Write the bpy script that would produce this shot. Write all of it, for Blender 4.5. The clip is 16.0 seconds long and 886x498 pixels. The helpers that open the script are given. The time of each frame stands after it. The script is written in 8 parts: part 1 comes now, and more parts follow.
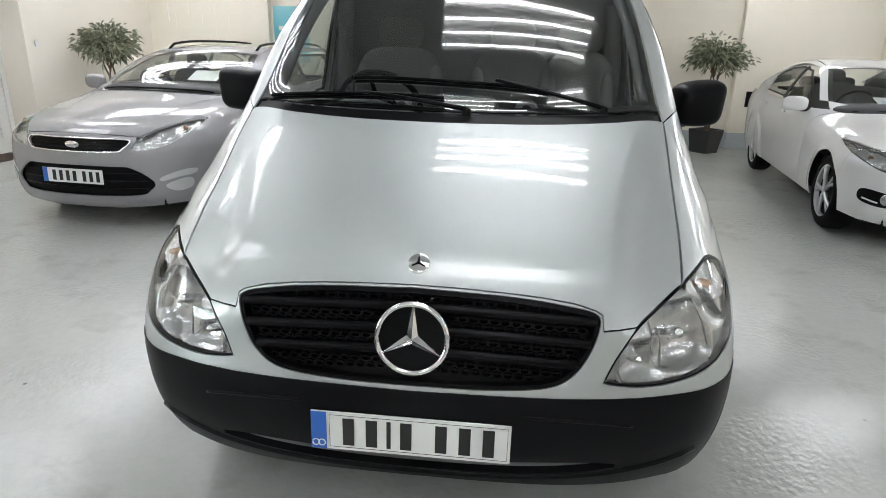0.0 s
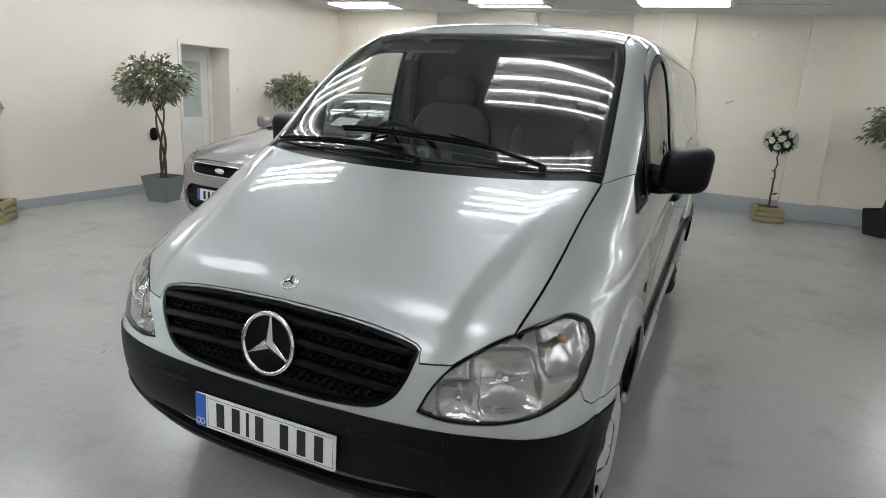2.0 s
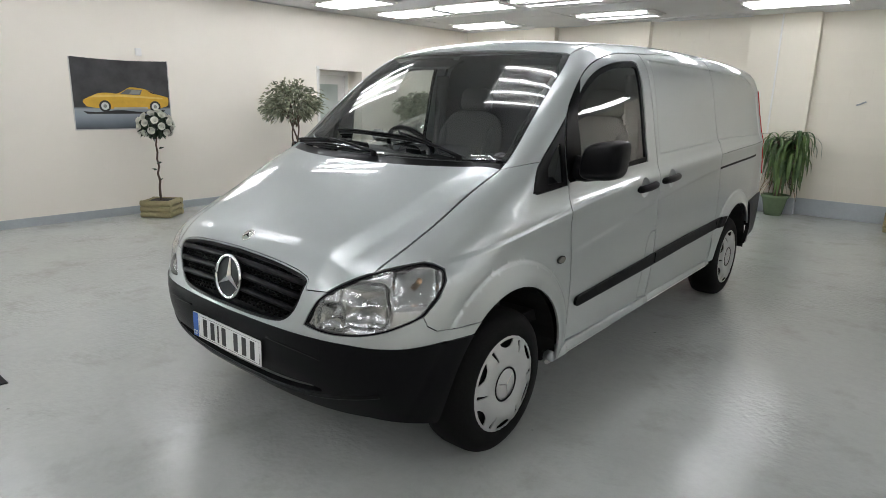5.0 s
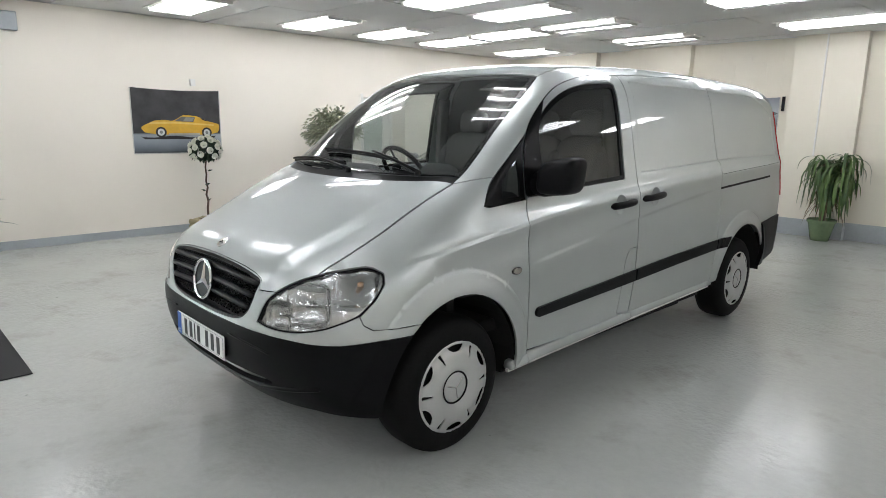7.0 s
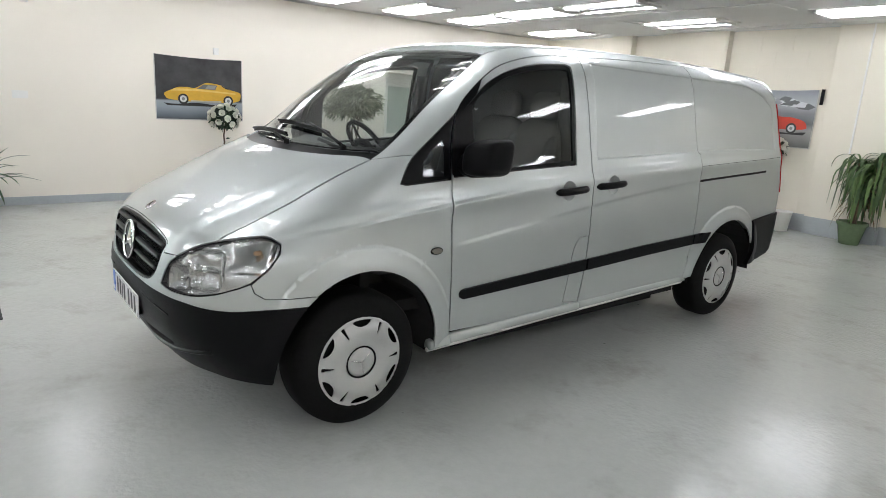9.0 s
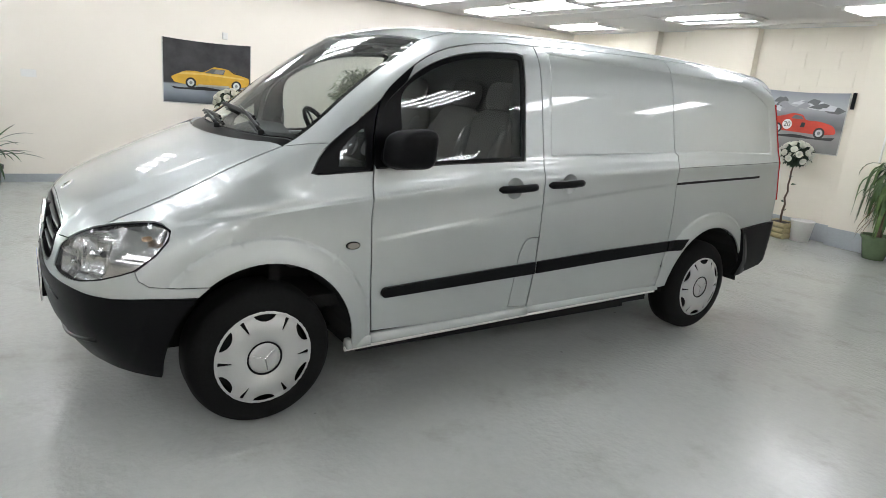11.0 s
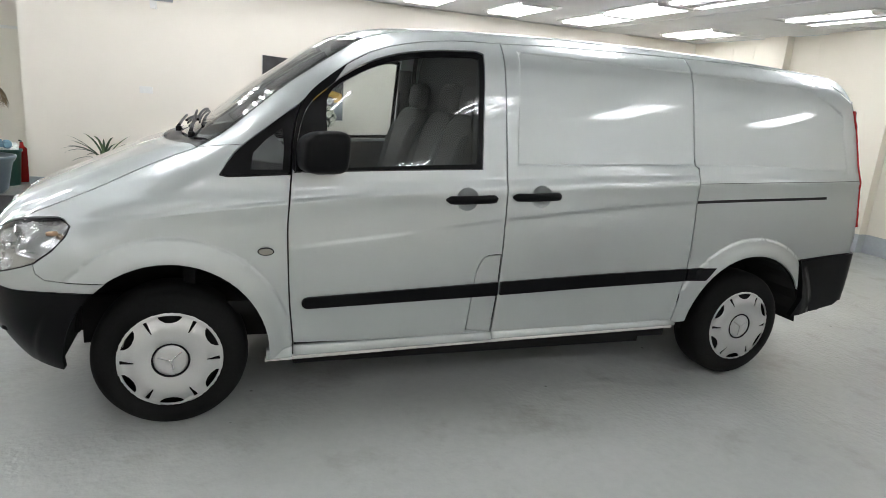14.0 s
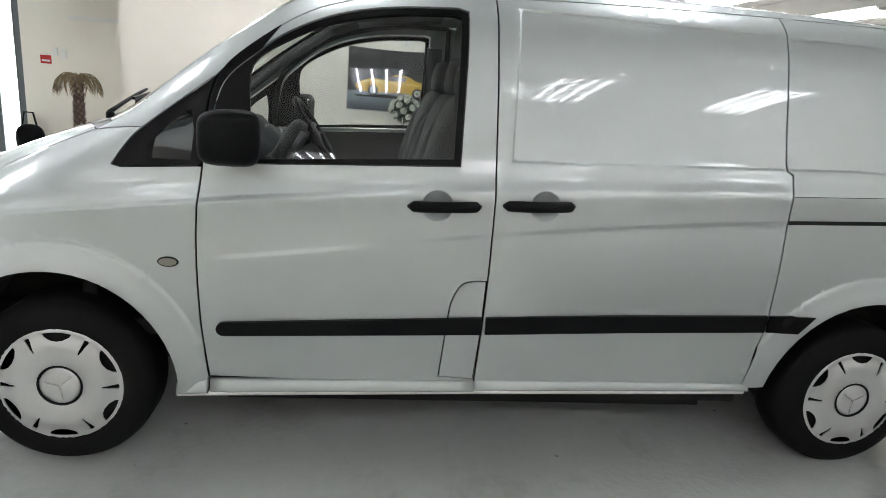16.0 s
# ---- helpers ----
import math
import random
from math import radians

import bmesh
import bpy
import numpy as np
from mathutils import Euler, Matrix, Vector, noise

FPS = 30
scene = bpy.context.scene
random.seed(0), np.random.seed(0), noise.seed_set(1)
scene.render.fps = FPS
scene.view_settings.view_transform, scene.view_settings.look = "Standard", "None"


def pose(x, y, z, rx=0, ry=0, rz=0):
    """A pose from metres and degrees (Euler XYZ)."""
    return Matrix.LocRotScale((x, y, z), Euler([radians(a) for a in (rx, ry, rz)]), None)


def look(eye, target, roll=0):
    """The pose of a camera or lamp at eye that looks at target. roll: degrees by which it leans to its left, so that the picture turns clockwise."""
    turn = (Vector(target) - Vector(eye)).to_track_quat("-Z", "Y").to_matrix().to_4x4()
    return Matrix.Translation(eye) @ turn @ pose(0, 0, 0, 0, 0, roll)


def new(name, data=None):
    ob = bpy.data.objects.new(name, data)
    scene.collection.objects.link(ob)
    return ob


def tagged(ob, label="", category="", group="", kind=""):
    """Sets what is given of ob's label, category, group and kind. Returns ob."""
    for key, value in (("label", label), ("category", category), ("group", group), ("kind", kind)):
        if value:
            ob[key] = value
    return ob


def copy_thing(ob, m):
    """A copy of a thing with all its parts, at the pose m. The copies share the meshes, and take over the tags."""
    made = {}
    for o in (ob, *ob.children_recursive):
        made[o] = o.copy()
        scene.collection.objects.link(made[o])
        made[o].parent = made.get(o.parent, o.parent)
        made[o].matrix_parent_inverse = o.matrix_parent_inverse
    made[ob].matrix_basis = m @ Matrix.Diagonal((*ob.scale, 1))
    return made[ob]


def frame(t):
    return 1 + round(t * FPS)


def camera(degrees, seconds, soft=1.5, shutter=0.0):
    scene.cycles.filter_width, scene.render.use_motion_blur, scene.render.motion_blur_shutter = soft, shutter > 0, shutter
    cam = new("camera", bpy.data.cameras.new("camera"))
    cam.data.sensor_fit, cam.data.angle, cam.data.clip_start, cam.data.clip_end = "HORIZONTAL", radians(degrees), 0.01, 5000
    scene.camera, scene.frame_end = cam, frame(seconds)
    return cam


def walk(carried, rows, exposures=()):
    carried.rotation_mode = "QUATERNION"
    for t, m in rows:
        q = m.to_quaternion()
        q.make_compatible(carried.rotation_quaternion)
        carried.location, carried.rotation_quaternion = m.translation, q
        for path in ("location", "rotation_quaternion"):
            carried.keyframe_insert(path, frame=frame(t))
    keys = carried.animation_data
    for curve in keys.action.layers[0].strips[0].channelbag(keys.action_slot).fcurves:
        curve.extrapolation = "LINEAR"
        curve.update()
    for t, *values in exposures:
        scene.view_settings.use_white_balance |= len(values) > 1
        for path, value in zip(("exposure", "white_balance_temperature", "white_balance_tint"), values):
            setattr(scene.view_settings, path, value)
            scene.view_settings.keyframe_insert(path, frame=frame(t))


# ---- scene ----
cam = camera(70.9, 16.0, 0.9)
PATH = [
    (0, (0.215, -2.159, 1.505), (0.02, -0.273, 0.868), 1.4),
    (0.5, (0.435, -2.211, 1.514), (0.11, -0.302, 1.016), 1.3),
    (1, (0.655, -2.187, 1.537), (0.171, -0.305, 1.065), 2.6),
    (1.5, (0.865, -2.146, 1.545), (0.272, -0.291, 1.088), 2.5),
    (2, (1.129, -2.113, 1.545), (0.346, -0.342, 1.046), 3.4),
    (2.1, (1.163, -2.115, 1.556), (0.361, -0.355, 1.046), 3.4),
    (2.5, (1.32, -2.088, 1.538), (0.436, -0.374, 1.009), 2.5),
    (3, (1.559, -2.1, 1.553), (0.548, -0.458, 1.021), 2.5),
    (3.5, (1.788, -2.164, 1.561), (0.744, -0.524, 1.091), 4.0),
    (4, (1.996, -2.219, 1.559), (0.877, -0.626, 1.1), 0.9),
    (4.2, (2.054, -2.213, 1.558), (0.901, -0.652, 1.076), 0.4),
    (6.3, (2.684, -1.989, 1.529), (1.338, -0.575, 1.096), 1.7),
    (6.5, (2.728, -1.991, 1.526), (1.361, -0.598, 1.091), 1.2),
    (7, (2.806, -1.907, 1.526), (1.387, -0.556, 1.129), 0.9),
    (7.5, (2.894, -1.771, 1.528), (1.445, -0.454, 1.12), 1.7),
    (8, (2.964, -1.647, 1.531), (1.472, -0.386, 1.103), 0.8),
    (8.5, (3.08, -1.526, 1.537), (1.552, -0.309, 1.107), 2.2),
    (9, (3.225, -1.406, 1.536), (1.703, -0.194, 1.071), 3.4),
    (9.5, (3.288, -1.286, 1.543), (1.758, -0.076, 1.102), 3.1),
    (10, (3.295, -1.108, 1.544), (1.744, 0.067, 1.083), 4.4),
    (10.2, (3.3, -1.042, 1.546), (1.743, 0.118, 1.064), 5.0),
    (12.3, (3.616, -0.455, 1.548), (1.906, 0.487, 1.116), 4.6),
    (12.5, (3.608, -0.371, 1.551), (1.876, 0.528, 1.113), 4.7),
    (13, (3.596, -0.186, 1.55), (1.847, 0.672, 1.094), 4.2),
    (13.5, (3.639, 0.027, 1.552), (1.861, 0.831, 1.114), 5.0),
    (14, (3.663, 0.207, 1.548), (1.841, 0.881, 1.073), 4.7),
    (14.5, (3.567, 0.379, 1.537), (1.698, 0.926, 1.081), 5.2),
    (15, (3.41, 0.594, 1.537), (1.514, 1.052, 1.093), 4.5),
    (15.5, (3.281, 0.836, 1.51), (1.38, 1.245, 1.041), 3.6),
    (16, (3.106, 1.064, 1.501), (1.19, 1.326, 0.992), 4.8),
]
walk(cam, [(t, look(eye, target, roll)) for t, eye, target, roll in PATH],
     ((0, 0.26), (1, 0.0), (3.5, -0.10), (7, 0.14), (10, 0.36), (12.5, 0.41), (16, 0.44)))
# ---- light ----
world = bpy.data.worlds.new("showroom_world")
scene.world = world
world.use_nodes = True
_sky = world.node_tree.nodes.new("ShaderNodeTexSky")
_sky.sky_type, _sky.sun_disc, _sky.sun_elevation, _sky.sun_rotation = "NISHITA", False, radians(35), radians(200)
world.node_tree.links.new(_sky.outputs["Color"], world.node_tree.nodes["Background"].inputs["Color"])
world.node_tree.nodes["Background"].inputs["Strength"].default_value = 0.1
TUBE_STRENGTH = 14.5
scene.view_settings.exposure = 0.0


# ---- materials ----
class Nodes:
    """Small helper round one node material."""

    def __init__(self, name):
        self.mat = bpy.data.materials.new(name)
        self.mat.use_nodes = True
        self.tree = self.mat.node_tree
        self.bsdf = self.tree.nodes["Principled BSDF"]
        self.coord = None

    def add(self, kind, **props):
        n = self.tree.nodes.new(kind)
        for k, v in props.items():
            if k in ("operation", "data_type", "blend_type", "feature", "noise_dimensions", "wave_type", "bands_direction", "interpolation_type"):
                setattr(n, k, v)
            else:
                n.inputs[k.replace("_", " ")].default_value = v
        return n

    def link(self, a, b):
        self.tree.links.new(a, b)

    def place(self):
        if self.coord is None:
            self.coord = self.add("ShaderNodeTexCoord").outputs["Object"]
        return self.coord

    def noise(self, scale, detail=4.0, rough=0.55, stretch=None):
        n = self.add("ShaderNodeTexNoise", Scale=scale, Detail=detail, Roughness=rough)
        src = self.place()
        if stretch:
            m = self.add("ShaderNodeMapping", Scale=stretch)
            self.link(src, m.inputs["Vector"])
            src = m.outputs["Vector"]
        self.link(src, n.inputs["Vector"])
        return n.outputs["Fac"]

    def ramp(self, fac, stops):
        r = self.add("ShaderNodeValToRGB")
        el = r.color_ramp.elements
        while len(el) < len(stops):
            el.new(0.5)
        for e, (p, c) in zip(el, stops):
            e.position = p
            e.color = c if len(c) == 4 else (*c, 1)
        self.link(fac, r.inputs["Fac"])
        return r.outputs["Color"]

    def mix(self, fac, a, b, blend="MIX"):
        m = self.add("ShaderNodeMix", data_type="RGBA", blend_type=blend)
        for sock, v in ((m.inputs[0], fac), (m.inputs[6], a), (m.inputs[7], b)):
            if hasattr(v, "is_linked"):
                self.link(v, sock)
            elif isinstance(v, (int, float)):
                sock.default_value = v
            else:
                sock.default_value = (*v, 1)
        return m.outputs[2]

    def bump(self, height, strength=0.2, distance=0.01):
        b = self.add("ShaderNodeBump", Strength=strength, Distance=distance)
        self.link(height, b.inputs["Height"])
        self.link(b.outputs["Normal"], self.bsdf.inputs["Normal"])

    def set(self, **kw):
        for k, v in kw.items():
            sock = self.bsdf.inputs[k.replace("_", " ")]
            if hasattr(v, "is_linked"):
                self.link(v, sock)
            elif isinstance(v, tuple):
                sock.default_value = (*v, 1)
            else:
                sock.default_value = v
        return self.mat


def grey(v):
    return (v, v, v)


def speckled(name, colour, spread=0.15, scale=30.0, rough=0.5, metal=0.0, bump=0.1, large=2.0, spec=0.5):
    """A plain surface with fine grain and slow unevenness."""
    n = Nodes(name)
    a, b = n.noise(scale, 5.0), n.noise(large, 3.0)
    dark = tuple(c * (1 - spread) for c in colour)
    lite = tuple(min(1.0, c * (1 + spread)) for c in colour)
    fine = n.ramp(a, [(0.3, dark), (0.7, lite)])
    slow = n.ramp(b, [(0.3, dark), (0.7, lite)])
    n.set(Base_Color=n.mix(0.5, fine, slow), Roughness=rough, Metallic=metal, Specular_IOR_Level=spec)
    if bump:
        n.bump(a, bump, 0.004)
    return n.mat


def car_paint(name, colour, metal=0.6, rough=0.3, flake=0.06):
    n = Nodes(name)
    f = n.noise(900.0, 1.0)
    s = n.noise(1.6, 3.0)
    dark = tuple(c * (1 - flake) for c in colour)
    lite = tuple(min(1, c * (1 + flake)) for c in colour)
    base = n.mix(0.35, n.ramp(f, [(0.35, dark), (0.65, lite)]), n.ramp(s, [(0.3, dark), (0.7, lite)]))
    n.set(Base_Color=base, Metallic=metal, Roughness=rough, Coat_Weight=1.0, Coat_Roughness=0.008, Coat_IOR=1.5)
    return n.mat


def glass(name, tint, alpha_weight=0.92, rough=0.0):
    """Thin pane: mostly clear, with a mirror-like skin."""
    n = Nodes(name)
    out = n.tree.nodes["Material Output"]
    t = n.add("ShaderNodeBsdfTransparent")
    t.inputs["Color"].default_value = (*tint, 1)
    g = n.add("ShaderNodeBsdfGlossy", Roughness=rough)
    g.inputs["Color"].default_value = (1, 1, 1, 1)
    lw = n.add("ShaderNodeLayerWeight", Blend=0.5)
    pw = n.add("ShaderNodeMath", operation="POWER")
    pw.inputs[1].default_value = 4.0
    n.link(lw.outputs["Facing"], pw.inputs[0])
    ad = n.add("ShaderNodeMath", operation="MULTIPLY_ADD")
    ad.inputs[1].default_value, ad.inputs[2].default_value = 0.9, 0.052
    n.link(pw.outputs[0], ad.inputs[0])
    m = n.add("ShaderNodeMixShader")
    n.link(ad.outputs[0], m.inputs["Fac"])
    n.link(t.outputs["BSDF"], m.inputs[1])
    n.link(g.outputs["BSDF"], m.inputs[2])
    n.link(m.outputs["Shader"], out.inputs["Surface"])
    return n.mat


def glow(name, colour, strength):
    n = Nodes(name)
    n.set(Base_Color=colour, Emission_Color=colour, Emission_Strength=strength, Roughness=0.4)
    return n.mat


def floor_paint():
    n = Nodes("floor_paint")
    big, mid = n.noise(0.45, 4.0), n.noise(2.1, 6.0, 0.65)
    base = n.ramp(big, [(0.32, (0.43, 0.445, 0.425)), (0.68, (0.50, 0.512, 0.492))])
    stains = n.ramp(mid, [(0.30, (0.58, 0.55, 0.49)), (0.46, (1, 1, 1)), (0.75, (1.0, 1.0, 1.0))])
    col = n.mix(0.42, base, stains, "MULTIPLY")
    mottle = n.ramp(n.noise(16.0, 8.0, 0.7), [(0.3, grey(0.88)), (0.6, grey(1.03))])
    col = n.mix(0.45, col, mottle, "MULTIPLY")
    scuffs = n.ramp(n.noise(7.0, 8.0, 0.75, (1.0, 2.6, 1.0)), [(0.25, grey(0.50)), (0.36, grey(1.0))])
    col = n.mix(0.3, col, scuffs, "MULTIPLY")
    streak = n.ramp(n.noise(3.0, 9.0, 0.8, (9.0, 0.6, 1.0)), [(0.24, grey(0.70)), (0.32, grey(1.0))])
    col = n.mix(0.25, col, streak, "MULTIPLY")
    specks = n.add("ShaderNodeTexVoronoi", Scale=3.2)
    n.link(n.place(), specks.inputs["Vector"])
    dots = n.ramp(specks.outputs["Distance"], [(0.014, grey(0.10)), (0.04, grey(1.0))])
    col = n.mix(0.7, col, dots, "MULTIPLY")
    worn = n.noise(1.3, 2.0, 0.4)
    rough = n.ramp(worn, [(0.34, grey(0.22)), (0.66, grey(0.10))])
    n.set(Base_Color=col, Roughness=n.mix(0.25, rough, n.ramp(n.noise(9.0, 6.0, 0.7), [(0.3, grey(0.10)), (0.7, grey(0.28))])), Specular_IOR_Level=0.5)
    ripple = n.add("ShaderNodeBump", Distance=0.012)
    n.link(n.mix(0.4, n.noise(34.0, 2.0, 0.45), n.noise(15.0, 3.0, 0.5)), ripple.inputs["Height"])
    n.link(n.ramp(worn, [(0.40, grey(0.07)), (0.66, grey(0.52))]), ripple.inputs["Strength"])
    n.link(ripple.outputs["Normal"], n.bsdf.inputs["Normal"])
    return n.mat


def wall_paint(name, colour, blocks=False):
    n = Nodes(name)
    slow, fine = n.noise(0.7, 4.0), n.noise(60.0, 4.0)
    dark = tuple(c * 0.95 for c in colour)
    col = n.ramp(slow, [(0.3, dark), (0.7, colour)])
    scuff = n.ramp(n.noise(5.0, 6.0, 0.7, (1, 1, 0.4)), [(0.22, grey(0.86)), (0.34, grey(1.0))])
    col = n.mix(0.5, col, scuff, "MULTIPLY")
    n.set(Base_Color=col, Roughness=0.75)
    n.bump(fine, 0.25, 0.003)
    return n.mat


FLOOR = floor_paint()
WALL = wall_paint("cream_wall_paint", (0.87, 0.82, 0.735))
WALL_B = wall_paint("cream_block_paint", (0.79, 0.745, 0.64))
BAND = speckled("grey_band_paint", (0.40, 0.43, 0.45), 0.08, 40, 0.5)
CEIL = speckled("ceiling_tile_white", (0.74, 0.74, 0.73), 0.05, 120, 0.8, bump=0.2)
CEIL_RAIL = speckled("ceiling_rail_white", (0.70, 0.70, 0.69), 0.03, 60, 0.5)
WHITE = speckled("white_gloss_paint", (0.80, 0.79, 0.76), 0.04, 40, 0.35, bump=0.03)
TUBE = glow("fluorescent_tube", (0.945, 0.957, 1.0), TUBE_STRENGTH)
TRAY = speckled("lamp_tray_white", (0.82, 0.82, 0.80), 0.03, 60, 0.35, bump=0.0)
BLACK = speckled("black_textured_plastic", (0.0052, 0.0052, 0.006), 0.25, 260, 0.40, bump=0.12, spec=0.11)
BLACK_S = speckled("black_smooth_plastic", (0.004, 0.004, 0.0045), 0.1, 120, 0.33, bump=0.03, spec=0.12)
# Near-black for liners and floors; also puts the shade of gaps into colour.
DARK = speckled("dark_cavity", (0.006, 0.006, 0.006), 0.1, 60, 0.9, bump=0.0)
RUBBER = speckled("tyre_rubber", (0.009, 0.009, 0.009), 0.25, 90, 0.65, bump=0.15, spec=0.09)
SILVER = car_paint("silver_metallic_paint", (0.485, 0.517, 0.515), 0.62, 0.43, 0.06)
CAP = speckled("silver_hubcap_paint", (0.56, 0.565, 0.56), 0.05, 200, 0.36, metal=0.6, bump=0.02)
CHROME = Nodes("chrome").set(Base_Color=(0.88, 0.88, 0.89), Metallic=1.0, Roughness=0.07)
REFLECTOR = Nodes("lamp_reflector").set(Base_Color=(0.50, 0.50, 0.50), Metallic=0.85, Roughness=0.20)
PANE = glass("window_glass", (0.82, 0.86, 0.84))
PANE_DARK = glass("tinted_window_glass", (0.74, 0.77, 0.76))
LENS = glass("headlamp_lens", (0.94, 0.95, 0.95))
AMBER = Nodes("amber_bulb").set(Base_Color=(0.55, 0.34, 0.22), Roughness=0.2)
TAIL = Nodes("red_tail_lens").set(Base_Color=(0.45, 0.02, 0.02), Roughness=0.12)
PLATE = Nodes("plate_white").set(Base_Color=(0.78, 0.78, 0.76), Roughness=0.3)
PLATE_BLUE = Nodes("plate_blue").set(Base_Color=(0.03, 0.13, 0.50), Roughness=0.3)
INK = Nodes("plate_black").set(Base_Color=(0.015, 0.015, 0.015), Roughness=0.4)


# ---- mesh helpers ----
def thing(name, label, category, group="", kind=""):
    return tagged(new(name), label, category, group, kind)


def finish(name, me, material, parent=None, label="", smooth=False):
    ob = new(name, me)
    for m in material if isinstance(material, (list, tuple)) else [material]:
        me.materials.append(m)
    if smooth:
        for p in me.polygons:
            p.use_smooth = True
    if parent:
        ob.parent = parent
    if label:
        tagged(ob, label)
    return ob


def part(name, bm, material, parent=None, label="", smooth=False):
    me = bpy.data.meshes.new(name)
    bm.to_mesh(me)
    bm.free()
    return finish(name, me, material, parent, label, smooth)


def box(bm, x0, y0, z0, x1, y1, z1, bevel=0.0, m=None):
    made = bmesh.ops.create_cube(bm, size=1.0)["verts"]
    mat = Matrix.Translation(((x0 + x1) / 2, (y0 + y1) / 2, (z0 + z1) / 2)) @ Matrix.Diagonal((x1 - x0, y1 - y0, z1 - z0, 1))
    bmesh.ops.transform(bm, matrix=mat, verts=made)
    if bevel:
        edges = list({e for v in made for e in v.link_edges})
        r = bmesh.ops.bevel(bm, geom=edges, offset=bevel, segments=2, affect="EDGES", profile=0.6)
        made = list({v for f in r["faces"] for v in f.verts} | {v for v in made if v.is_valid})
    if m is not None:
        bmesh.ops.transform(bm, matrix=m, verts=made)
    return made


def box_part(name, dims, material, parent=None, bevel=0.0, label="", m=None):
    bm = bmesh.new()
    box(bm, *dims, bevel, m)
    return part(name, bm, material, parent, label)


def spin_mesh(bm, rings, n=32, m=None, close=False):
    """A body of revolution about z from (radius, height) pairs."""
    rows = []
    for r, h in rings:
        rows.append([bm.verts.new((r * math.cos(2 * math.pi * i / n), r * math.sin(2 * math.pi * i / n), h)) for i in range(n)])
    for a, b in zip(rows, rows[1:]):
        for i in range(n):
            j = (i + 1) % n
            bm.faces.new((a[i], a[j], b[j], b[i]))
    if close:
        bm.faces.new(rows[0][::-1])
        bm.faces.new(rows[-1])
    vs = [v for r in rows for v in r]
    if m is not None:
        bmesh.ops.transform(bm, matrix=m, verts=vs)
    return vs


def tube_mesh(bm, pts, radius, n=8, closed=False, flat=1.0):
    """A round rod along points; radius a number or one for each point."""
    pts = [Vector(p) for p in pts]
    rad = radius if isinstance(radius, (list, tuple)) else [radius] * len(pts)
    rows, up = [], Vector((0.12, 0.2, 1))
    for i, p in enumerate(pts):
        a = pts[i - 1] if i or closed else p
        b = pts[(i + 1) % len(pts)] if i + 1 < len(pts) or closed else p
        d = (b - a).normalized()
        s = d.cross(up).normalized()
        u = s.cross(d)
        rows.append([bm.verts.new(p + rad[i] * (math.cos(2 * math.pi * k / n) * s + flat * math.sin(2 * math.pi * k / n) * u)) for k in range(n)])
    pairs = list(zip(rows, rows[1:])) + ([(rows[-1], rows[0])] if closed else [])
    for a, b in pairs:
        for k in range(n):
            j = (k + 1) % n
            bm.faces.new((a[k], a[j], b[j], b[k]))
    if not closed:
        bm.faces.new(rows[0][::-1])
        bm.faces.new(rows[-1])


def prism(bm, outline, depth, m=None):
    """A slab from a 2D outline in x, y; thickness along z."""
    a = [bm.verts.new((x, y, 0)) for x, y in outline]
    b = [bm.verts.new((x, y, depth)) for x, y in outline]
    bm.faces.new(a[::-1])
    bm.faces.new(b)
    for i in range(len(a)):
        j = (i + 1) % len(a)
        bm.faces.new((a[i], a[j], b[j], b[i]))
    if m is not None:
        bmesh.ops.transform(bm, matrix=m, verts=a + b)


def ring_points(r, n, start=0.0, sx=1.0, sy=1.0):
    return [(sx * r * math.cos(start + 2 * math.pi * i / n), sy * r * math.sin(start + 2 * math.pi * i / n)) for i in range(n)]


# ---- the room ----
XL, XR, YB, YF, ZC = -5.80, 7.4, 8.15, -9.0, 2.80


def wall(name, dims, material, label):
    return tagged(box_part(name, dims, material), label, "wall", kind="structure")


floor = tagged(box_part("floor", (XL - 3.0, YF - 0.2, -0.15, XR + 0.2, YB + 0.2, 0.0), FLOOR), "pale grey painted concrete floor, glossy and stained", "floor", kind="structure")
T = 0.16
DY0, DY1, DZ = 4.40, 5.31, 1.93
WEND = -2.15
wall("wall_west", (XL - 0.45, WEND, 0, XL, DY0, ZC), WALL, "smooth cream painted plaster wall")
wall("wall_west_end", (XL - 0.45, DY1, 0, XL, YB, ZC), WALL, "smooth cream painted plaster wall beside the door recess")
wall("wall_west_lintel", (XL - 0.45, DY0, DZ, XL, DY1, ZC), WALL, "cream painted plaster wall above the door recess")

wall("wall_recess_return", (XL - 1.35, WEND, 0, XL - 0.45, WEND + 0.2, ZC), WALL, "cream painted wall returning into the entrance recess")
wall("wall_north", (XL - 0.45, YB, 0, XR + T, YB + T, ZC), WALL_B, "cream painted blockwork wall with piers")
wall("wall_east", (XR, YF, 0, XR + T, YB, ZC), WALL, "plain cream painted wall")
wall("wall_south", (XL - 3.0, YF - T, 0, XR + T, YF, ZC), WALL, "plain cream painted wall")


def piers():
    for x0, x1 in ((-4.16, -3.72), (-3.06, -1.98), (-0.46, 0.43), (1.9, 2.36), (3.55, 4.1), (5.6, 6.2)):
        p = tagged(new("wall_pier"), "cream painted block pier standing proud of the wall", "pier", "piers along the back wall", kind="structure")
        bm = bmesh.new()
        box(bm, x0, YB - 0.13, 0, x1, YB, ZC, 0.004)
        part("pier_body", bm, WALL_B, p)
        box_part("painted_band", (x0 - 0.003, YB - 0.134, 0, x1 + 0.003, YB, 0.24), BAND, p)


piers()


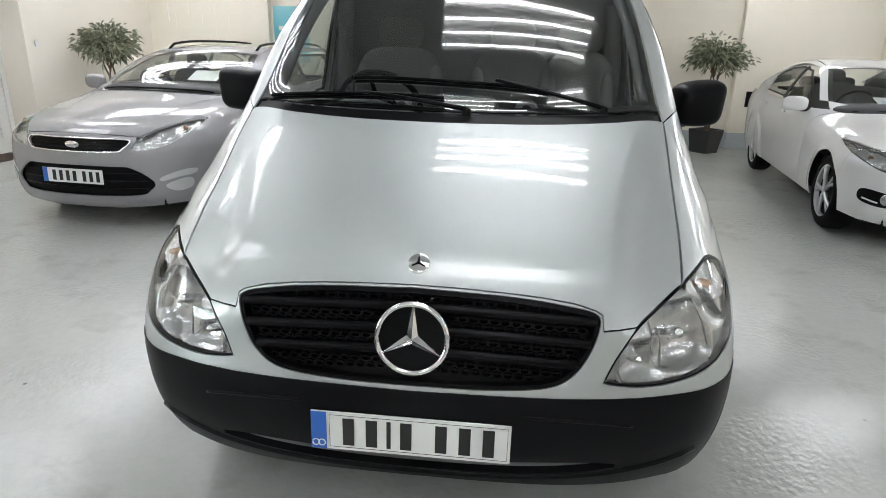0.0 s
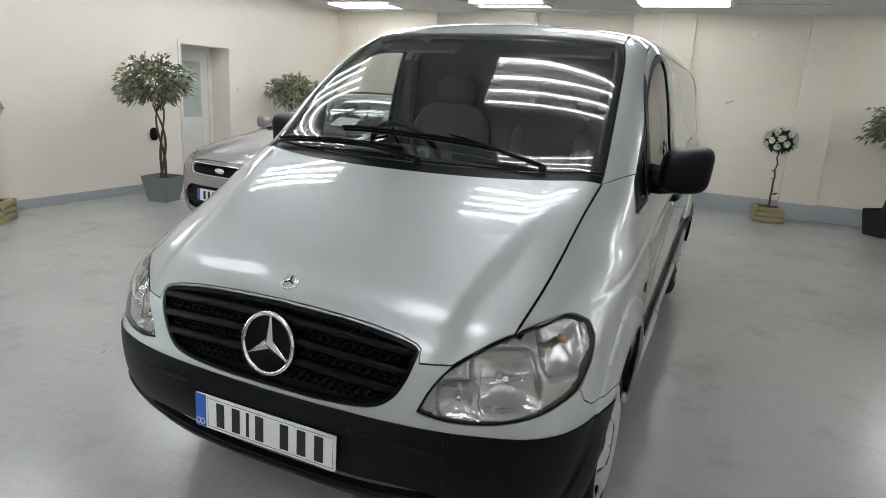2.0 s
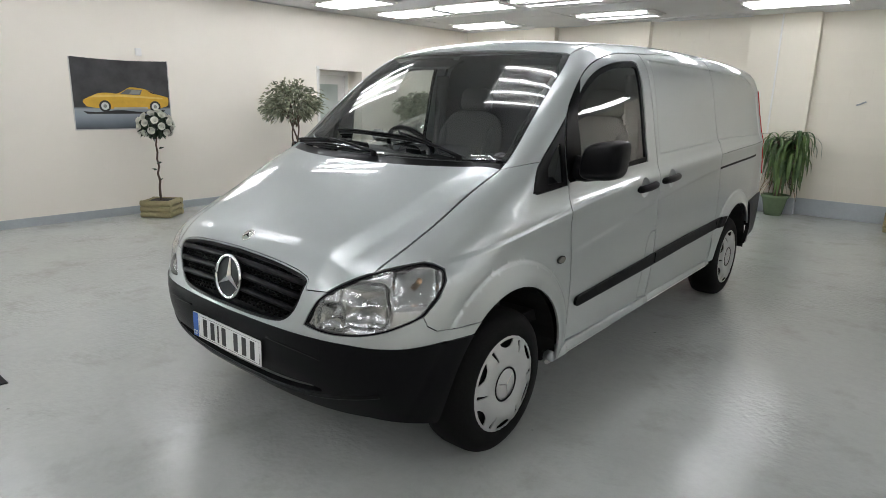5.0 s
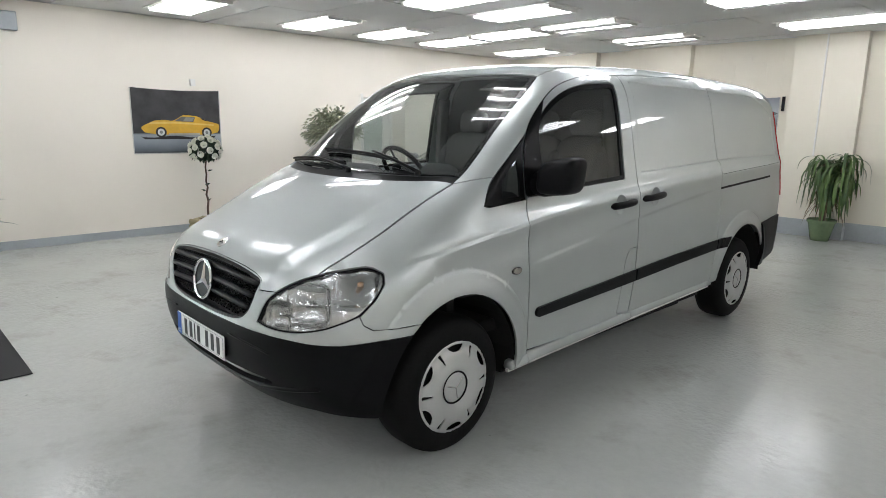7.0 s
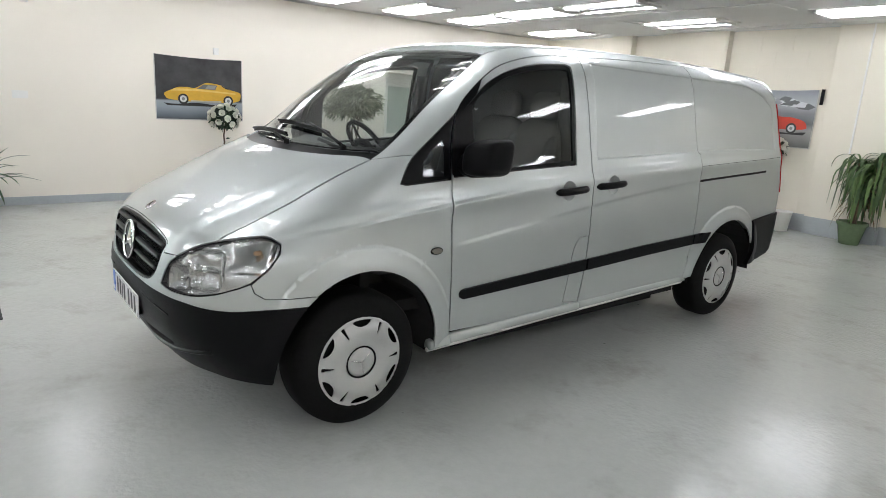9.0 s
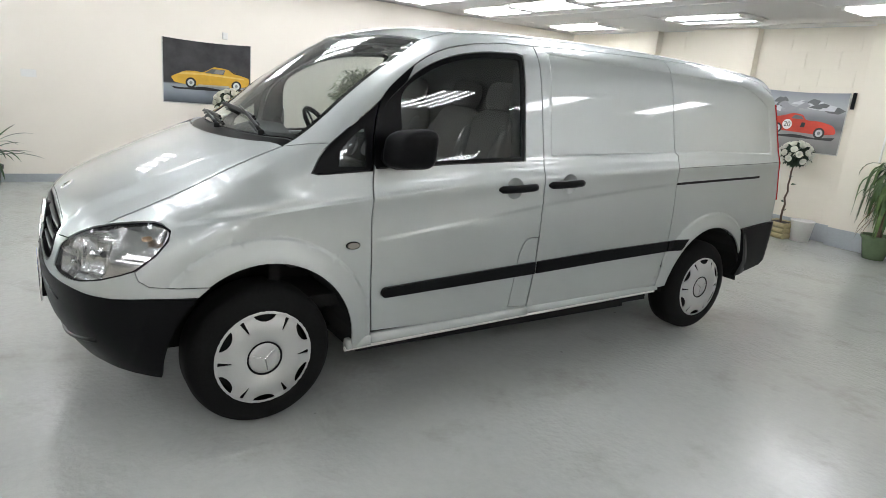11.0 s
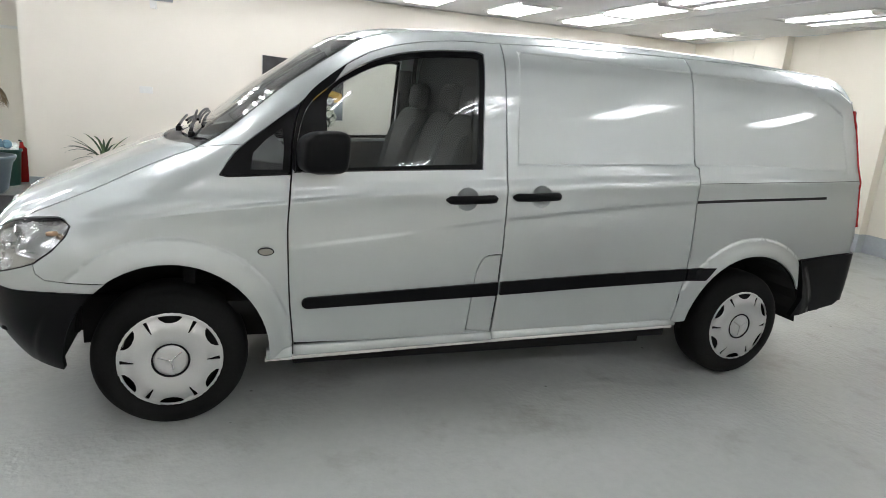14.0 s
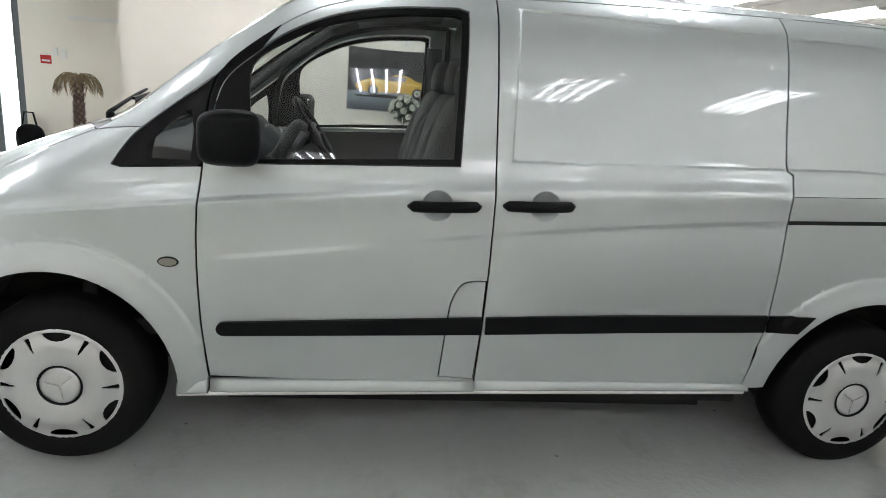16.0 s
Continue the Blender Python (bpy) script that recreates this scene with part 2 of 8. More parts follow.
def skirting():
    for name, d in (("baseboard_west", (XL, WEND, 0, XL + 0.012, DY0 - 0.06, 0.10)), ("baseboard_west_end", (XL, DY1, 0, XL + 0.012, YB, 0.10)),
                    ("baseboard_north", (XL + 0.012, YB - 0.012, 0, XR, YB, 0.24))):
        tagged(box_part(name, d, BAND, None, 0.003), "grey painted skirting band along the foot of the wall", "skirting", kind="structure")


skirting()


def ceiling():
    """Lay-in tiles with thin rails between them, in one sheet."""
    bm = bmesh.new()
    box(bm, XL - 3.0, YF, ZC + 0.012, XR, YB, ZC + 0.1)
    holes = [(a, b, a + LW, b + LD) for a, b in LAMPS + DIM_LAMPS]
    for i in range(int((XR - XL + 3.0) / 1.2) + 1):
        for j in range(int((YB - YF) / 0.6) + 1):
            x0, y0 = XL - 3.0 + 1.2 * i, YF + 0.6 * j
            x1, y1 = min(x0 + 1.2, XR), min(y0 + 0.6, YB)
            if x1 - x0 < 0.05 or y1 - y0 < 0.05:
                continue
            if any(x0 < c and x1 > a and y0 < d and y1 > b for a, b, c, d in holes):
                continue
            s = 0.003 * random.random()
            box(bm, x0 + 0.004, y0 + 0.004, ZC + s, x1 - 0.004, y1 - 0.004, ZC + 0.014)
    tagged(part("ceiling", bm, CEIL), "white suspended ceiling of large tiles", "ceiling", kind="structure")


LW, LD = 1.2, 0.56
LAMPS = [(-5.22, y) for y in (-3.4, -0.9, 0.84, 2.58, 3.83, 5.06, 6.90)] + [(-3.98, 4.98)] + [(-2.72, y) for y in (-5.2, -3.4, -0.9, 0.84, 2.62, 3.72)]
# The x = 6.16 column is unseen, added to brighten the van's side.
LAMPS += [(-0.28, y) for y in (-5.2, -3.2, -1.3, 0.5, 2.3, 4.6, 6.64)] + [(3.5, y) for y in (-5.2, -3.1, -1.2, 0.7, 2.6, 4.45)] + [(3.4, 6.85)] + [(6.16, y) for y in (-5.0, -2.6, -0.2, 2.2, 4.45, 6.6)]
DIM_LAMPS = [(-2.70, 5.00), (-2.67, 6.72)]
ceiling()


def ceiling_lamp(label, lit=(0, 1, 2, 3)):
    lamp = thing("ceiling_light", label, "ceiling light", "ceiling lights")
    bm = bmesh.new()
    w, d, h = LW, LD, 0.07
    box(bm, -0.02, -0.02, 0.0, w + 0.02, 0.02, 0.012)
    box(bm, -0.02, d - 0.02, 0.0, w + 0.02, d + 0.02, 0.012)
    box(bm, -0.02, 0.02, 0.0, 0.02, d - 0.02, 0.012)
    box(bm, w - 0.02, 0.02, 0.0, w + 0.02, d - 0.02, 0.012)
    part("frame", bm, WHITE, lamp)
    bm = bmesh.new()
    box(bm, 0.012, 0.012, -0.003, w - 0.012, d - 0.012, 0.0)
    part("reflector", bm, TRAY, lamp)
    for k in range(4):
        bm = bmesh.new()
        y = d * (k + 0.5) / 4
        tube_mesh(bm, [(0.06, y, -0.018), (w - 0.06, y, -0.018)], 0.014, 8)
        part("tube", bm, TUBE if k in lit else TRAY, lamp, "glowing white tube" if k in lit else "dead white tube")
    for x in (0.035, w - 0.035):
        box_part("lamp_holder", (x - 0.018, 0.03, -0.034, x + 0.018, d - 0.03, -0.003), TRAY, lamp, 0.004)
    return lamp


first = ceiling_lamp("recessed fluorescent ceiling light with four bright bare tubes")
first.matrix_basis = pose(*LAMPS[0], ZC - 0.004)
for a, b in LAMPS[1:]:
    copy_thing(first, pose(a, b, ZC - 0.004))
for a, b in DIM_LAMPS:
    ceiling_lamp("fluorescent ceiling light with two of its four tubes lit", (0, 3)).matrix_basis = pose(a, b, ZC - 0.004)


def carpet():
    bm = bmesh.new()
    box(bm, -4.87, YF + 0.5, 0.0, -1.45, -1.26, 0.008, 0.003)
    n = Nodes("charcoal_carpet")
    f = n.noise(260.0, 4.0)
    n.set(Base_Color=n.mix(0.5, n.ramp(f, [(0.3, grey(0.012)), (0.7, grey(0.04))]), n.ramp(n.noise(3.0), [(0.3, grey(0.02)), (0.7, (0.028, 0.027, 0.032))])), Roughness=0.95)
    n.bump(f, 0.6, 0.006)
    tagged(part("entrance_carpet", bm, n.mat), "charcoal entrance carpet laid on the painted floor", "carpet")


carpet()
# ---- vehicle shells ----
from mathutils.geometry import delaunay_2d_cdt


def curve(*knots):
    """A smooth function through a few (position, value) knots, straight beyond its ends."""
    x = np.array([k[0] for k in knots], float)
    y = np.array([k[1] for k in knots], float)
    n = len(x)
    h = np.diff(x)
    m = np.zeros((n, n))
    r = np.zeros(n)
    m[0, 0] = m[-1, -1] = 1
    for i in range(1, n - 1):
        m[i, i - 1], m[i, i], m[i, i + 1] = h[i - 1], 2 * (h[i - 1] + h[i]), h[i]
        r[i] = 6 * ((y[i + 1] - y[i]) / h[i] - (y[i] - y[i - 1]) / h[i - 1])
    c = np.linalg.solve(m, r)
    s0 = (y[1] - y[0]) / h[0] - h[0] * c[1] / 6
    s1 = (y[-1] - y[-2]) / h[-1] + h[-1] * c[-2] / 6

    def f(q):
        q = np.asarray(q, float)
        i = np.clip(np.searchsorted(x, q) - 1, 0, n - 2)
        a, b = x[i + 1] - q, q - x[i]
        v = (c[i] * a ** 3 + c[i + 1] * b ** 3) / (6 * h[i]) + (y[i] / h[i] - c[i] * h[i] / 6) * a + (y[i + 1] / h[i] - c[i + 1] * h[i] / 6) * b
        v = np.where(q < x[0], y[0] + s0 * (q - x[0]), v)
        return np.where(q > x[-1], y[-1] + s1 * (q - x[-1]), v)

    return f


def step(a, b, q):
    t = np.clip((q - a) / (b - a), 0, 1)
    return t * t * (3 - 2 * t)


def smax(a, b, k):
    h = np.maximum(k - np.abs(a - b), 0) / k
    return np.maximum(a, b) + h * h * k / 4


def bend(points, n=8, closed=False):
    """A smooth line through a few points of any dimension."""
    p = np.array(points, float)
    if closed:
        p = np.vstack([p[-1:], p, p[:2]])
    else:
        p = np.vstack([2 * p[0] - p[1], p, 2 * p[-1] - p[-2]])
    out = []
    for i in range(1, len(p) - 2):
        a, b, c, d = p[i - 1:i + 3]
        for t in np.arange(n) / n:
            out.append(0.5 * (2 * b + (c - a) * t + (2 * a - 5 * b + 4 * c - d) * t * t + (3 * b - a - 3 * c + d) * t ** 3))
    if not closed:
        out.append(p[-2])
    return np.array(out)


def inside(poly, q):
    """Which of the points q lie within the polygon."""
    x, y = q[:, 0], q[:, 1]
    hit = np.zeros(len(q), bool)
    a = poly
    b = np.roll(poly, -1, 0)
    for (x0, y0), (x1, y1) in zip(a, b):
        if y0 != y1:
            cross = (y0 > y) != (y1 > y)
            hit ^= cross & (x < (x1 - x0) * (y - y0) / (y1 - y0) + x0)
    return hit


def gap_to(poly, q):
    d = np.full(len(q), 9.0)
    for p0, p1 in zip(poly, np.roll(poly, -1, 0)):
        e = p1 - p0
        t = np.clip(((q - p0) @ e) / max(e @ e, 1e-12), 0, 1)
        d = np.minimum(d, np.linalg.norm(q - p0 - t[:, None] * e, axis=1))
    return d


def inset(poly, d):
    """The outline moved inwards by d."""
    area = np.sum(poly[:, 0] * np.roll(poly[:, 1], -1) - np.roll(poly[:, 0], -1) * poly[:, 1])
    e0 = poly - np.roll(poly, 1, 0)
    e1 = np.roll(poly, -1, 0) - poly
    n0 = np.stack([-e0[:, 1], e0[:, 0]], 1) / (np.linalg.norm(e0, axis=1)[:, None] + 1e-9)
    n1 = np.stack([-e1[:, 1], e1[:, 0]], 1) / (np.linalg.norm(e1, axis=1)[:, None] + 1e-9)
    m = n0 + n1
    m /= np.maximum(np.sum(m * m, 1) / 2, 0.6)[:, None]
    return poly + m * d * (1 if area > 0 else -1)


def dense(poly, h):
    out = []
    for a, b in zip(poly, np.roll(poly, -1, 0)):
        k = max(1, int(np.ceil(np.linalg.norm(b - a) / h)))
        out += [a + (b - a) * i / k for i in range(k)]
    return np.array(out)


SIDE, FRONT, TOP, BACK = (1, 0, 0), (0, -1, 0), (0, 0, 1), (0, 1, 0)


class Shell:
    """A closed smooth body given by field(x, y, z), negative inside."""

    def __init__(self, field):
        self.field = field

    def normal(self, p):
        e = 0.002
        g = np.stack([self.field(*(p + e * np.eye(3)[i]).T) - self.field(*(p - e * np.eye(3)[i]).T) for i in range(3)], 1)
        return g / (np.linalg.norm(g, axis=1)[:, None] + 1e-9)

    def cast(self, q, way, reach=1.6):
        """Where lines along -way through q first meet the body."""
        way = np.array(way, float) / np.linalg.norm(way)
        q = np.array(q, float)
        steps = np.linspace(reach, -reach, 34)
        lo = np.full(len(q), -reach)
        hi = np.full(len(q), reach)
        done = np.zeros(len(q), bool)
        best, bestv = np.zeros(len(q)), np.full(len(q), 9.0)
        for s0, s1 in zip(steps, steps[1:]):
            v = self.field(*(q + s1 * way).T)
            near = ~done & (v < bestv)
            best[near], bestv[near] = s1, v[near]
            new_hit = ~done & (v < 0)
            lo[new_hit], hi[new_hit] = s1, s0
            done |= new_hit
        for _ in range(20):
            mid = (lo + hi) / 2
            neg = self.field(*(q + mid[:, None] * way).T) < 0
            lo, hi = np.where(neg, mid, lo), np.where(neg, hi, mid)
        s = np.where(done, lo, best)
        return q + s[:, None] * way

    def side(self, pts):
        p = np.array(pts, float)
        return self.cast(np.column_stack([np.zeros(len(p)), p]), SIDE)

    def front(self, pts):
        p = np.array(pts, float)
        return self.cast(np.column_stack([p[:, 0], np.zeros(len(p)), p[:, 1]]), FRONT, 2.4)

    def top(self, pts):
        p = np.array(pts, float)
        return self.cast(np.column_stack([p, np.full(len(p), 1.0)]), TOP)

    def patch(self, outline, way, h=0.03, gap=0.0, holes=(), offset=0.0, extra=(), lip=0.012, both=False, flip=False):
        """(points, normals, triangles) of the piece of skin within a 3D outline, seen along way."""
        way = Vector(way).normalized()
        e1 = Vector((0, 0, 1)).cross(way) if abs(way.z) < 0.95 else Vector((1, 0, 0))
        e1.normalize()
        e2 = way.cross(e1)
        basis = np.array([e1, e2])
        w = np.array(way)
        flat = [dense(inset(np.array(outline) @ basis.T, gap), h)]
        flat += [dense(inset(np.array(o) @ basis.T, -gap), h) for o in holes]
        lo, hi = flat[0].min(0), flat[0].max(0)
        gx, gy = np.meshgrid(np.arange(lo[0], hi[0], h), np.arange(lo[1], hi[1], h))
        grid = np.column_stack([gx.ravel(), gy.ravel()])
        grid[:, 0] += (np.arange(len(gx)) % 2).repeat(gx.shape[1]) * h / 2
        more = [np.array(x) @ basis.T for x in extra]
        if more:
            more = np.vstack(more)
            far = np.ones(len(grid), bool)
            for k in range(0, len(more), 200):
                far &= np.min(np.linalg.norm(grid[:, None] - more[None, k:k + 200], axis=2), axis=1) > h * 0.45
            grid = np.vstack([grid[far], more])
        grid = grid[inside(flat[0], grid)]
        rims = np.vstack(flat)
        near = np.concatenate([np.min(((grid[k:k + 400, None] - rims[None]) ** 2).sum(2), axis=1) for k in range(0, len(grid), 400)]) if len(grid) else np.zeros(0)
        keep = near > (h * 0.45) ** 2
        for hole in flat[1:]:
            keep &= ~inside(hole, grid)
        verts, edges, base = [], [], 0
        for loop in flat:
            n = len(loop)
            verts += list(loop)
            edges += [(base + i, base + (i + 1) % n) for i in range(n)]
            base += n
        verts += list(grid[keep])
        vs, _, fs, _, _, _ = delaunay_2d_cdt([Vector(v) for v in verts], edges, [], 0, 1e-5)
        v2 = np.array([tuple(v) for v in vs])
        tri = np.array([f[:] for f in fs if len(f) == 3])
        mid = v2[tri].mean(1)
        ok = inside(flat[0], mid)
        for hole in flat[1:]:
            ok &= ~inside(hole, mid)
        tri = tri[ok]
        p = self.cast(v2 @ basis + w * np.mean(np.array(outline) @ w), w, 1.5)
        nrm = self.normal(p)
        p = p + nrm * offset
        a, b, c = (p[tri[:, i]] for i in range(3))
        turn = np.cross(b - a, c - a) @ w < 0
        tri[turn] = tri[turn][:, ::-1]
        if lip:
            count = {}
            for t in tri:
                for i in range(3):
                    count[(t[i], t[(i + 1) % 3])] = 1
            rim = [(i, j) for i, j in count if (j, i) not in count]
            n0 = len(p)
            add_p, add_n, add_t = [], [], []
            for i, j in rim:
                k = n0 + len(add_p)
                face = np.cross(p[j] - p[i], -nrm[i])
                face = -face / (np.linalg.norm(face) + 1e-12)
                add_p += [p[i], p[j], p[j] - nrm[j] * lip, p[i] - nrm[i] * lip]
                add_n += [face] * 4
                add_t += [(k, k + 2, k + 1), (k, k + 3, k + 2)]
            if add_p:
                p, nrm, tri = np.vstack([p, add_p]), np.vstack([nrm, add_n]), np.vstack([tri, add_t])
        return p, nrm, tri


def mirrored(pieces):
    return [(p * (-1, 1, 1), n * (-1, 1, 1), t[:, ::-1]) for p, n, t in pieces]


def skin(name, pieces, material, parent, label=""):
    """One mesh from skin pieces, shaded by their own normals."""
    base, ps, ns, ts = 0, [], [], []
    for p, n, t in pieces:
        ps.append(p)
        ns.append(n)
        ts.append(t + base)
        base += len(p)
    me = bpy.data.meshes.new(name)
    me.from_pydata(np.vstack(ps).tolist(), [], np.vstack(ts).tolist())
    for poly in me.polygons:
        poly.use_smooth = True
    me.normals_split_custom_set_from_vertices(np.vstack(ns).tolist())
    return finish(name, me, material, parent, label)


def ribbon(path, nrm, width, height, n0=0.0):
    """A low raised or sunk strip along 3D points on a skin."""
    path, nrm = np.array(path), np.array(nrm)
    d = np.gradient(path, axis=0)
    s = np.cross(nrm, d)
    s /= np.linalg.norm(s, axis=1)[:, None] + 1e-9
    return path + s * width / 2 + nrm * n0, path - s * width / 2 + nrm * n0
# ---- the silver van: front axle at y = 0, nose towards -y ----
WB, HUB_Z, WHEEL_R = 3.2, 0.335, 0.328

_belt = curve((-0.9, -0.13), (0.0, -0.11), (0.5, -0.075), (1.5, 0.0), (2.7, 0.065), (4.1, 0.12))
_flank = curve((0.2, 0.868), (0.36, 0.888), (0.55, 0.908), (0.75, 0.915), (0.95, 0.909), (1.08, 0.904), (1.138, 0.901), (1.154, 0.8945), (1.17, 0.888), (1.225, 0.876), (1.32, 0.8575), (1.5, 0.826), (1.7, 0.782), (1.85, 0.738), (2.0, 0.69))
_crease = curve((0.2, 0.80), (0.5, 0.836), (1.04, 0.906), (1.53, 0.972), (1.85, 1.008), (2.24, 1.047), (2.7, 1.085), (4.1, 1.13))
_wing_line = curve((-0.45, 0.922), (-0.2, 0.954), (0.1, 0.995), (0.5, 1.045), (1.0, 1.095), (1.4, 1.125))
_taper = curve((-1.0, 0.20), (-0.8, 0.105), (-0.6, 0.036), (-0.4, 0.016), (-0.2, 0.008), (0.1, 0.003), (0.4, 0.0), (0.8, 0.0))
_nose = curve((0.2, -0.56), (0.30, -0.668), (0.36, -0.716), (0.42, -0.754), (0.50, -0.785), (0.58, -0.796), (0.64, -0.796), (0.70, -0.785), (0.81, -0.768), (0.905, -0.740), (0.97, -0.695), (1.1, -0.575))
_crown = curve((-0.9, 0.74), (-0.76, 0.885), (-0.72, 0.926), (-0.69, 0.951), (-0.62, 0.9925), (-0.5, 1.050), (-0.29, 1.1497), (-0.216, 1.183), (-0.13, 1.2185), (-0.06, 1.246), (0.06, 1.300), (0.3, 1.485), (0.55, 1.672), (0.72, 1.785), (0.88, 1.850), (1.1, 1.885), (1.4, 1.905), (2.0, 1.925), (2.7, 1.925), (3.4, 1.905), (4.1, 1.865))
_edge = curve((-1.0, 0.34), (-0.5, 0.32), (-0.1, 0.26), (0.25, 0.15), (0.6, 0.13), (1.0, 0.15), (1.6, 0.17), (4.2, 0.17))


HANDLES = ((1.333, 1.076), (1.734, 1.097))


def press_top(y):
    return 1.795 - 0.01 * np.minimum(y - 1.6, 1.7) - 0.62 * np.maximum(y - 3.30, 0) ** 2


def press_foot(y):
    return np.minimum(1.243 + 0.038 * (y - 1.6), 1.295)


def recess(y, z):
    """How deep the pressed panels of the rear side lie."""
    a = np.minimum(np.minimum(y - 1.595, 3.87 - 0.22 * (z - 1.30) - y), np.minimum(press_top(y) - z, z - press_foot(y)))
    return 0.008 * step(0.0, 0.011, a)


def van_field(x, y, z):
    ax = np.abs(x)
    zz = z - _belt(y) * step(0.55, 1.0, z)
    s = _flank(zz) - _taper(y)
    s = s + (0.009 * step(0.85, 1.45, y) - 0.0045) * step(-0.012, 0.016, z - _crease(y)) * step(0.45, 0.65, y) * step(0.30, 0.08, z - _crease(y)) * step(3.0, 2.5, y)
    s = s - 0.009 * step(-0.010, 0.014, z - _wing_line(y)) * step(1.30, 0.60, y) * step(-0.42, -0.22, y)
    s = s - 0.030 * step(3.3, 4.08, y) ** 2
    for c in (0.0, WB):
        r = np.hypot((y - c) * (1.04 if c == 0 else 1.0), z - HUB_Z)
        s = s + (0.011 * step(0.550, 0.532, r) + 0.016 * step(0.536, 0.44, r)) * step(0.15, 0.35, z)
    s = s - recess(y, z)
    for cy, cz in HANDLES:
        s = s - 0.020 * np.clip(1 - (np.hypot(y - cy, z - cz) / 0.056) ** 2, 0, 1) ** 0.8
    back = 0.215 * (ax / 0.87) ** 3.6
    front = _nose(z) + back - y
    ye = y - 0.125 * (ax / 0.74) ** 2.4
    zt = _crown(ye) - 0.085 * ax ** 2 * step(0.5, 1.2, y)
    ridge = 0.50 + 0.13 * step(-0.7, 0.1, y)
    zt = zt - 0.028 * step(ridge - 0.015, ridge + 0.07, ax) * step(0.05, -0.5, y)
    nose = smax(z - zt, 0.8 * front, 0.05)
    body = smax(nose, ax - s, 0.13 + (_edge(y) - 0.13) * np.maximum(step(0.66, 1.0, z), step(0.2, 0.5, y)))
    rear = (y - (4.10 - 0.20 * np.maximum(z - 0.95, 0) - 0.03 * (ax / 0.9) ** 6)) * 0.9
    return smax(body, rear, 0.07)


VAN = Shell(van_field)
van = thing("van", "silver panel van with black plastic bumpers and side strips", "van")


def vpart(name, pieces, material, parent=None, label="", pair=True):
    """The piece on the van's left and its mirror image on the right, as two parts."""
    a = skin(name, pieces, material, parent or van, label)
    b = skin(name, mirrored(pieces), material, parent or van, label) if pair else None
    return a, b


def loop(*runs):
    return np.vstack(runs)


# lines that several panels share (side view: y, z; plan: x, y; front view: x, z)
DOOR_FRONT = bend([(0.505, 1.163), (0.492, 1.0), (0.490, 0.87), (0.502, 0.6), (0.525, 0.375)], 6)
DOOR_TOP = bend([(0.505, 1.163), (0.515, 1.32), (0.555, 1.478), (0.665, 1.592), (0.85, 1.715), (1.05, 1.778), (1.28, 1.812), (1.512, 1.822)], 6)
MID_SEAM = bend([(1.512, 1.822), (1.530, 1.5), (1.541, 1.22), (1.545, 0.95), (1.542, 0.7), (1.533, 0.352)], 6)
REAR_SEAM = [(2.640, 1.858), (2.685, 1.285), (2.712, 1.270), (2.715, 1.08), (2.718, 0.85), (2.715, 0.66), (2.672, 0.39)]


def arch(c, a0, a1, n=22, rx=0.415, rz=0.437):
    return np.array([(c - rx * math.cos(t), HUB_Z + rz * math.sin(t)) for t in np.linspace(a0, a1, n)])


HOOD_EDGE = bend([(0.683, -0.585), (0.705, -0.40), (0.722, -0.15), (0.742, 0.115)], 8)
HL_TOP = bend([(0.478, 0.703), (0.505, 0.765), (0.545, 0.825), (0.61, 0.876), (0.683, 0.914), (0.77, 0.940), (0.828, 0.944)], 5)
BUMP_TOP = bend([(0.0, 0.660), (0.33, 0.664), (0.60, 0.662), (0.76, 0.655), (0.835, 0.652)], 5)


def three(curve2, how):
    return how(np.asarray(curve2))


COWL = bend([(0.742, 0.115), (0.55, 0.02), (0.30, -0.045), (0.0, -0.065), (-0.30, -0.045), (-0.55, 0.02), (-0.742, 0.115)], 6)
QUARTER = bend([(0.207, 1.150), (0.250, 1.222), (0.300, 1.278), (0.42, 1.375), (0.542, 1.472)], 5)
GRILLE = bend([(0.0, 0.913), (0.24, 0.905), (0.40, 0.886), (0.458, 0.868), (0.460, 0.835), (0.440, 0.775), (0.405, 0.722), (0.34, 0.688), (0.18, 0.674), (0.0, 0.672)], 5)
GRILLE = np.vstack([GRILLE, (GRILLE * (-1, 1))[::-1][1:-1]])
HL_LOW = bend([(0.478, 0.703), (0.56, 0.688), (0.68, 0.690), (0.78, 0.712), (0.838, 0.742)], 5)


def screen_lines():
    """The windscreen's edges in plan: left pillar upwards, top from left to right, foot from right to left."""
    up = bend([(0.738, 0.165), (0.722, 0.32), (0.700, 0.52), (0.672, 0.72), (0.640, 0.835)], 4)
    over = bend([(0.640, 0.835), (0.45, 0.795), (0.2, 0.765), (0.0, 0.76), (-0.2, 0.765), (-0.45, 0.795), (-0.640, 0.835)], 4)
    foot = bend([(-0.738, 0.165), (-0.55, 0.085), (-0.30, 0.03), (0.0, 0.012), (0.30, 0.03), (0.55, 0.085), (0.738, 0.165)], 4)
    return VAN.top(up), VAN.top(over), VAN.top(foot)


def window_line():
    """The opening in the front door: mirror corner, glass and frame."""
    return loop(bend([(0.519, 1.172), (0.528, 1.30), (0.570, 1.452), (0.672, 1.555), (0.79, 1.642), (0.95, 1.711), (1.15, 1.753), (1.37, 1.770)], 5), np.array([(1.408, 1.760), (1.412, 1.60), (1.408, 1.220)]), np.array([(1.0, 1.200)]))


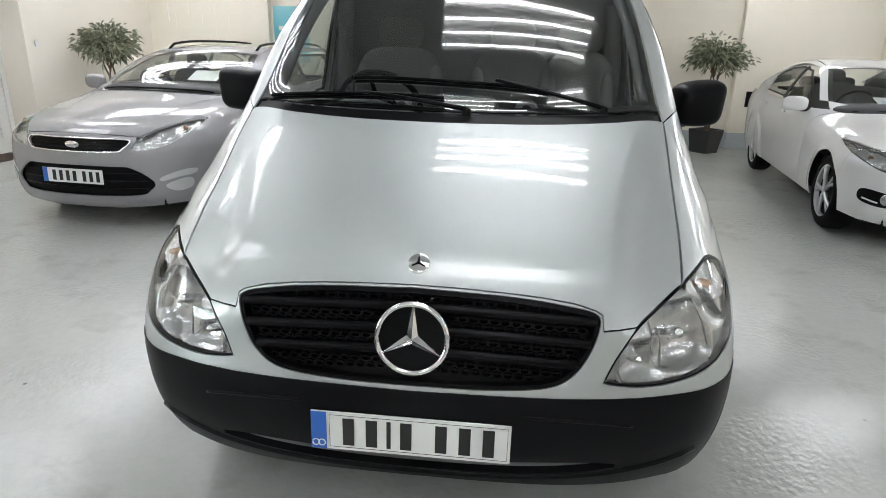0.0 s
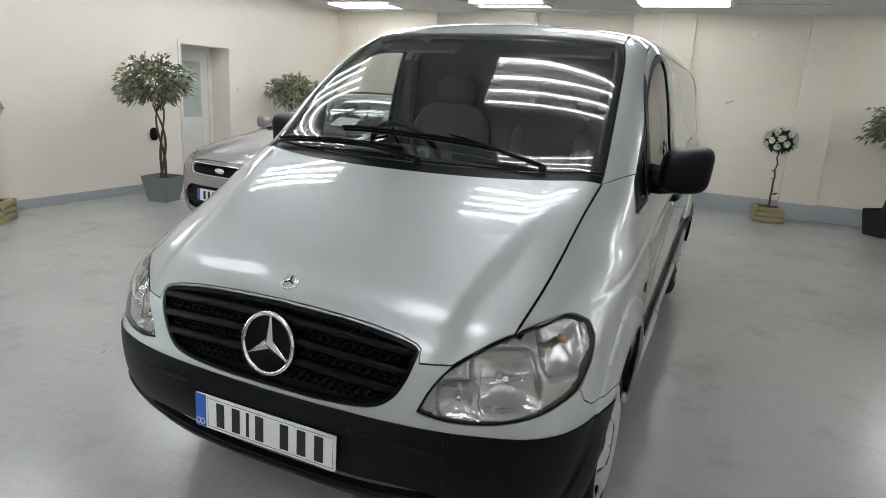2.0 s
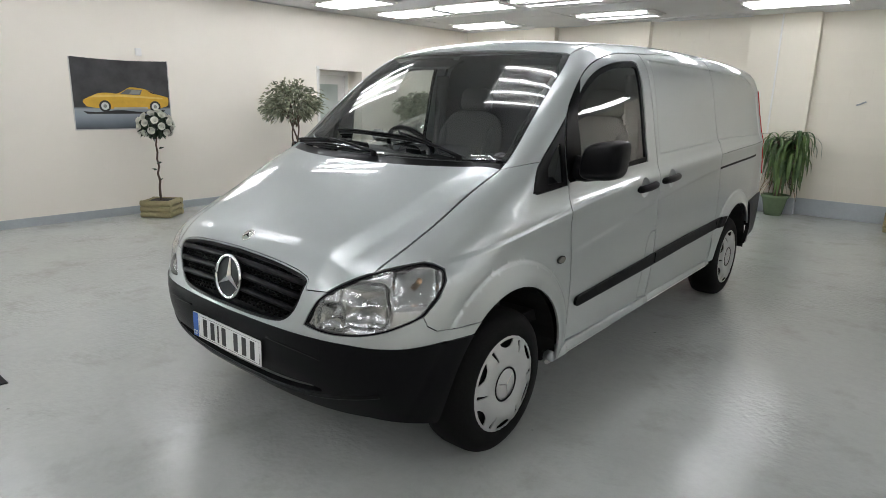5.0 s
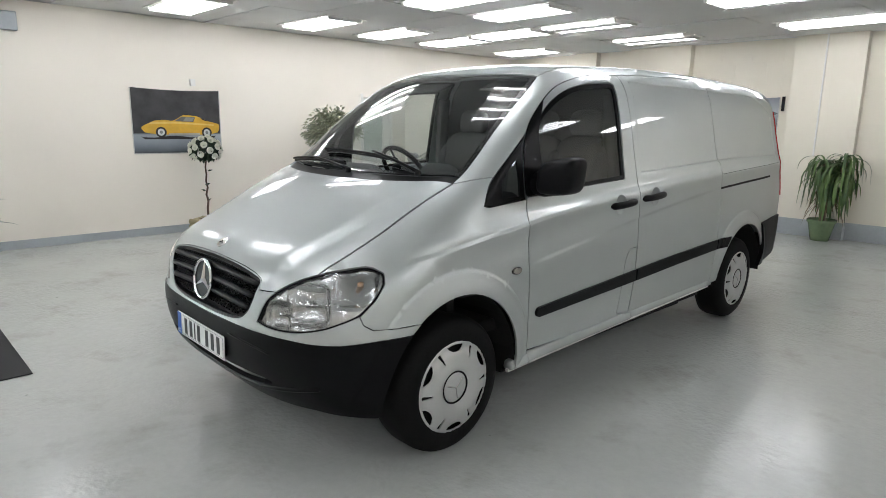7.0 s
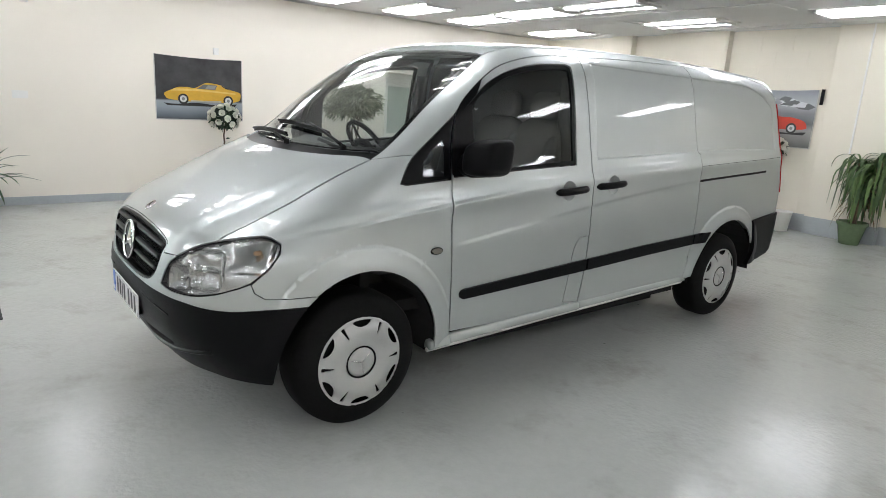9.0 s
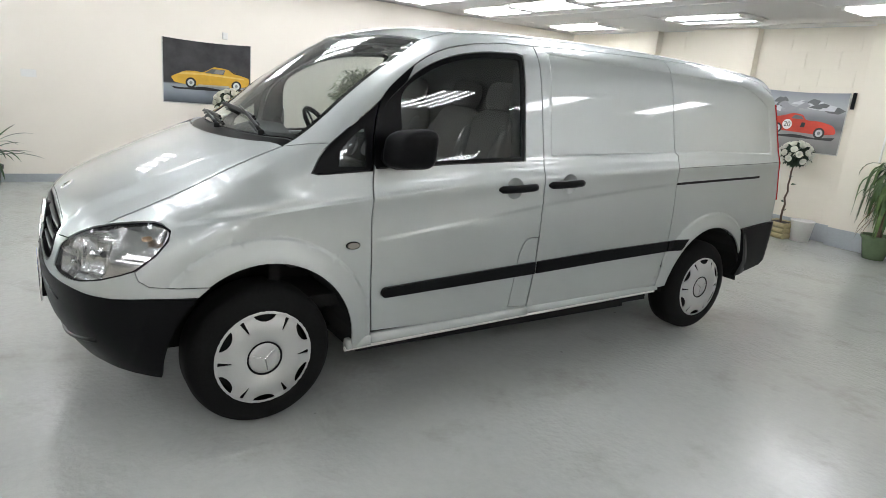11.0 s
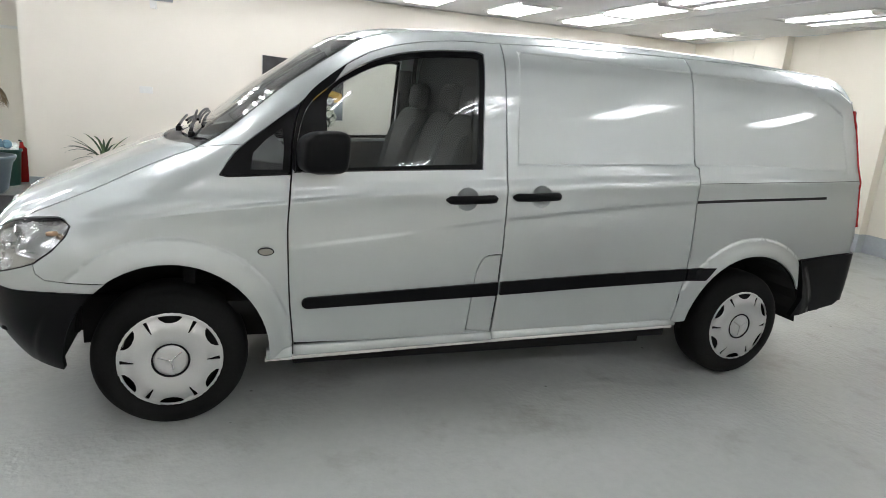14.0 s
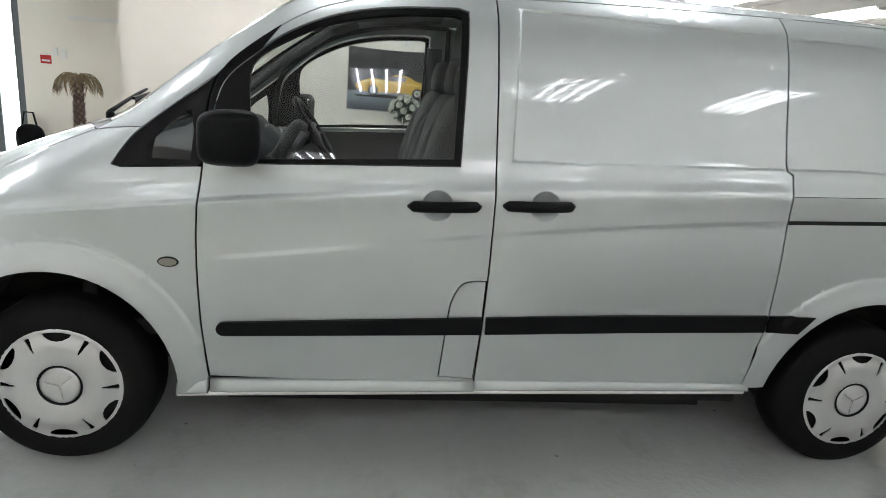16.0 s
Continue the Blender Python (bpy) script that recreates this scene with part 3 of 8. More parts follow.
def glass_line():
    return loop(bend([(0.662, 1.196), (0.662, 1.35), (0.668, 1.515), (0.79, 1.612), (0.95, 1.683), (1.15, 1.726), (1.35, 1.742)], 5), np.array([(1.382, 1.735), (1.384, 1.60), (1.381, 1.245), (1.0, 1.222)]))


def fuel_flap():
    return loop(bend([(1.538, 0.798), (1.49, 0.797), (1.448, 0.783), (1.418, 0.73), (1.405, 0.655), (1.390, 0.395)], 5), np.array([(1.527, 0.385), (1.536, 0.6)]))


def around(cy, cz, radii, n=20):
    return [VAN.side([(cy + r * math.cos(a), cz + r * math.sin(a)) for a in np.linspace(0, 2 * math.pi, n, endpoint=False)]) for r in radii]


def pressed(y0, y1):
    ys = np.arange(y0, y1, 0.02)
    return [VAN.side(np.column_stack([ys, _crease(ys) + d])) for d in (-0.010, -0.002, 0.006, 0.015)] + [VAN.side(np.column_stack([ys, 1.165 + _belt(ys) + d])) for d in (-0.032, -0.024, -0.016, -0.008, 0.0, 0.008, 0.02, 0.034)] + [VAN.side(np.column_stack([ys, _wing_line(ys) + d])) for d in (-0.010, -0.002, 0.006, 0.014) if y0 < 1.0]


def flare_points(c):
    t = np.linspace(0.05, math.pi - 0.05, 60)
    k = 1.04 if c == 0 else 1.0
    return [VAN.side(np.column_stack([c + r * np.cos(t) / k, HUB_Z + r * np.sin(t)])) for r in (0.47, 0.488, 0.503, 0.518, 0.532, 0.545, 0.556)]


def body_panels():
    h = 0.024
    corner = (0.7, -0.7, 0.1)
    hood_edge = VAN.top(HOOD_EDGE)
    rim = [(-0.553, 0.835), (-0.51, 0.834), (-0.470, 0.832), (-0.4665, 0.852), (-0.4655, 0.868), (-0.452, 0.877), (-0.40, 0.8915), (-0.32, 0.903), (-0.24, 0.9095), (-0.12, 0.915)]
    nose = VAN.front(np.array(rim + [(0.0, 0.917)] + [(-x, z) for x, z in rim[::-1]]))
    right = (hood_edge * (-1, 1, 1))[::-1]
    brow = VAN.front(HL_TOP[11:20])
    outline = loop(nose, brow, hood_edge, VAN.top(COWL)[1:-1], right, (brow * (-1, 1, 1))[::-1])
    skin("bonnet", [VAN.patch(outline, (0, -0.45, 0.9), 0.026, 0.003)], SILVER, van, "broad silver bonnet")
    # front wing
    hl_rear = VAN.cast([(0.832, -0.418, 0.944), (0.862, -0.388, 0.922), (0.874, -0.392, 0.882), (0.872, -0.432, 0.822), (0.856, -0.505, 0.760)], (0.75, -0.6, 0.2))
    wing = loop(hood_edge, VAN.side(QUARTER[::-1][10:]), VAN.side([(0.235, 1.143), (0.36, 1.152)]), VAN.side(DOOR_FRONT),
                VAN.side([(0.50, 0.30), (0.425, 0.30)]), VAN.side(arch(0.0, 0.95, math.pi - 0.02))[::-1], VAN.side([(-0.36, 0.692), (-0.46, 0.700), (-0.497, 0.725)]), hl_rear[::-1], VAN.front(HL_TOP[21:27][::-1]))
    vpart("front_wing", [VAN.patch(wing, (0.85, -0.15, 0.5), h, 0.0035, [], 0, flare_points(0.0) + [VAN.side(np.column_stack([np.arange(-0.34, 0.49, 0.02), _wing_line(np.arange(-0.34, 0.49, 0.02)) + d])) for d in (-0.010, -0.002, 0.006, 0.014)])], SILVER)
    # silver front panel round the grille and under the lamps
    mid = [(x, z) for x, z in BUMP_TOP if x < 0.56]
    half_top = loop(nose[-1:], VAN.front(HL_TOP[:11][::-1]), VAN.front(np.array([(0.50, 0.697), (0.56, 0.688), (0.56, 0.675), (0.56, 0.662)])), VAN.front(np.array(mid)[::-1]))
    full = loop(nose, half_top[1:], (half_top[1:-1] * (-1, 1, 1))[::-1])
    fascia = [VAN.patch(full, FRONT, h, 0.0, [VAN.front(GRILLE)])]
    low = loop(VAN.front(HL_LOW[5:]), VAN.cast([(0.856, -0.505, 0.760)], (0.75, -0.6, 0.2)), VAN.side([(-0.497, 0.725), (-0.46, 0.700), (-0.36, 0.692)]), VAN.side(arch(0.0, 0.82, 0.95, 4))[::-1], VAN.side([(-0.45, 0.655)]), VAN.front([(x, z) for x, z in BUMP_TOP[::-1] if x > 0.6] + [(0.56, 0.662), (0.56, 0.675), (0.56, 0.688)]))
    side_low = VAN.patch(low, corner, 0.02, 0.0)
    skin("front_panel", fascia + [side_low] + mirrored([side_low]), SILVER, van, "silver front panel round the grille")
    # door with its window opening
    door = loop(DOOR_TOP, MID_SEAM[1:], np.array([(0.525, 0.375)]), DOOR_FRONT[::-1][1:-1])
    flap = fuel_flap()
    doors = vpart("front_door", [VAN.patch(VAN.side(door), SIDE, h, 0.003, [VAN.side(window_line()), VAN.side(flap)], 0, around(*HANDLES[0], (0.012, 0.024, 0.035, 0.044, 0.051, 0.0555, 0.060), 32) + pressed(0.52, 1.53))], SILVER, None, "silver front door")
    vpart("fuel_flap", [VAN.patch(VAN.side(flap), SIDE, h, 0.002)], SILVER)
    slide = loop(MID_SEAM, np.array([(2.672, 0.39)]), np.array(REAR_SEAM)[::-1][1:], np.array([(2.2, 1.850), (1.8, 1.838)]))
    rims = (0.0, 0.004, 0.008, 0.012)
    pts = [VAN.side([(1.595 + d, z) for z in np.arange(1.25, 1.79, 0.02)]) for d in rims]
    pts += [VAN.side([(y, press_top(y) - d) for y in np.arange(1.6, 2.72, 0.02)]) for d in rims]
    pts += [VAN.side([(y, press_foot(y) + d) for y in np.arange(1.6, 2.72, 0.02)]) for d in rims]
    slides = vpart("sliding_door", [VAN.patch(VAN.side(slide), SIDE, h, 0.003, [], 0, pts + around(*HANDLES[1], (0.012, 0.024, 0.035, 0.044, 0.051, 0.0555, 0.060), 32) + pressed(1.56, 2.70))], SILVER, None, "silver sliding side door with a pressed panel")
    rear_arch = arch(WB, 0.12, math.pi - 0.12, 22, 0.44, 0.442)
    quarter = loop(np.array(REAR_SEAM), np.array([(2.70, 0.375), (2.762, 0.385)]), rear_arch[:19], np.array([(3.56, 0.745), (3.8, 0.765), (4.02, 0.778), (4.02, 0.93), (3.975, 1.27), (3.935, 1.50), (3.87, 1.70), (3.72, 1.80), (3.45, 1.848), (3.1, 1.862)]))
    pe = [VAN.side([(y, press_top(y) - d) for y in np.arange(2.64, 3.84, 0.02)]) for d in rims]
    pe += [VAN.side([(y, press_foot(y) + d) for y in np.arange(2.64, 3.84, 0.02)]) for d in rims]
    pe += [VAN.side([(3.87 - 0.22 * (z - 1.30) - d, z) for z in np.arange(1.30, 1.62, 0.02)]) for d in rims]
    vpart("rear_side_panel", [VAN.patch(VAN.side(quarter), SIDE, h, 0.003, [], 0, pe + flare_points(WB))], SILVER)
    for s in (1, -1):
        for y0, y1, z0, z1, r0, r1 in ((0.405, 0.520, 0.318, 0.334, 0.030, 0.034), (0.528, 1.531, 0.335, 0.354, 0.034, 0.028), (1.537, 2.705, 0.354, 0.371, 0.028, 0.020)):
            ts = np.linspace(0, 1, 14)
            bm = bmesh.new()
            rows = []
            for t in ts:
                r = r0 + (r1 - r0) * t
                ring = [(math.copysign(abs(math.cos(a)) ** 0.45, math.cos(a)), math.copysign(abs(math.sin(a)) ** 0.45, math.sin(a))) for a in np.linspace(0, 2 * math.pi, 20, endpoint=False)]
                rows.append([bm.verts.new((s * (0.872 + 0.010 * t + (r - 0.006 * v) * u * 0.9), y0 + (y1 - y0) * t, z0 + (z1 - z0) * t + 0.004 + r * v * 0.80)) for u, v in ring])
            for ra, rb in zip(rows, rows[1:]):
                for i in range(20):
                    j = (i + 1) % 20
                    bm.faces.new((ra[i], ra[j], rb[j], rb[i]) if s < 0 else (ra[j], ra[i], rb[i], rb[j]))
            bm.faces.new(rows[0])
            bm.faces.new(rows[-1][::-1])
            bmesh.ops.recalc_face_normals(bm, faces=bm.faces[:])
            part("sill", bm, SILVER, van, "rounded silver sill", True)
    # screen pillars, roof rails, roof
    up, over, foot = screen_lines()
    inner = VAN.top([(0.62, 3.80), (0.62, 3.2), (0.62, 2.4), (0.62, 1.6), (0.62, 1.1)])
    rail = loop(VAN.side(QUARTER[10:]), VAN.side(DOOR_TOP[13:]), VAN.side([(1.8, 1.838), (2.2, 1.850), (2.64, 1.858), (3.1, 1.862), (3.45, 1.848), (3.72, 1.80), (3.86, 1.72)]), inner, up[::-1], hood_edge[-1:])
    vpart("side_rail", [VAN.patch(rail, (0.72, -0.15, 0.68), 0.022, 0.0015, [], 0, [], 0.006)], SILVER, None, "silver windscreen pillar and roof rail")
    ctr = loop(over, (inner * (-1, 1, 1))[::-1], VAN.top([(-0.3, 3.86), (0, 3.88), (0.3, 3.86)]), inner)
    skin("roof", [VAN.patch(ctr, (0, -0.15, 1), 0.04, 0.001, [], 0, [], 0.006)], SILVER, van)
    tail = loop(VAN.side([(3.87, 1.70), (3.935, 1.50), (3.975, 1.27), (4.02, 0.93), (4.02, 0.50)]), VAN.cast([(0.5, 4, 0.45), (0, 4, 0.45)], BACK, 2.5), VAN.cast([(0, 4, 1.80), (0.4, 4, 1.79)], BACK, 2.5))
    vpart("rear_door", [VAN.patch(tail, (0.25, 1, 0.1), 0.06, 0.001)], SILVER)
    # bumpers
    lower = [(0.0, 0.327)] + [(0.56, z) for z in np.linspace(0.332, 0.64, 9)]
    mid_top = np.array(mid + [(0.56, 0.662)])
    half = loop(VAN.front(mid_top), VAN.front(np.array(lower)[::-1]))
    full = loop(half[:-1], (half * (-1, 1, 1))[::-1][:-1])
    xs = np.linspace(-0.54, 0.54, 25)
    slot = loop(np.column_stack([xs, 0.392 + 0.16 * xs ** 2]), np.column_stack([xs, 0.452 + 0.12 * xs ** 2 - 0.034 * (np.abs(xs) / 0.54) ** 6])[::-1])
    pieces = [VAN.patch(full, FRONT, 0.03, 0.0, [VAN.front(slot)], 0.004, [], 0.02)]
    wrap = loop(VAN.front([(0.56, 0.662)] + [(x, z) for x, z in BUMP_TOP if x > 0.6]), VAN.side([(-0.45, 0.653), (-0.297, 0.650)]), VAN.side(arch(0.0, -0.05, 0.80)[::-1]), VAN.cast([(0.86, -0.42, 0.30), (0.80, -0.58, 0.325)], corner), VAN.front([(0.68, 0.334)] + [(0.56, z) for z in np.linspace(0.332, 0.64, 9)]))
    w = VAN.patch(wrap, corner, 0.024, 0.0, [], 0.004, [], 0.02)
    skin("front_bumper", pieces + [w] + mirrored([w]), BLACK, van, "black textured plastic front bumper")
    skin("bumper_slot", [VAN.patch(VAN.front(slot), FRONT, 0.05, -0.01, [], -0.03, [], 0)], DARK, van)
    for rows, r in (([(x, 0.374 + 0.15 * x * x) for x in np.linspace(-0.76, 0.76, 41)], 0.011),):
        q = VAN.front(rows)
        bm = bmesh.new()
        tube_mesh(bm, (q + VAN.normal(q) * 0.002).tolist(), r, 8)
        part("bumper_bead", bm, BLACK_S, van, "", True)
    for s in (1, -1):
        q = VAN.front(bend([(s * 0.285, 0.612), (s * 0.40, 0.606), (s * 0.50, 0.596), (s * 0.565, 0.584)], 5))
        bm = bmesh.new()
        tube_mesh(bm, (q + VAN.normal(q) * 0.003).tolist(), 0.005, 6)
        part("bumper_ridge", bm, BLACK, van, "", True)
    rb = loop(VAN.side([(3.555, 0.742), (3.8, 0.762), (4.02, 0.775)]), VAN.cast([(0.80, 4, 0.775), (0.5, 4, 0.775), (0.5, 4, 0.44), (0.80, 4, 0.45)], BACK, 2.5), VAN.side([(4.02, 0.46), (3.98, 0.43), (3.8, 0.40), (3.575, 0.385), (3.625, 0.50)]))
    vpart("rear_bumper", [VAN.patch(rb, (0.85, 0.5, 0), 0.03, 0.0, [], 0.014, [], 0.03)], BLACK)
    # black cowl under the screen, and the screen itself
    cowl = loop(VAN.top(COWL), VAN.top([(-0.742, 0.125)]), foot, VAN.top([(0.742, 0.125)]))
    skin("cowl_panel", [VAN.patch(cowl, (0, -0.4, 0.9), 0.04, 0.002, [], -0.012)], BLACK_S, van, "black wiper cowl")
    screen = loop(up, over[1:-1], (up * (-1, 1, 1))[::-1], foot[1:-1])
    skin("windscreen", [VAN.patch(screen, (0, -0.6, 0.8), 0.04, 0.004, [], -0.002, [], 0.0)], PANE, van, "clear raked windscreen")
    mid_pt = screen.mean(0)
    hole = VAN.cast(mid_pt + (screen - mid_pt) * (0.955, 0.93, 0.93), (0, -0.6, 0.8))
    skin("screen_border", [VAN.patch(screen, (0, -0.6, 0.8), 0.04, 0.003, [hole], -0.006, [], 0.004)], BLACK_S, van)
    # quarter light and door glass
    q = loop(QUARTER, np.array([(0.522, 1.40), (0.505, 1.30), (0.500, 1.165), (0.36, 1.152), (0.235, 1.143)]))
    qg = np.array([(0.335, 1.180), (0.345, 1.245), (0.40, 1.305), (0.462, 1.352), (0.470, 1.28), (0.462, 1.182)])
    vpart("quarter_frame", [VAN.patch(VAN.side(q), SIDE, h, 0.003, [VAN.side(qg)], -0.002)], BLACK_S)
    vpart("quarter_glass", [VAN.patch(VAN.side(qg), SIDE, 0.04, 0.0, [], -0.005, [], 0)], PANE_DARK)
    trims = (("window_frame", VAN.patch(VAN.side(window_line()), SIDE, h, 0.002, [VAN.side(glass_line())], -0.004), BLACK_S),
                              ("window_glass", VAN.patch(VAN.side(glass_line()), SIDE, 0.05, -0.004, [], -0.010, [], 0), PANE_DARK),
                              ("side_strip", VAN.patch(VAN.side([(0.586 + 0.031 * math.sin(t), 0.5785 - 0.0275 * math.cos(t)) for t in np.linspace(0, -math.pi, 15)] + [(1.1, 0.634), (1.534, 0.657), (1.538, 0.586), (1.1, 0.570)]), SIDE, h, 0.001, [], 0.014, [], 0.016), BLACK))
    for k, side_door in enumerate(doors):
        for nm, piece, mt in trims:
            skin(nm, [piece] if k == 0 else mirrored([piece]), mt, side_door)
    w = window_line()
    edge_strip = loop(DOOR_TOP[1:22], w[5:17][::-1], w[:5][::-1])
    corner_piece = VAN.patch(VAN.side(edge_strip), SIDE, h, 0.0, [], 0.002, [], 0.004)
    for k, side_door in enumerate(doors):
        skin("mirror_corner", [corner_piece] if k == 0 else mirrored([corner_piece]), BLACK_S, side_door)
    for k, sd in enumerate(slides):
        piece = VAN.patch(VAN.side([(1.549, 0.658), (2.1, 0.686), (2.708, 0.706), (2.706, 0.634), (2.1, 0.612), (1.551, 0.587)]), SIDE, h, 0.001, [], 0.014, [], 0.016)
        skin("side_strip", [piece] if k == 0 else mirrored([piece]), BLACK, sd)
    vpart("rear_side_strip", [VAN.patch(VAN.side([(2.718, 0.706), (2.905, 0.712), (2.84, 0.638), (2.716, 0.634)]), SIDE, h, 0.001, [], 0.014, [], 0.016)], BLACK)
    # Slot and joint: near-black strips laid on the skin, groove shade put into colour.
    vpart("door_rail_slot", [VAN.patch(VAN.side([(2.718, 1.096), (3.2, 1.118), (3.70, 1.139), (3.70, 1.123), (3.2, 1.102), (2.718, 1.080)]), SIDE, 0.05, 0, [], 0.0015, [], 0.002)], DARK)
    vpart("rail_cover_joint", [VAN.patch(VAN.side([(2.718, 1.192), (3.3, 1.217), (3.97, 1.242), (3.97, 1.2395), (3.3, 1.2145), (2.718, 1.1895)]), SIDE, 0.05, 0, [], 0.001, [], 0.001)], DARK)
    tl = loop(VAN.side([(3.885, 1.66), (3.94, 1.50), (3.98, 1.27), (4.025, 0.95)]), VAN.cast([(0.80, 4, 0.94), (0.78, 4, 1.3), (0.72, 4, 1.64)], BACK, 2.5))
    vpart("tail_lamp", [VAN.patch(tl, (0.55, 0.83, 0.1), 0.04, 0, [], 0.008, [], 0.015)], TAIL, None, "tall red tail lamp")
    ring = np.array([(0.396 + x, 0.824 + y) for x, y in ring_points(0.036, 20, 0, 1, 0.52)])
    vpart("repeater_rim", [VAN.patch(VAN.side(ring), SIDE, 0.02, 0, [], 0.004, [], 0.006)], BLACK_S)
    oval = np.array([(0.396 + x, 0.824 + y) for x, y in ring_points(0.031, 16, 0, 1, 0.45)])
    vpart("side_repeater", [VAN.patch(VAN.side(oval), SIDE, 0.02, 0, [], 0.008, [], 0.012)], Nodes("repeater_lens").set(Base_Color=(0.42, 0.40, 0.35), Metallic=0.5, Roughness=0.15), None, "smoky oval indicator")
    # near-black strips behind the joints, standing in for the shade in the gaps
    for line in (DOOR_FRONT, DOOR_TOP, MID_SEAM, bend(REAR_SEAM, 3), fuel_flap()[:26], bend([(0.53, 0.373), (1.0, 0.378), (1.53, 0.382), (2.1, 0.386), (2.67, 0.389)], 4)):
        p = VAN.side(line)
        n = VAN.normal(p)
        a, b = ribbon(p, n, 0.03, 0, -0.011)
        tri = np.array([(i, i + 1, i + len(p)) for i in range(len(p) - 1)] + [(i + 1, i + 1 + len(p), i + len(p)) for i in range(len(p) - 1)])
        vpart("joint_backing", [(np.vstack([a, b]), np.vstack([n, n]), tri)], DARK)
    for line in (HOOD_EDGE,):
        p = VAN.top(line)
        n = VAN.normal(p)
        a, b = ribbon(p, n, 0.04, 0, -0.012)
        tri = np.array([(i, i + 1, i + len(p)) for i in range(len(p) - 1)] + [(i + 1, i + 1 + len(p), i + len(p)) for i in range(len(p) - 1)])
        vpart("bonnet_joint_backing", [(np.vstack([a, b]), np.vstack([n, n]), tri)], DARK)
    return doors, slides


DOORS, SLIDES = body_panels()


def grille():
    back = skin("grille", [VAN.patch(VAN.front(GRILLE), FRONT, 0.03, -0.008, [], -0.045, [], 0)], DARK, van, "black grille with bars and honeycomb rows")
    rim = inset(np.array(GRILLE), 0.012)
    skin("grille_rim", [VAN.patch(VAN.front(GRILLE), FRONT, 0.02, 0.001, [VAN.front(rim)], -0.004, [], 0.03)], BLACK_S, back)
    levels = [0.852, 0.796, 0.740]

    def reach(z):
        left = GRILLE[: len(GRILLE) // 2 + 1]
        left = left[left[:, 0] > 0.1]
        k = np.argmin(np.abs(left[:, 1] - z) + 0.2 * (left[:, 0] < 0.3))
        return left[k, 0] - 0.008

    for z in levels:
        r = reach(z)
        xs = np.linspace(-r, r, 28)
        p = VAN.front(np.column_stack([xs, z + 0.022 - 0.09 * np.abs(xs) ** 2]))
        n = VAN.normal(p)
        bm = bmesh.new()
        tube_mesh(bm, (p - n * 0.012).tolist(), 0.0125, 10)
        part("grille_bar", bm, BLACK_S, back, "", True)
    bm = bmesh.new()
    for z0 in (0.884, 0.828, 0.772, 0.710):
        for row in (0, 1):
            z = z0 + 0.022 - 0.0095 + 0.017 * row - 0.012
            r = reach(z) - 0.012
            k = int(r / 0.0135)
            xs = np.array([0.0135 * i for i in range(-k, k + 1) if (i + row) % 2 == 0])
            zs = z - 0.09 * xs * xs
            ok = inside(rim, np.column_stack([np.abs(xs) + 0.01, zs])) & inside(rim, np.column_stack([xs, zs + 0.006])) & inside(rim, np.column_stack([xs, zs - 0.006]))
            for c in VAN.front(np.column_stack([xs, zs])[ok]):
                ring = []
                for q in range(6):
                    a = math.pi / 6 + q * math.pi / 3
                    ring.append((math.cos(a), math.sin(a)))
                outer = [bm.verts.new((c[0] + 0.0155 * u, c[1] + 0.016, c[2] + 0.0100 * v)) for u, v in ring]
                inner = [bm.verts.new((c[0] + 0.0105 * u, c[1] + 0.016, c[2] + 0.0062 * v)) for u, v in ring]
                deep = [bm.verts.new((c[0] + 0.0105 * u, c[1] + 0.030, c[2] + 0.0062 * v)) for u, v in ring]
                for q in range(6):
                    w = (q + 1) % 6
                    bm.faces.new((outer[q], outer[w], inner[w], inner[q]))
                    bm.faces.new((inner[q], inner[w], deep[w], deep[q]))
    tagged(part("honeycomb", bm, BLACK_S, back), kind="stuff")
    # ringed emblem
    c = VAN.front([(0.0, 0.797)])[0]
    n = VAN.normal(np.array([c]))[0]
    m = look(c + n * 0.004, c + n * 1.0) @ pose(0, 0, 0, 0, 180, 0)
    bm = bmesh.new()
    spin_mesh(bm, [(0.0001, 0.0), (0.088, 0.0), (0.09, -0.02)], 40, m)
    disc = part("emblem", bm, BLACK_S, back, "round black emblem with a chrome ring and three chrome spokes")
    bm = bmesh.new()
    tube_mesh(bm, [m @ Vector((0.089 * math.cos(a), 0.089 * math.sin(a), 0.004)) for a in np.linspace(0, 2 * math.pi, 48, endpoint=False)], 0.0075, 10, True)
    part("emblem_ring", bm, CHROME, disc, "", True)
    for k in range(3):
        part("emblem_spoke", spoke(0.084, 0.0155, 0.012, m @ pose(0, 0, 0.001, 0, 0, 90 + 120 * k)), CHROME, disc)
    return back


def spoke(length, width, height, m):
    """A tapering ridge from the centre outwards along x."""
    bm = bmesh.new()
    pts = [(0, width, 0), (0, -width, 0), (length, -0.0022, 0), (length, 0.0022, 0), (0, 0, height), (length, 0, height * 0.25), (-width * 0.58, 0, 0)]
    v = [bm.verts.new(m @ Vector(p)) for p in pts]
    for f in ((0, 3, 5, 4), (4, 5, 2, 1), (3, 2, 5), (0, 4, 6), (4, 1, 6)):
        bm.faces.new([v[i] for i in f])
    bmesh.ops.recalc_face_normals(bm, faces=bm.faces[:])
    return bm


grille()


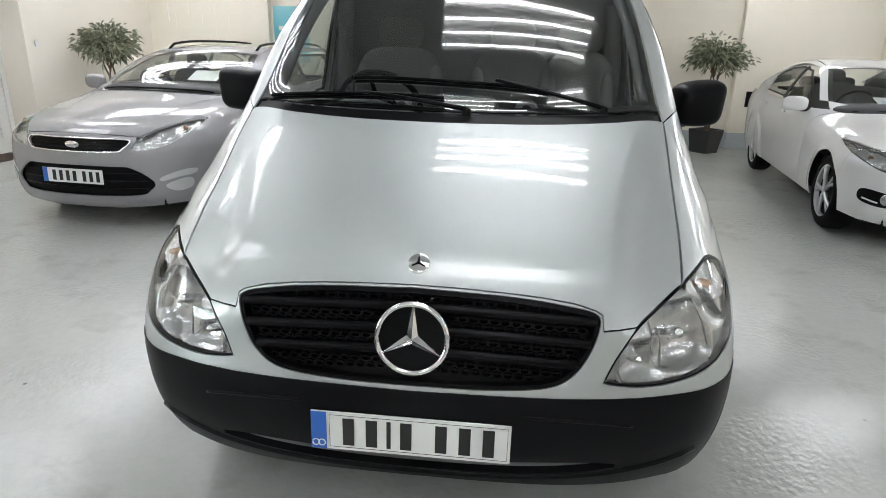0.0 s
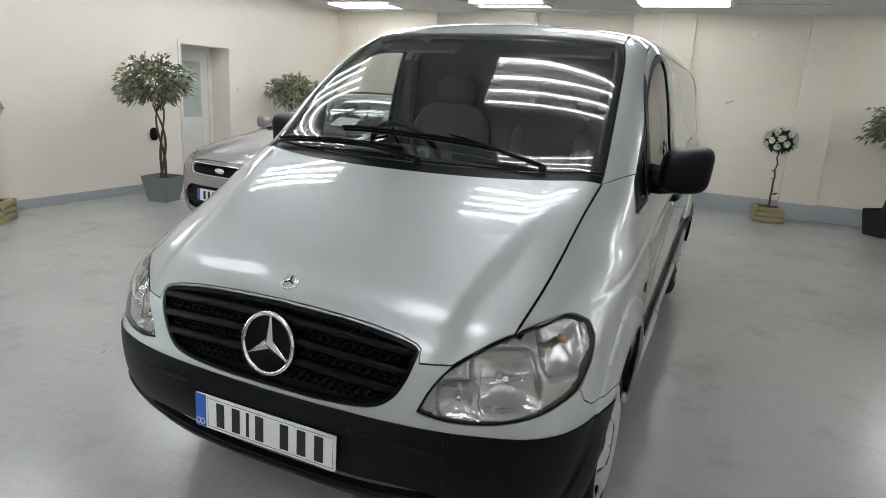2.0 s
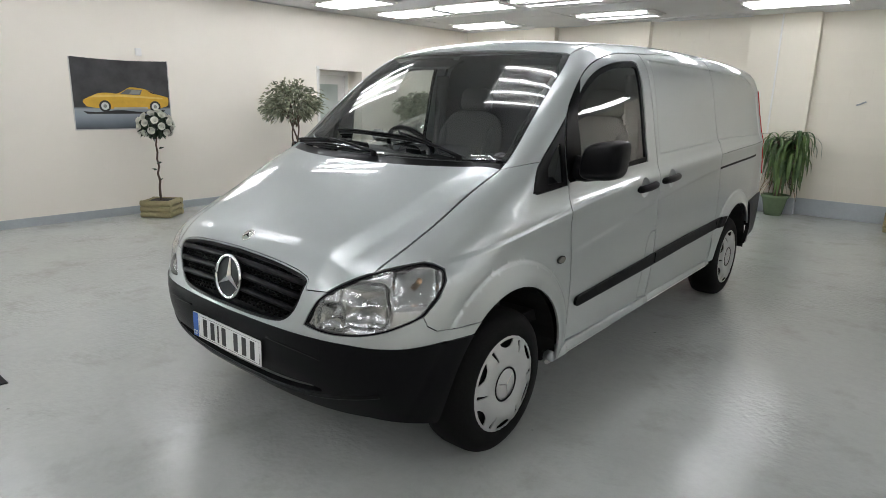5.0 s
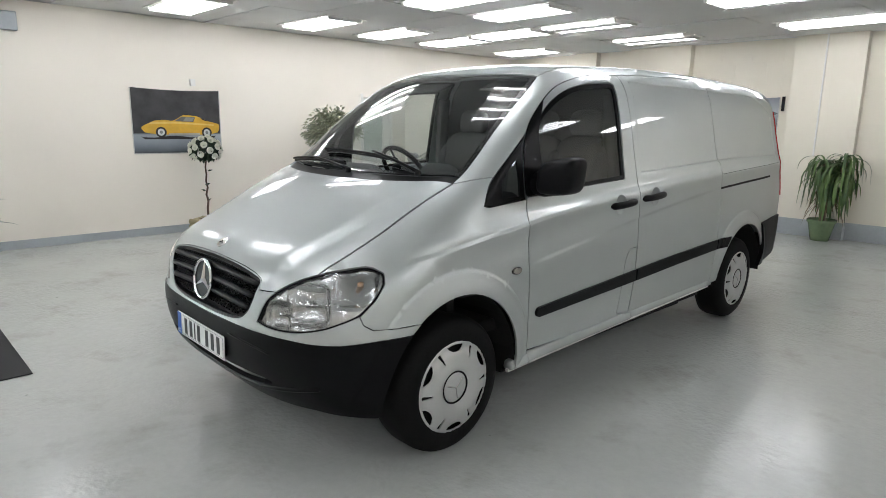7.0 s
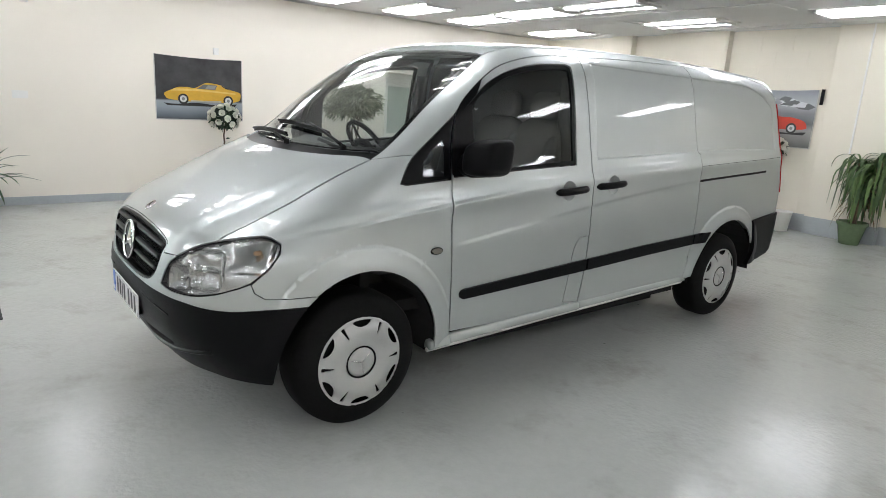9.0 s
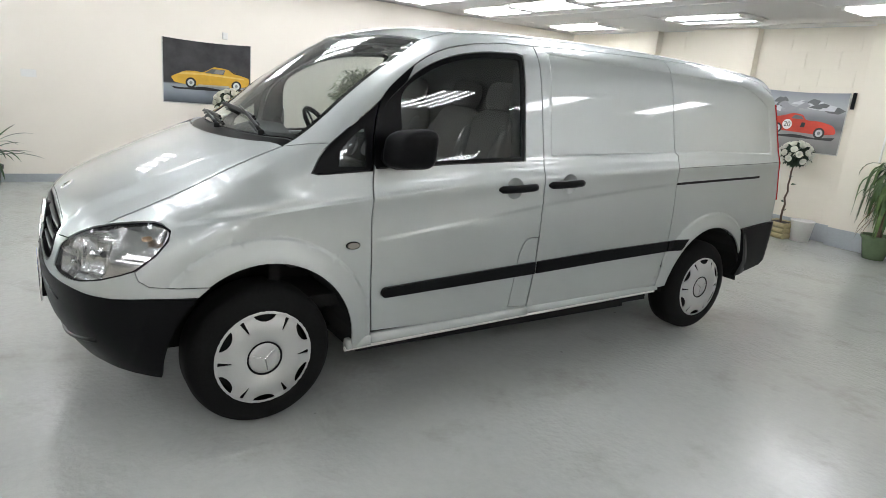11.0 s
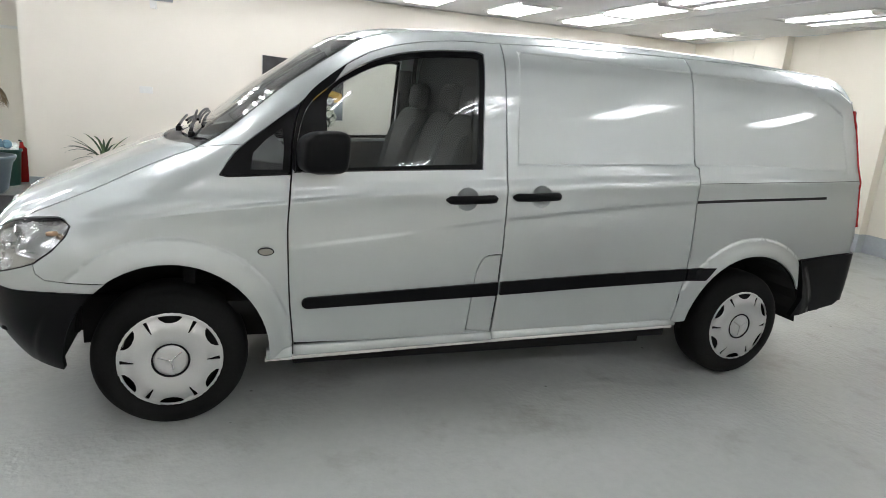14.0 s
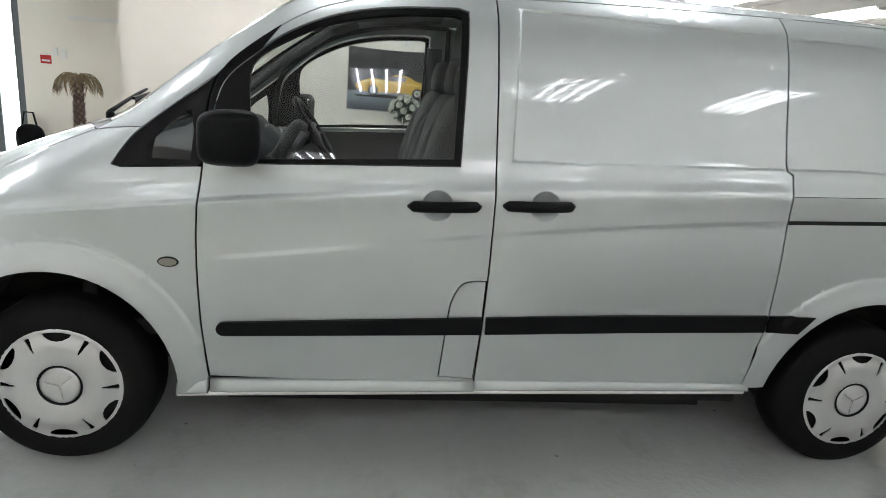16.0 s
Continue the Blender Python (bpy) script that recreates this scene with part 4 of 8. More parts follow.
def bonnet_badge():
    c = VAN.cast([(0, -0.672, 1.0)], TOP)[0]
    n = VAN.normal(np.array([c]))[0]
    m = look(c, c + n) @ pose(0, 0, 0, 0, 180, 0)
    bm = bmesh.new()
    spin_mesh(bm, [(0.0001, 0.006), (0.021, 0.0055), (0.023, 0.004), (0.028, 0.005), (0.030, 0.0), (0.030, -0.005)], 32, m)
    b = part("bonnet_badge", bm, CHROME, van, "small round chrome badge", True)
    for k in range(3):
        part("badge_spoke", spoke(0.020, 0.004, 0.003, m @ pose(0, 0, 0.006, 0, 0, 90 + 120 * k)), BLACK_S, b)


bonnet_badge()


def number_plate():
    m = pose(0, -0.808, 0.533, 90 - 1, 0, 0)
    bm = bmesh.new()
    box(bm, -0.26, -0.0555, -0.004, 0.26, 0.0555, 0.002, 0.002, m)
    plinth = bmesh.new()
    box(plinth, -0.235, -0.045, -0.05, 0.235, 0.05, -0.004, 0.006, m)
    part("plate_plinth", plinth, BLACK, van)
    plate = part("number_plate", bm, PLATE, van, "white number plate with plain dark bars and a blue end")
    bm = bmesh.new()
    box(bm, -0.259, -0.0545, 0.002, -0.218, 0.0545, 0.0035, 0, m)
    part("blue_band", bm, PLATE_BLUE, plate)
    for a, b in ((0.0, 0.0), (-0.015, 0)):
        bm = bmesh.new()
        tube_mesh(bm, [m @ Vector((-0.239 + 0.009 * math.cos(t) + (0.008 if a else -0.008), -0.036 + 0.009 * math.sin(t), 0.0038)) for t in np.linspace(0, 2 * math.pi, 12, endpoint=False)], 0.0016, 5, True)
        part("band_mark", bm, PLATE, plate)
    x = -0.185
    for w in (0.05, 0.05, 0.018, 0.05, 0, 0.05, 0.05, 0.05):
        if not w:
            x += 0.030
            continue
        bm = bmesh.new()
        box(bm, x + w * 0.2, -0.0395, 0.002, x + w * 0.8, 0.0395, 0.0034, 0, m)
        part("dark_bar", bm, INK, plate)
        x += w + 0.011
    bm = bmesh.new()
    pts = [(-0.210, -0.047), (0.252, -0.047), (0.252, 0.047), (-0.210, 0.047)]
    tube_mesh(bm, [m @ Vector((*p, 0.002)) for p in dense(np.array(pts), 0.05)], 0.0009, 4, True)
    part("plate_rule", bm, INK, plate)


number_plate()


def headlamp():
    way = np.array((0.62, -0.77, 0.15))
    rear = VAN.cast([(0.832, -0.418, 0.944), (0.862, -0.388, 0.922), (0.874, -0.392, 0.882), (0.872, -0.432, 0.822), (0.856, -0.505, 0.760)], (0.75, -0.6, 0.2))
    line = loop(VAN.front(HL_TOP[:27]), bend(rear, 4), VAN.front(HL_LOW[::-1][:-1]))
    nrm = VAN.normal(line)
    run = np.roll(line, -1, 0) - np.roll(line, 1, 0)
    inw = np.cross(nrm, run)
    inw /= np.linalg.norm(inw, axis=1)[:, None]
    inw *= np.sign(np.sum(inw * (line.mean(0) - line), 1).sum())
    rim = line + inw * 0.0085
    for _ in range(4):
        rim = rim - VAN.normal(rim) * VAN.field(*rim.T)[:, None]
    frame = [VAN.patch(line, way, 0.012, 0.002, [rim], -0.003, [], 0.02)]
    lens = [VAN.patch(rim, way, 0.022, 0.0, [], -0.002, [], 0)]
    # reflector: three bowls sunk into one bright shell, with ribs between
    p, _, tri = VAN.patch(line, way, 0.0085, 0.004, [], -0.016, [], 0)
    w = way / np.linalg.norm(way)
    sink = np.zeros(len(p))
    for c, ra, rb, dep in (((0.655, -0.60, 0.785), 0.098, 0.088, 0.062), ((0.555, -0.67, 0.735), 0.062, 0.058, 0.045), ((0.790, -0.475, 0.862), 0.088, 0.082, 0.060)):
        d = p - VAN.cast([c], way)[0]
        d = d - np.outer(d @ w, w)
        u = d @ np.array((0.78, 0.62, 0.0)) / ra
        v = d[:, 2] / rb
        sink = np.maximum(sink, dep * np.clip(1 - (u ** 4 + v ** 4) ** 0.5, 0, 1) ** 0.55)
    sink = sink + 0.0006 * np.sin(190 * (p @ np.array((0.78, 0.62, 0.0)))) * (p[:, 0] < 0.715)
    p = p - np.outer(sink, w)
    for k in (0, 1):
        f = (lambda q: q) if k == 0 else mirrored
        flip = Matrix.Identity(4) if k == 0 else Matrix.Diagonal((-1, 1, 1, 1))
        lamp = skin("headlamp", f(frame), BLACK, van, "clear headlamp with a thin black surround")
        skin("lens", f(lens), LENS, lamp)
        me = bpy.data.meshes.new("lamp_reflector")
        me.from_pydata((p if k == 0 else p * (-1, 1, 1)).tolist(), [], (tri if k == 0 else tri[:, ::-1]).tolist())
        for poly in me.polygons:
            poly.use_smooth = True
        bowl = finish("lamp_reflector", me, REFLECTOR, lamp, "faceted bright reflector")
        for c, r, mt in (((0.655, -0.60, 0.79), 0.015, CHROME), ((0.555, -0.67, 0.738), 0.011, CHROME), ((0.800, -0.468, 0.875), 0.011, AMBER)):
            q = VAN.cast([c], way)[0] - w * 0.05
            m = look(q, q + w) @ pose(0, 0, 0, 0, 180, 0)
            bm = bmesh.new()
            spin_mesh(bm, [(0.0001, 0.022), (r * 0.7, 0.018), (r, 0.004), (r, -0.02), (r * 0.6, -0.024)], 16, flip @ m)
            part("bulb", bm, mt, bowl, "", True)
        for a, b in (((0.712, -0.565, 0.885), (0.735, -0.545, 0.735)), ((0.598, -0.64, 0.815), (0.600, -0.65, 0.712)), ((0.61, -0.62, 0.782), (0.70, -0.57, 0.795))):
            q = VAN.cast(np.linspace(a, b, 6), way)
            bm = bmesh.new()
            tube_mesh(bm, [flip @ Vector(v) for v in q - w * 0.03], 0.004, 5, flat=0.6)
            part("lamp_rib", bm, REFLECTOR, bowl)


headlamp()
def wheel(cx, cy, sign):
    """Steel wheel with tyre and scalloped cover; the wheel faces +x times sign."""
    m = Matrix.Translation((cx, cy, HUB_Z - 0.007)) @ pose(0, 0, 0, 0, 90 * sign, 0)
    bm = bmesh.new()
    spin_mesh(bm, [(0.0001, -0.03), (0.20, -0.03), (0.205, -0.12), (0.19, -0.2)], 40, m)
    rim = part("wheel", bm, DARK, van, "black tyre with a silver plastic wheel cover")
    bm = bmesh.new()
    prof = [(0.212, 0.004), (0.222, 0.010), (0.236, 0.012), (0.262, 0.010), (0.292, 0.001), (0.312, -0.014), (0.323, -0.032), (0.328, -0.060), (0.328, -0.150), (0.320, -0.185), (0.29, -0.205), (0.22, -0.205)]
    spin_mesh(bm, prof, 72, m)
    part("tyre", bm, RUBBER, rim, "", True)
    dish = curve((0.0, 0.010), (0.065, 0.010), (0.085, 0.017), (0.13, 0.026), (0.165, 0.023), (0.205, 0.011), (0.217, 0.010), (0.224, 0.004))
    cover = Shell(lambda x, y, z: z - dish(np.hypot(x, y)))
    holes = []
    for k in range(6):
        a0 = math.radians(60 * k)
        arc = [(0.207, t) for t in np.linspace(-0.25, 0.25, 9)] + [(0.194, 0.225), (0.180, 0.13), (0.175, 0.0), (0.180, -0.13), (0.194, -0.225)]
        holes.append(np.array([(r * math.cos(a0 + t), r * math.sin(a0 + t), 0.02) for r, t in arc]))
        b0 = a0 + math.radians(30)
        slot = [(0.150, -0.020), (0.146, 0.0), (0.150, 0.020), (0.178, 0.034), (0.203, 0.046), (0.205, 0.0), (0.203, -0.046), (0.178, -0.034)]
        holes.append(np.array([(r * math.cos(b0 + t), r * math.sin(b0 + t), 0.02) for r, t in slot]))
    rimline = np.array([(0.223 * math.cos(t), 0.223 * math.sin(t), 0) for t in np.linspace(0, 2 * math.pi, 64, endpoint=False)])
    p, n, t = cover.patch(rimline, TOP, 0.012, 0, holes, 0, [], 0.005)
    rot = np.array(m.to_3x3())
    cap = skin("wheel_cover", [(p @ rot.T + np.array(m.translation), n @ rot.T, t)], CAP, rim, "silver wheel cover with scalloped openings")
    bm = bmesh.new()
    tube_mesh(bm, [m @ Vector((0.076 * math.cos(a), 0.076 * math.sin(a), 0.0135)) for a in np.linspace(0, 2 * math.pi, 36, endpoint=False)], 0.0050, 6, True)
    part("centre_ring", bm, BLACK_S, cap)
    bm = bmesh.new()
    spin_mesh(bm, [(0.0001, 0.021), (0.03, 0.0200), (0.055, 0.0180), (0.068, 0.0155), (0.072, 0.011)], 36, m)
    hub = part("centre_disc", bm, CAP, cap, "", True)
    turn = 33 * cy + 12
    for k in range(3):
        part("centre_spoke", spoke(0.058, 0.007, 0.004, m @ pose(0, 0, 0.0190, 0, 0, turn + 120 * k)), CHROME, cap)


for wy in (0.0, WB):
    wheel(0.885, wy, 1)
    wheel(-0.885, wy, -1)


def underbody():
    # The low middle box is unseen, added to deepen the shade under the van.
    for dims in ((-0.80, 0.46, 0.26, 0.80, 2.72, 0.55), (-0.70, 0.55, 0.185, 0.70, 2.62, 0.30), (-0.55, -0.40, 0.29, 0.55, 4.0, 0.52), (-0.78, 3.66, 0.36, 0.78, 3.98, 0.6), (-0.62, -0.56, 0.37, 0.62, -0.40, 0.6)):
        box_part("underbody", dims, DARK, van)
    for s in (-1, 1):
        for cy in (0.0, WB):
            bm = bmesh.new()
            rows = []
            for a in np.linspace(0.0, math.pi, 20):
                rows.append([bm.verts.new((s * x, cy - 0.438 * math.cos(a) * (0.97 if cy == 0 else 1.02), HUB_Z + 0.445 * math.sin(a))) for x in (0.895 - 0.075 * max(0, math.cos(a)) ** 3 * (cy == 0), 0.50)])
            for a, b in zip(rows, rows[1:]):
                bm.faces.new((a[0], a[1], b[1], b[0]))
            bm.faces.new([r[1] for r in rows])
            part("wheel_arch_liner", bm, DARK, van)
        bm = bmesh.new()
        tube_mesh(bm, [(s * 0.868, 0.40, 0.292), (s * 0.872, 1.5, 0.323), (s * 0.875, 2.70, 0.348)], 0.012, 6)
        part("sill_flange", bm, WHITE, van)


underbody()


def superblob(bm, c, size, power=4.0, nu=28, nv=18, m=None):
    """A rounded box."""
    def sp(v, e):
        return math.copysign(abs(v) ** e, v)

    e = 2.0 / power
    rows = []
    for i in range(nv + 1):
        v = -math.pi / 2 + math.pi * i / nv
        rows.append([bm.verts.new((c[0] + size[0] * sp(math.cos(v), e) * sp(math.cos(u), e), c[1] + size[1] * sp(math.cos(v), e) * sp(math.sin(u), e), c[2] + size[2] * sp(math.sin(v), e))) for u in np.linspace(0, 2 * math.pi, nu, endpoint=False)])
    for a, b in zip(rows, rows[1:]):
        for k in range(nu):
            j = (k + 1) % nu
            bm.faces.new((a[k], a[j], b[j], b[k]))
    vs = [v for r in rows for v in r]
    if m is not None:
        bmesh.ops.transform(bm, matrix=m, verts=vs)
    bmesh.ops.remove_doubles(bm, verts=vs, dist=1e-5)


def mirrors():
    for s in (1, -1):
        bm = bmesh.new()
        superblob(bm, (0, 0, 0), (0.100, 0.098, 0.092), 4.8)
        for v in bm.verts:
            v.co.x += 0.04 * (v.co.z / 0.09) * 0.2
            lead = max(0.0, 0.02 - v.co.y) / 0.118
            v.co.z *= 1 - (0.20 if v.co.z > 0 else 0.05) * lead ** 2
            v.co.x *= 1 - 0.06 * lead ** 2
            v.co.y += 0.22 * max(0, v.co.x) ** 2 * 4
            v.co.z += 0.10 * v.co.x - (0.10 * max(0, -v.co.x) if v.co.z > 0 else -0.12 * max(0, -v.co.x))
        mat = Matrix.Diagonal((s, 1, 1, 1)) @ Matrix.Translation((0.982, 0.620, 1.276)) @ pose(0, 0, 0, 0, 0, 8)
        bmesh.ops.transform(bm, matrix=mat, verts=bm.verts[:])
        if s < 0:
            bmesh.ops.reverse_faces(bm, faces=bm.faces[:])
        house = part("door_mirror", bm, BLACK, DOORS[0 if s > 0 else 1], "black textured door mirror", True)
        bm = bmesh.new()
        superblob(bm, (0, 0, 0), (0.080, 0.005, 0.070), 5, 24, 12, Matrix.Diagonal((s, 1, 1, 1)) @ Matrix.Translation((0.974, 0.704, 1.278)) @ pose(0, 0, 0, 0, 0, 8))
        part("mirror_glass", bm, CHROME, house, "", True)
        bm = bmesh.new()
        tube_mesh(bm, [(s * 0.84, 0.60, 1.235), (s * 0.90, 0.615, 1.225), (s * 0.945, 0.635, 1.225), (s * 0.985, 0.645, 1.24)], [0.062, 0.056, 0.048, 0.040], 12)
        part("mirror_arm", bm, BLACK, house, "", True)


mirrors()


def handles():
    for owners, (cy, cz), flip in ((DOORS, HANDLES[0], 1), (SLIDES, HANDLES[1], -1)):
        for s, owner in zip((1, -1), owners):
            y0, y1 = (cy - 0.108, cy + 0.160) if flip > 0 else (cy - 0.160, cy + 0.112)
            bm = bmesh.new()
            n = 15
            pts, rad = [], []
            for i in range(n):
                t = i / (n - 1)
                pts.append((s * (0.902 + 0.022 * math.sin(math.pi * t) ** 0.5 + 0.0), y0 + (y1 - y0) * t, cz - 0.006 + 0.012 * t))
                rad.append(0.006 + 0.0150 * min(1, 12 * t, 12 * (1 - t)) ** 0.5)
            tube_mesh(bm, pts, rad, 12)
            part("door_handle", bm, BLACK, owner, "black plastic grab handle", True)


handles()


def wipers():
    for name, pivot, elbow, b0, b1 in (("wiper", (0.53, 0.085), (0.15, 0.125), (-0.36, 0.155), (0.34, 0.120)), ("wiper", (0.06, 0.005), (-0.30, 0.050), (-0.66, 0.115), (-0.02, 0.050))):
        q = VAN.top(bend([pivot, elbow], 6))
        n = VAN.normal(q)
        bm = bmesh.new()
        lift = np.linspace(0.012, 0.045, len(q))[:, None]
        tube_mesh(bm, (q + n * lift).tolist(), np.linspace(0.009, 0.006, len(q)).tolist(), 8)
        arm = part("wiper_arm", bm, BLACK_S, van, "black wiper arm and blade", True)
        q = VAN.top(bend([b0, ((b0[0] + b1[0]) / 2, (b0[1] + b1[1]) / 2 - 0.006), b1], 8))
        n = VAN.normal(q)
        bm = bmesh.new()
        tube_mesh(bm, (q + n * 0.022).tolist(), 0.007, 6)
        tube_mesh(bm, (q + n * 0.008).tolist(), 0.004, 6, flat=2.0)
        part("wiper_blade", bm, BLACK_S, arm)
        bm = bmesh.new()
        p = VAN.top([pivot])[0]
        spin_mesh(bm, [(0.016, -0.01), (0.016, 0.010), (0.011, 0.016), (0.0001, 0.018)], 16, Matrix.Translation(p))
        part("wiper_pivot", bm, BLACK_S, arm, "", True)


wipers()
CLOTH = speckled("grey_seat_cloth", (0.085, 0.082, 0.08), 0.25, 220, 0.9, bump=0.3)
DASH = speckled("dark_grey_dash_plastic", (0.035, 0.036, 0.039), 0.12, 260, 0.6, bump=0.2)
TRIM = speckled("mid_grey_trim", (0.07, 0.07, 0.072), 0.1, 200, 0.7, bump=0.1)
ALLOY_TRIM = speckled("satin_silver_trim", (0.30, 0.30, 0.31), 0.05, 120, 0.4, metal=0.5, bump=0.0)
LINER = speckled("grey_headliner", (0.15, 0.15, 0.148), 0.06, 160, 0.9, bump=0.15)


def cabin():
    # partition behind the seats
    sec = []
    for z in np.linspace(0.5, 1.84, 14):
        x = float(VAN.side([(1.55, z)])[0][0]) - 0.03
        sec.append((x, z))
    bm = bmesh.new()
    a = [bm.verts.new((x, 1.55, z)) for x, z in sec] + [bm.verts.new((-x, 1.55, z)) for x, z in sec[::-1]]
    b = [bm.verts.new((v.co.x, 1.57, v.co.z)) for v in a]
    bm.faces.new(a)
    bm.faces.new(b[::-1])
    for i in range(len(a)):
        j = (i + 1) % len(a)
        bm.faces.new((a[j], a[i], b[i], b[j]))
    part("partition", bm, TRIM, van, "grey partition behind the seats")
    # roof lining and floor
    up, over, foot = screen_lines()
    line = VAN.top([(0.60, 0.88), (0.62, 1.45), (-0.62, 1.45), (-0.60, 0.88), (-0.3, 0.83), (0.0, 0.81), (0.3, 0.83)])
    skin("roof_lining", [VAN.patch(line, TOP, 0.1, 0, [], -0.035, [], 0)], LINER, van)
    box_part("cab_floor", (-0.80, 0.0, 0.50, 0.80, 1.46, 0.56), DARK, van)
    box_part("bulkhead", (-0.78, 0.05, 0.5, 0.78, 0.10, 1.16), DARK, van)
    # inner pillars
    for s in (1, -1):
        q = up[2:] - VAN.normal(up[2:]) * 0.035
        bm = bmesh.new()
        tube_mesh(bm, [(s * (p[0] - 0.012), p[1] + 0.02, p[2]) for p in q], 0.026, 8)
        part("inner_pillar", bm, TRIM, van, "", True)
        trim = np.array([(0.55, 0.60), (0.56, 1.17), (1.0, 1.195), (1.44, 1.215), (1.45, 0.60)])
        piece = VAN.patch(VAN.side(trim), SIDE, 0.08, 0, [], -0.07, [], 0.02)
        skin("door_trim", [piece] if s > 0 else mirrored([piece]), DASH, DOORS[0 if s > 0 else 1])
        bm = bmesh.new()
        tube_mesh(bm, [(s * 0.74, 1.43, 0.9), (s * 0.745, 1.44, 1.35), (s * 0.72, 1.44, 1.70)], 0.045, 8)
        part("door_post_trim", bm, TRIM, van, "", True)
        bm = bmesh.new()
        tube_mesh(bm, [(s * 0.71, 1.395, 1.55), (s * 0.715, 1.395, 1.25), (s * 0.70, 1.37, 0.95)], 0.012, 6, flat=0.3)
        part("seat_belt", bm, CLOTH, van)
    # dashboard
    bm = bmesh.new()
    prof = [(0.10, 1.14), (0.16, 1.19), (0.34, 1.205), (0.50, 1.19), (0.60, 1.13), (0.63, 1.02), (0.58, 0.90), (0.56, 0.70), (0.10, 0.70)]
    cols = []
    for x in np.linspace(-0.78, 0.78, 27):
        hump = 0.075 * math.exp(-((x + 0.40) / 0.17) ** 2) + 0.03 * math.exp(-((x - 0.0) / 0.14) ** 2)
        cols.append([bm.verts.new((x, y + 0.05 * (abs(x) / 0.78) ** 2 * (y < 0.2), z + hump * (1 if 0.3 < y < 0.56 and z > 1.1 else 0.35 if z > 1.1 else 0))) for y, z in prof])
    for a, b in zip(cols, cols[1:]):
        for k in range(len(prof)):
            j = (k + 1) % len(prof)
            bm.faces.new((a[k], a[j], b[j], b[k]))
    bm.faces.new(cols[0][::-1])
    bm.faces.new(cols[-1])
    bmesh.ops.recalc_face_normals(bm, faces=bm.faces[:])
    dash = part("dashboard", bm, DASH, van, "dark grey dashboard", True)
    bm = bmesh.new()
    box(bm, -0.17, 0.60, 0.80, 0.17, 0.66, 1.12, 0.02, None)
    part("centre_console", bm, TRIM, dash)
    for k, (x, z) in enumerate(((-0.06, 1.05), (0.06, 1.05))):
        bm = bmesh.new()
        spin_mesh(bm, [(0.045, 0), (0.045, 0.02), (0.035, 0.024), (0.030, 0.01), (0.0001, 0.008)], 20, Matrix.Translation((x, 0.66, z)) @ pose(0, 0, 0, -90, 0, 0))
        part("air_vent", bm, BLACK_S, dash)
    box_part("radio", (-0.09, 0.655, 0.93, 0.09, 0.672, 0.99), BLACK_S, dash, 0.004)
    tilt = Matrix.Translation((0.0, 0.655, 1.085)) @ pose(0, 0, 0, 118, 0, 180)
    bm = bmesh.new()
    superblob(bm, (0, 0, 0), (0.165, 0.215, 0.045), 4.5, 24, 12, tilt)
    stack = part("centre_stack", bm, DASH, dash, "", True)
    for x, y in ((-0.085, 0.13), (0.085, 0.13), (-0.28, 0.16), (0.30, 0.16)):
        bm = bmesh.new()
        spin_mesh(bm, [(0.026, 0.042), (0.040, 0.050), (0.047, 0.056), (0.051, 0.048), (0.052, 0.03)], 24, tilt @ Matrix.Translation((x, y, 0.0)))
        part("vent_ring", bm, ALLOY_TRIM, stack, "silver vent ring", True)
    for row in range(3):
        for k in range(4):
            box_part("button", (-0.11 + 0.058 * k, 0.03 - 0.055 * row, 0.042, -0.065 + 0.058 * k, 0.055 - 0.055 * row, 0.050), ALLOY_TRIM if row != 1 else BLACK_S, stack, 0.003, "", tilt)
    for s in (1, -1):
        bm = bmesh.new()
        spin_mesh(bm, [(0.026, -0.002), (0.042, 0.004), (0.049, 0.008), (0.053, 0.0), (0.054, -0.02)], 24, Matrix.Translation((s * 0.70, 0.575, 1.13)) @ pose(0, 0, 0, -70, 0, 0))
        part("vent_ring", bm, ALLOY_TRIM, dash, "silver vent ring", True)
    # steering wheel, on the right
    m = Matrix.Translation((-0.40, 0.785, 1.205)) @ pose(0, 0, 0, -56, 0, 0)
    bm = bmesh.new()
    tube_mesh(bm, [m @ Vector((0.190 * math.cos(a), 0.190 * math.sin(a), 0)) for a in np.linspace(0, 2 * math.pi, 40, endpoint=False)], 0.0155, 8, True)
    sw = part("steering_wheel", bm, BLACK, van, "black steering wheel", True)
    bm = bmesh.new()
    superblob(bm, (0, 0, -0.02), (0.085, 0.075, 0.03), 3.0, 20, 10, m)
    part("steering_hub", bm, BLACK, sw, "", True)
    for a in (-100, 10, 170):
        bm = bmesh.new()
        c, q = math.cos(radians(a)), math.sin(radians(a))
        tube_mesh(bm, [m @ Vector((0.06 * c, 0.06 * q, -0.015)), m @ Vector((0.18 * c, 0.18 * q, -0.002))], 0.014, 6, flat=0.5)
        part("steering_spoke", bm, BLACK, sw)
    bm = bmesh.new()
    tube_mesh(bm, [m @ Vector((0, 0, -0.03)), m @ Vector((0, -0.0, -0.28))], 0.045, 10)
    part("steering_column", bm, DASH, sw, "", True)
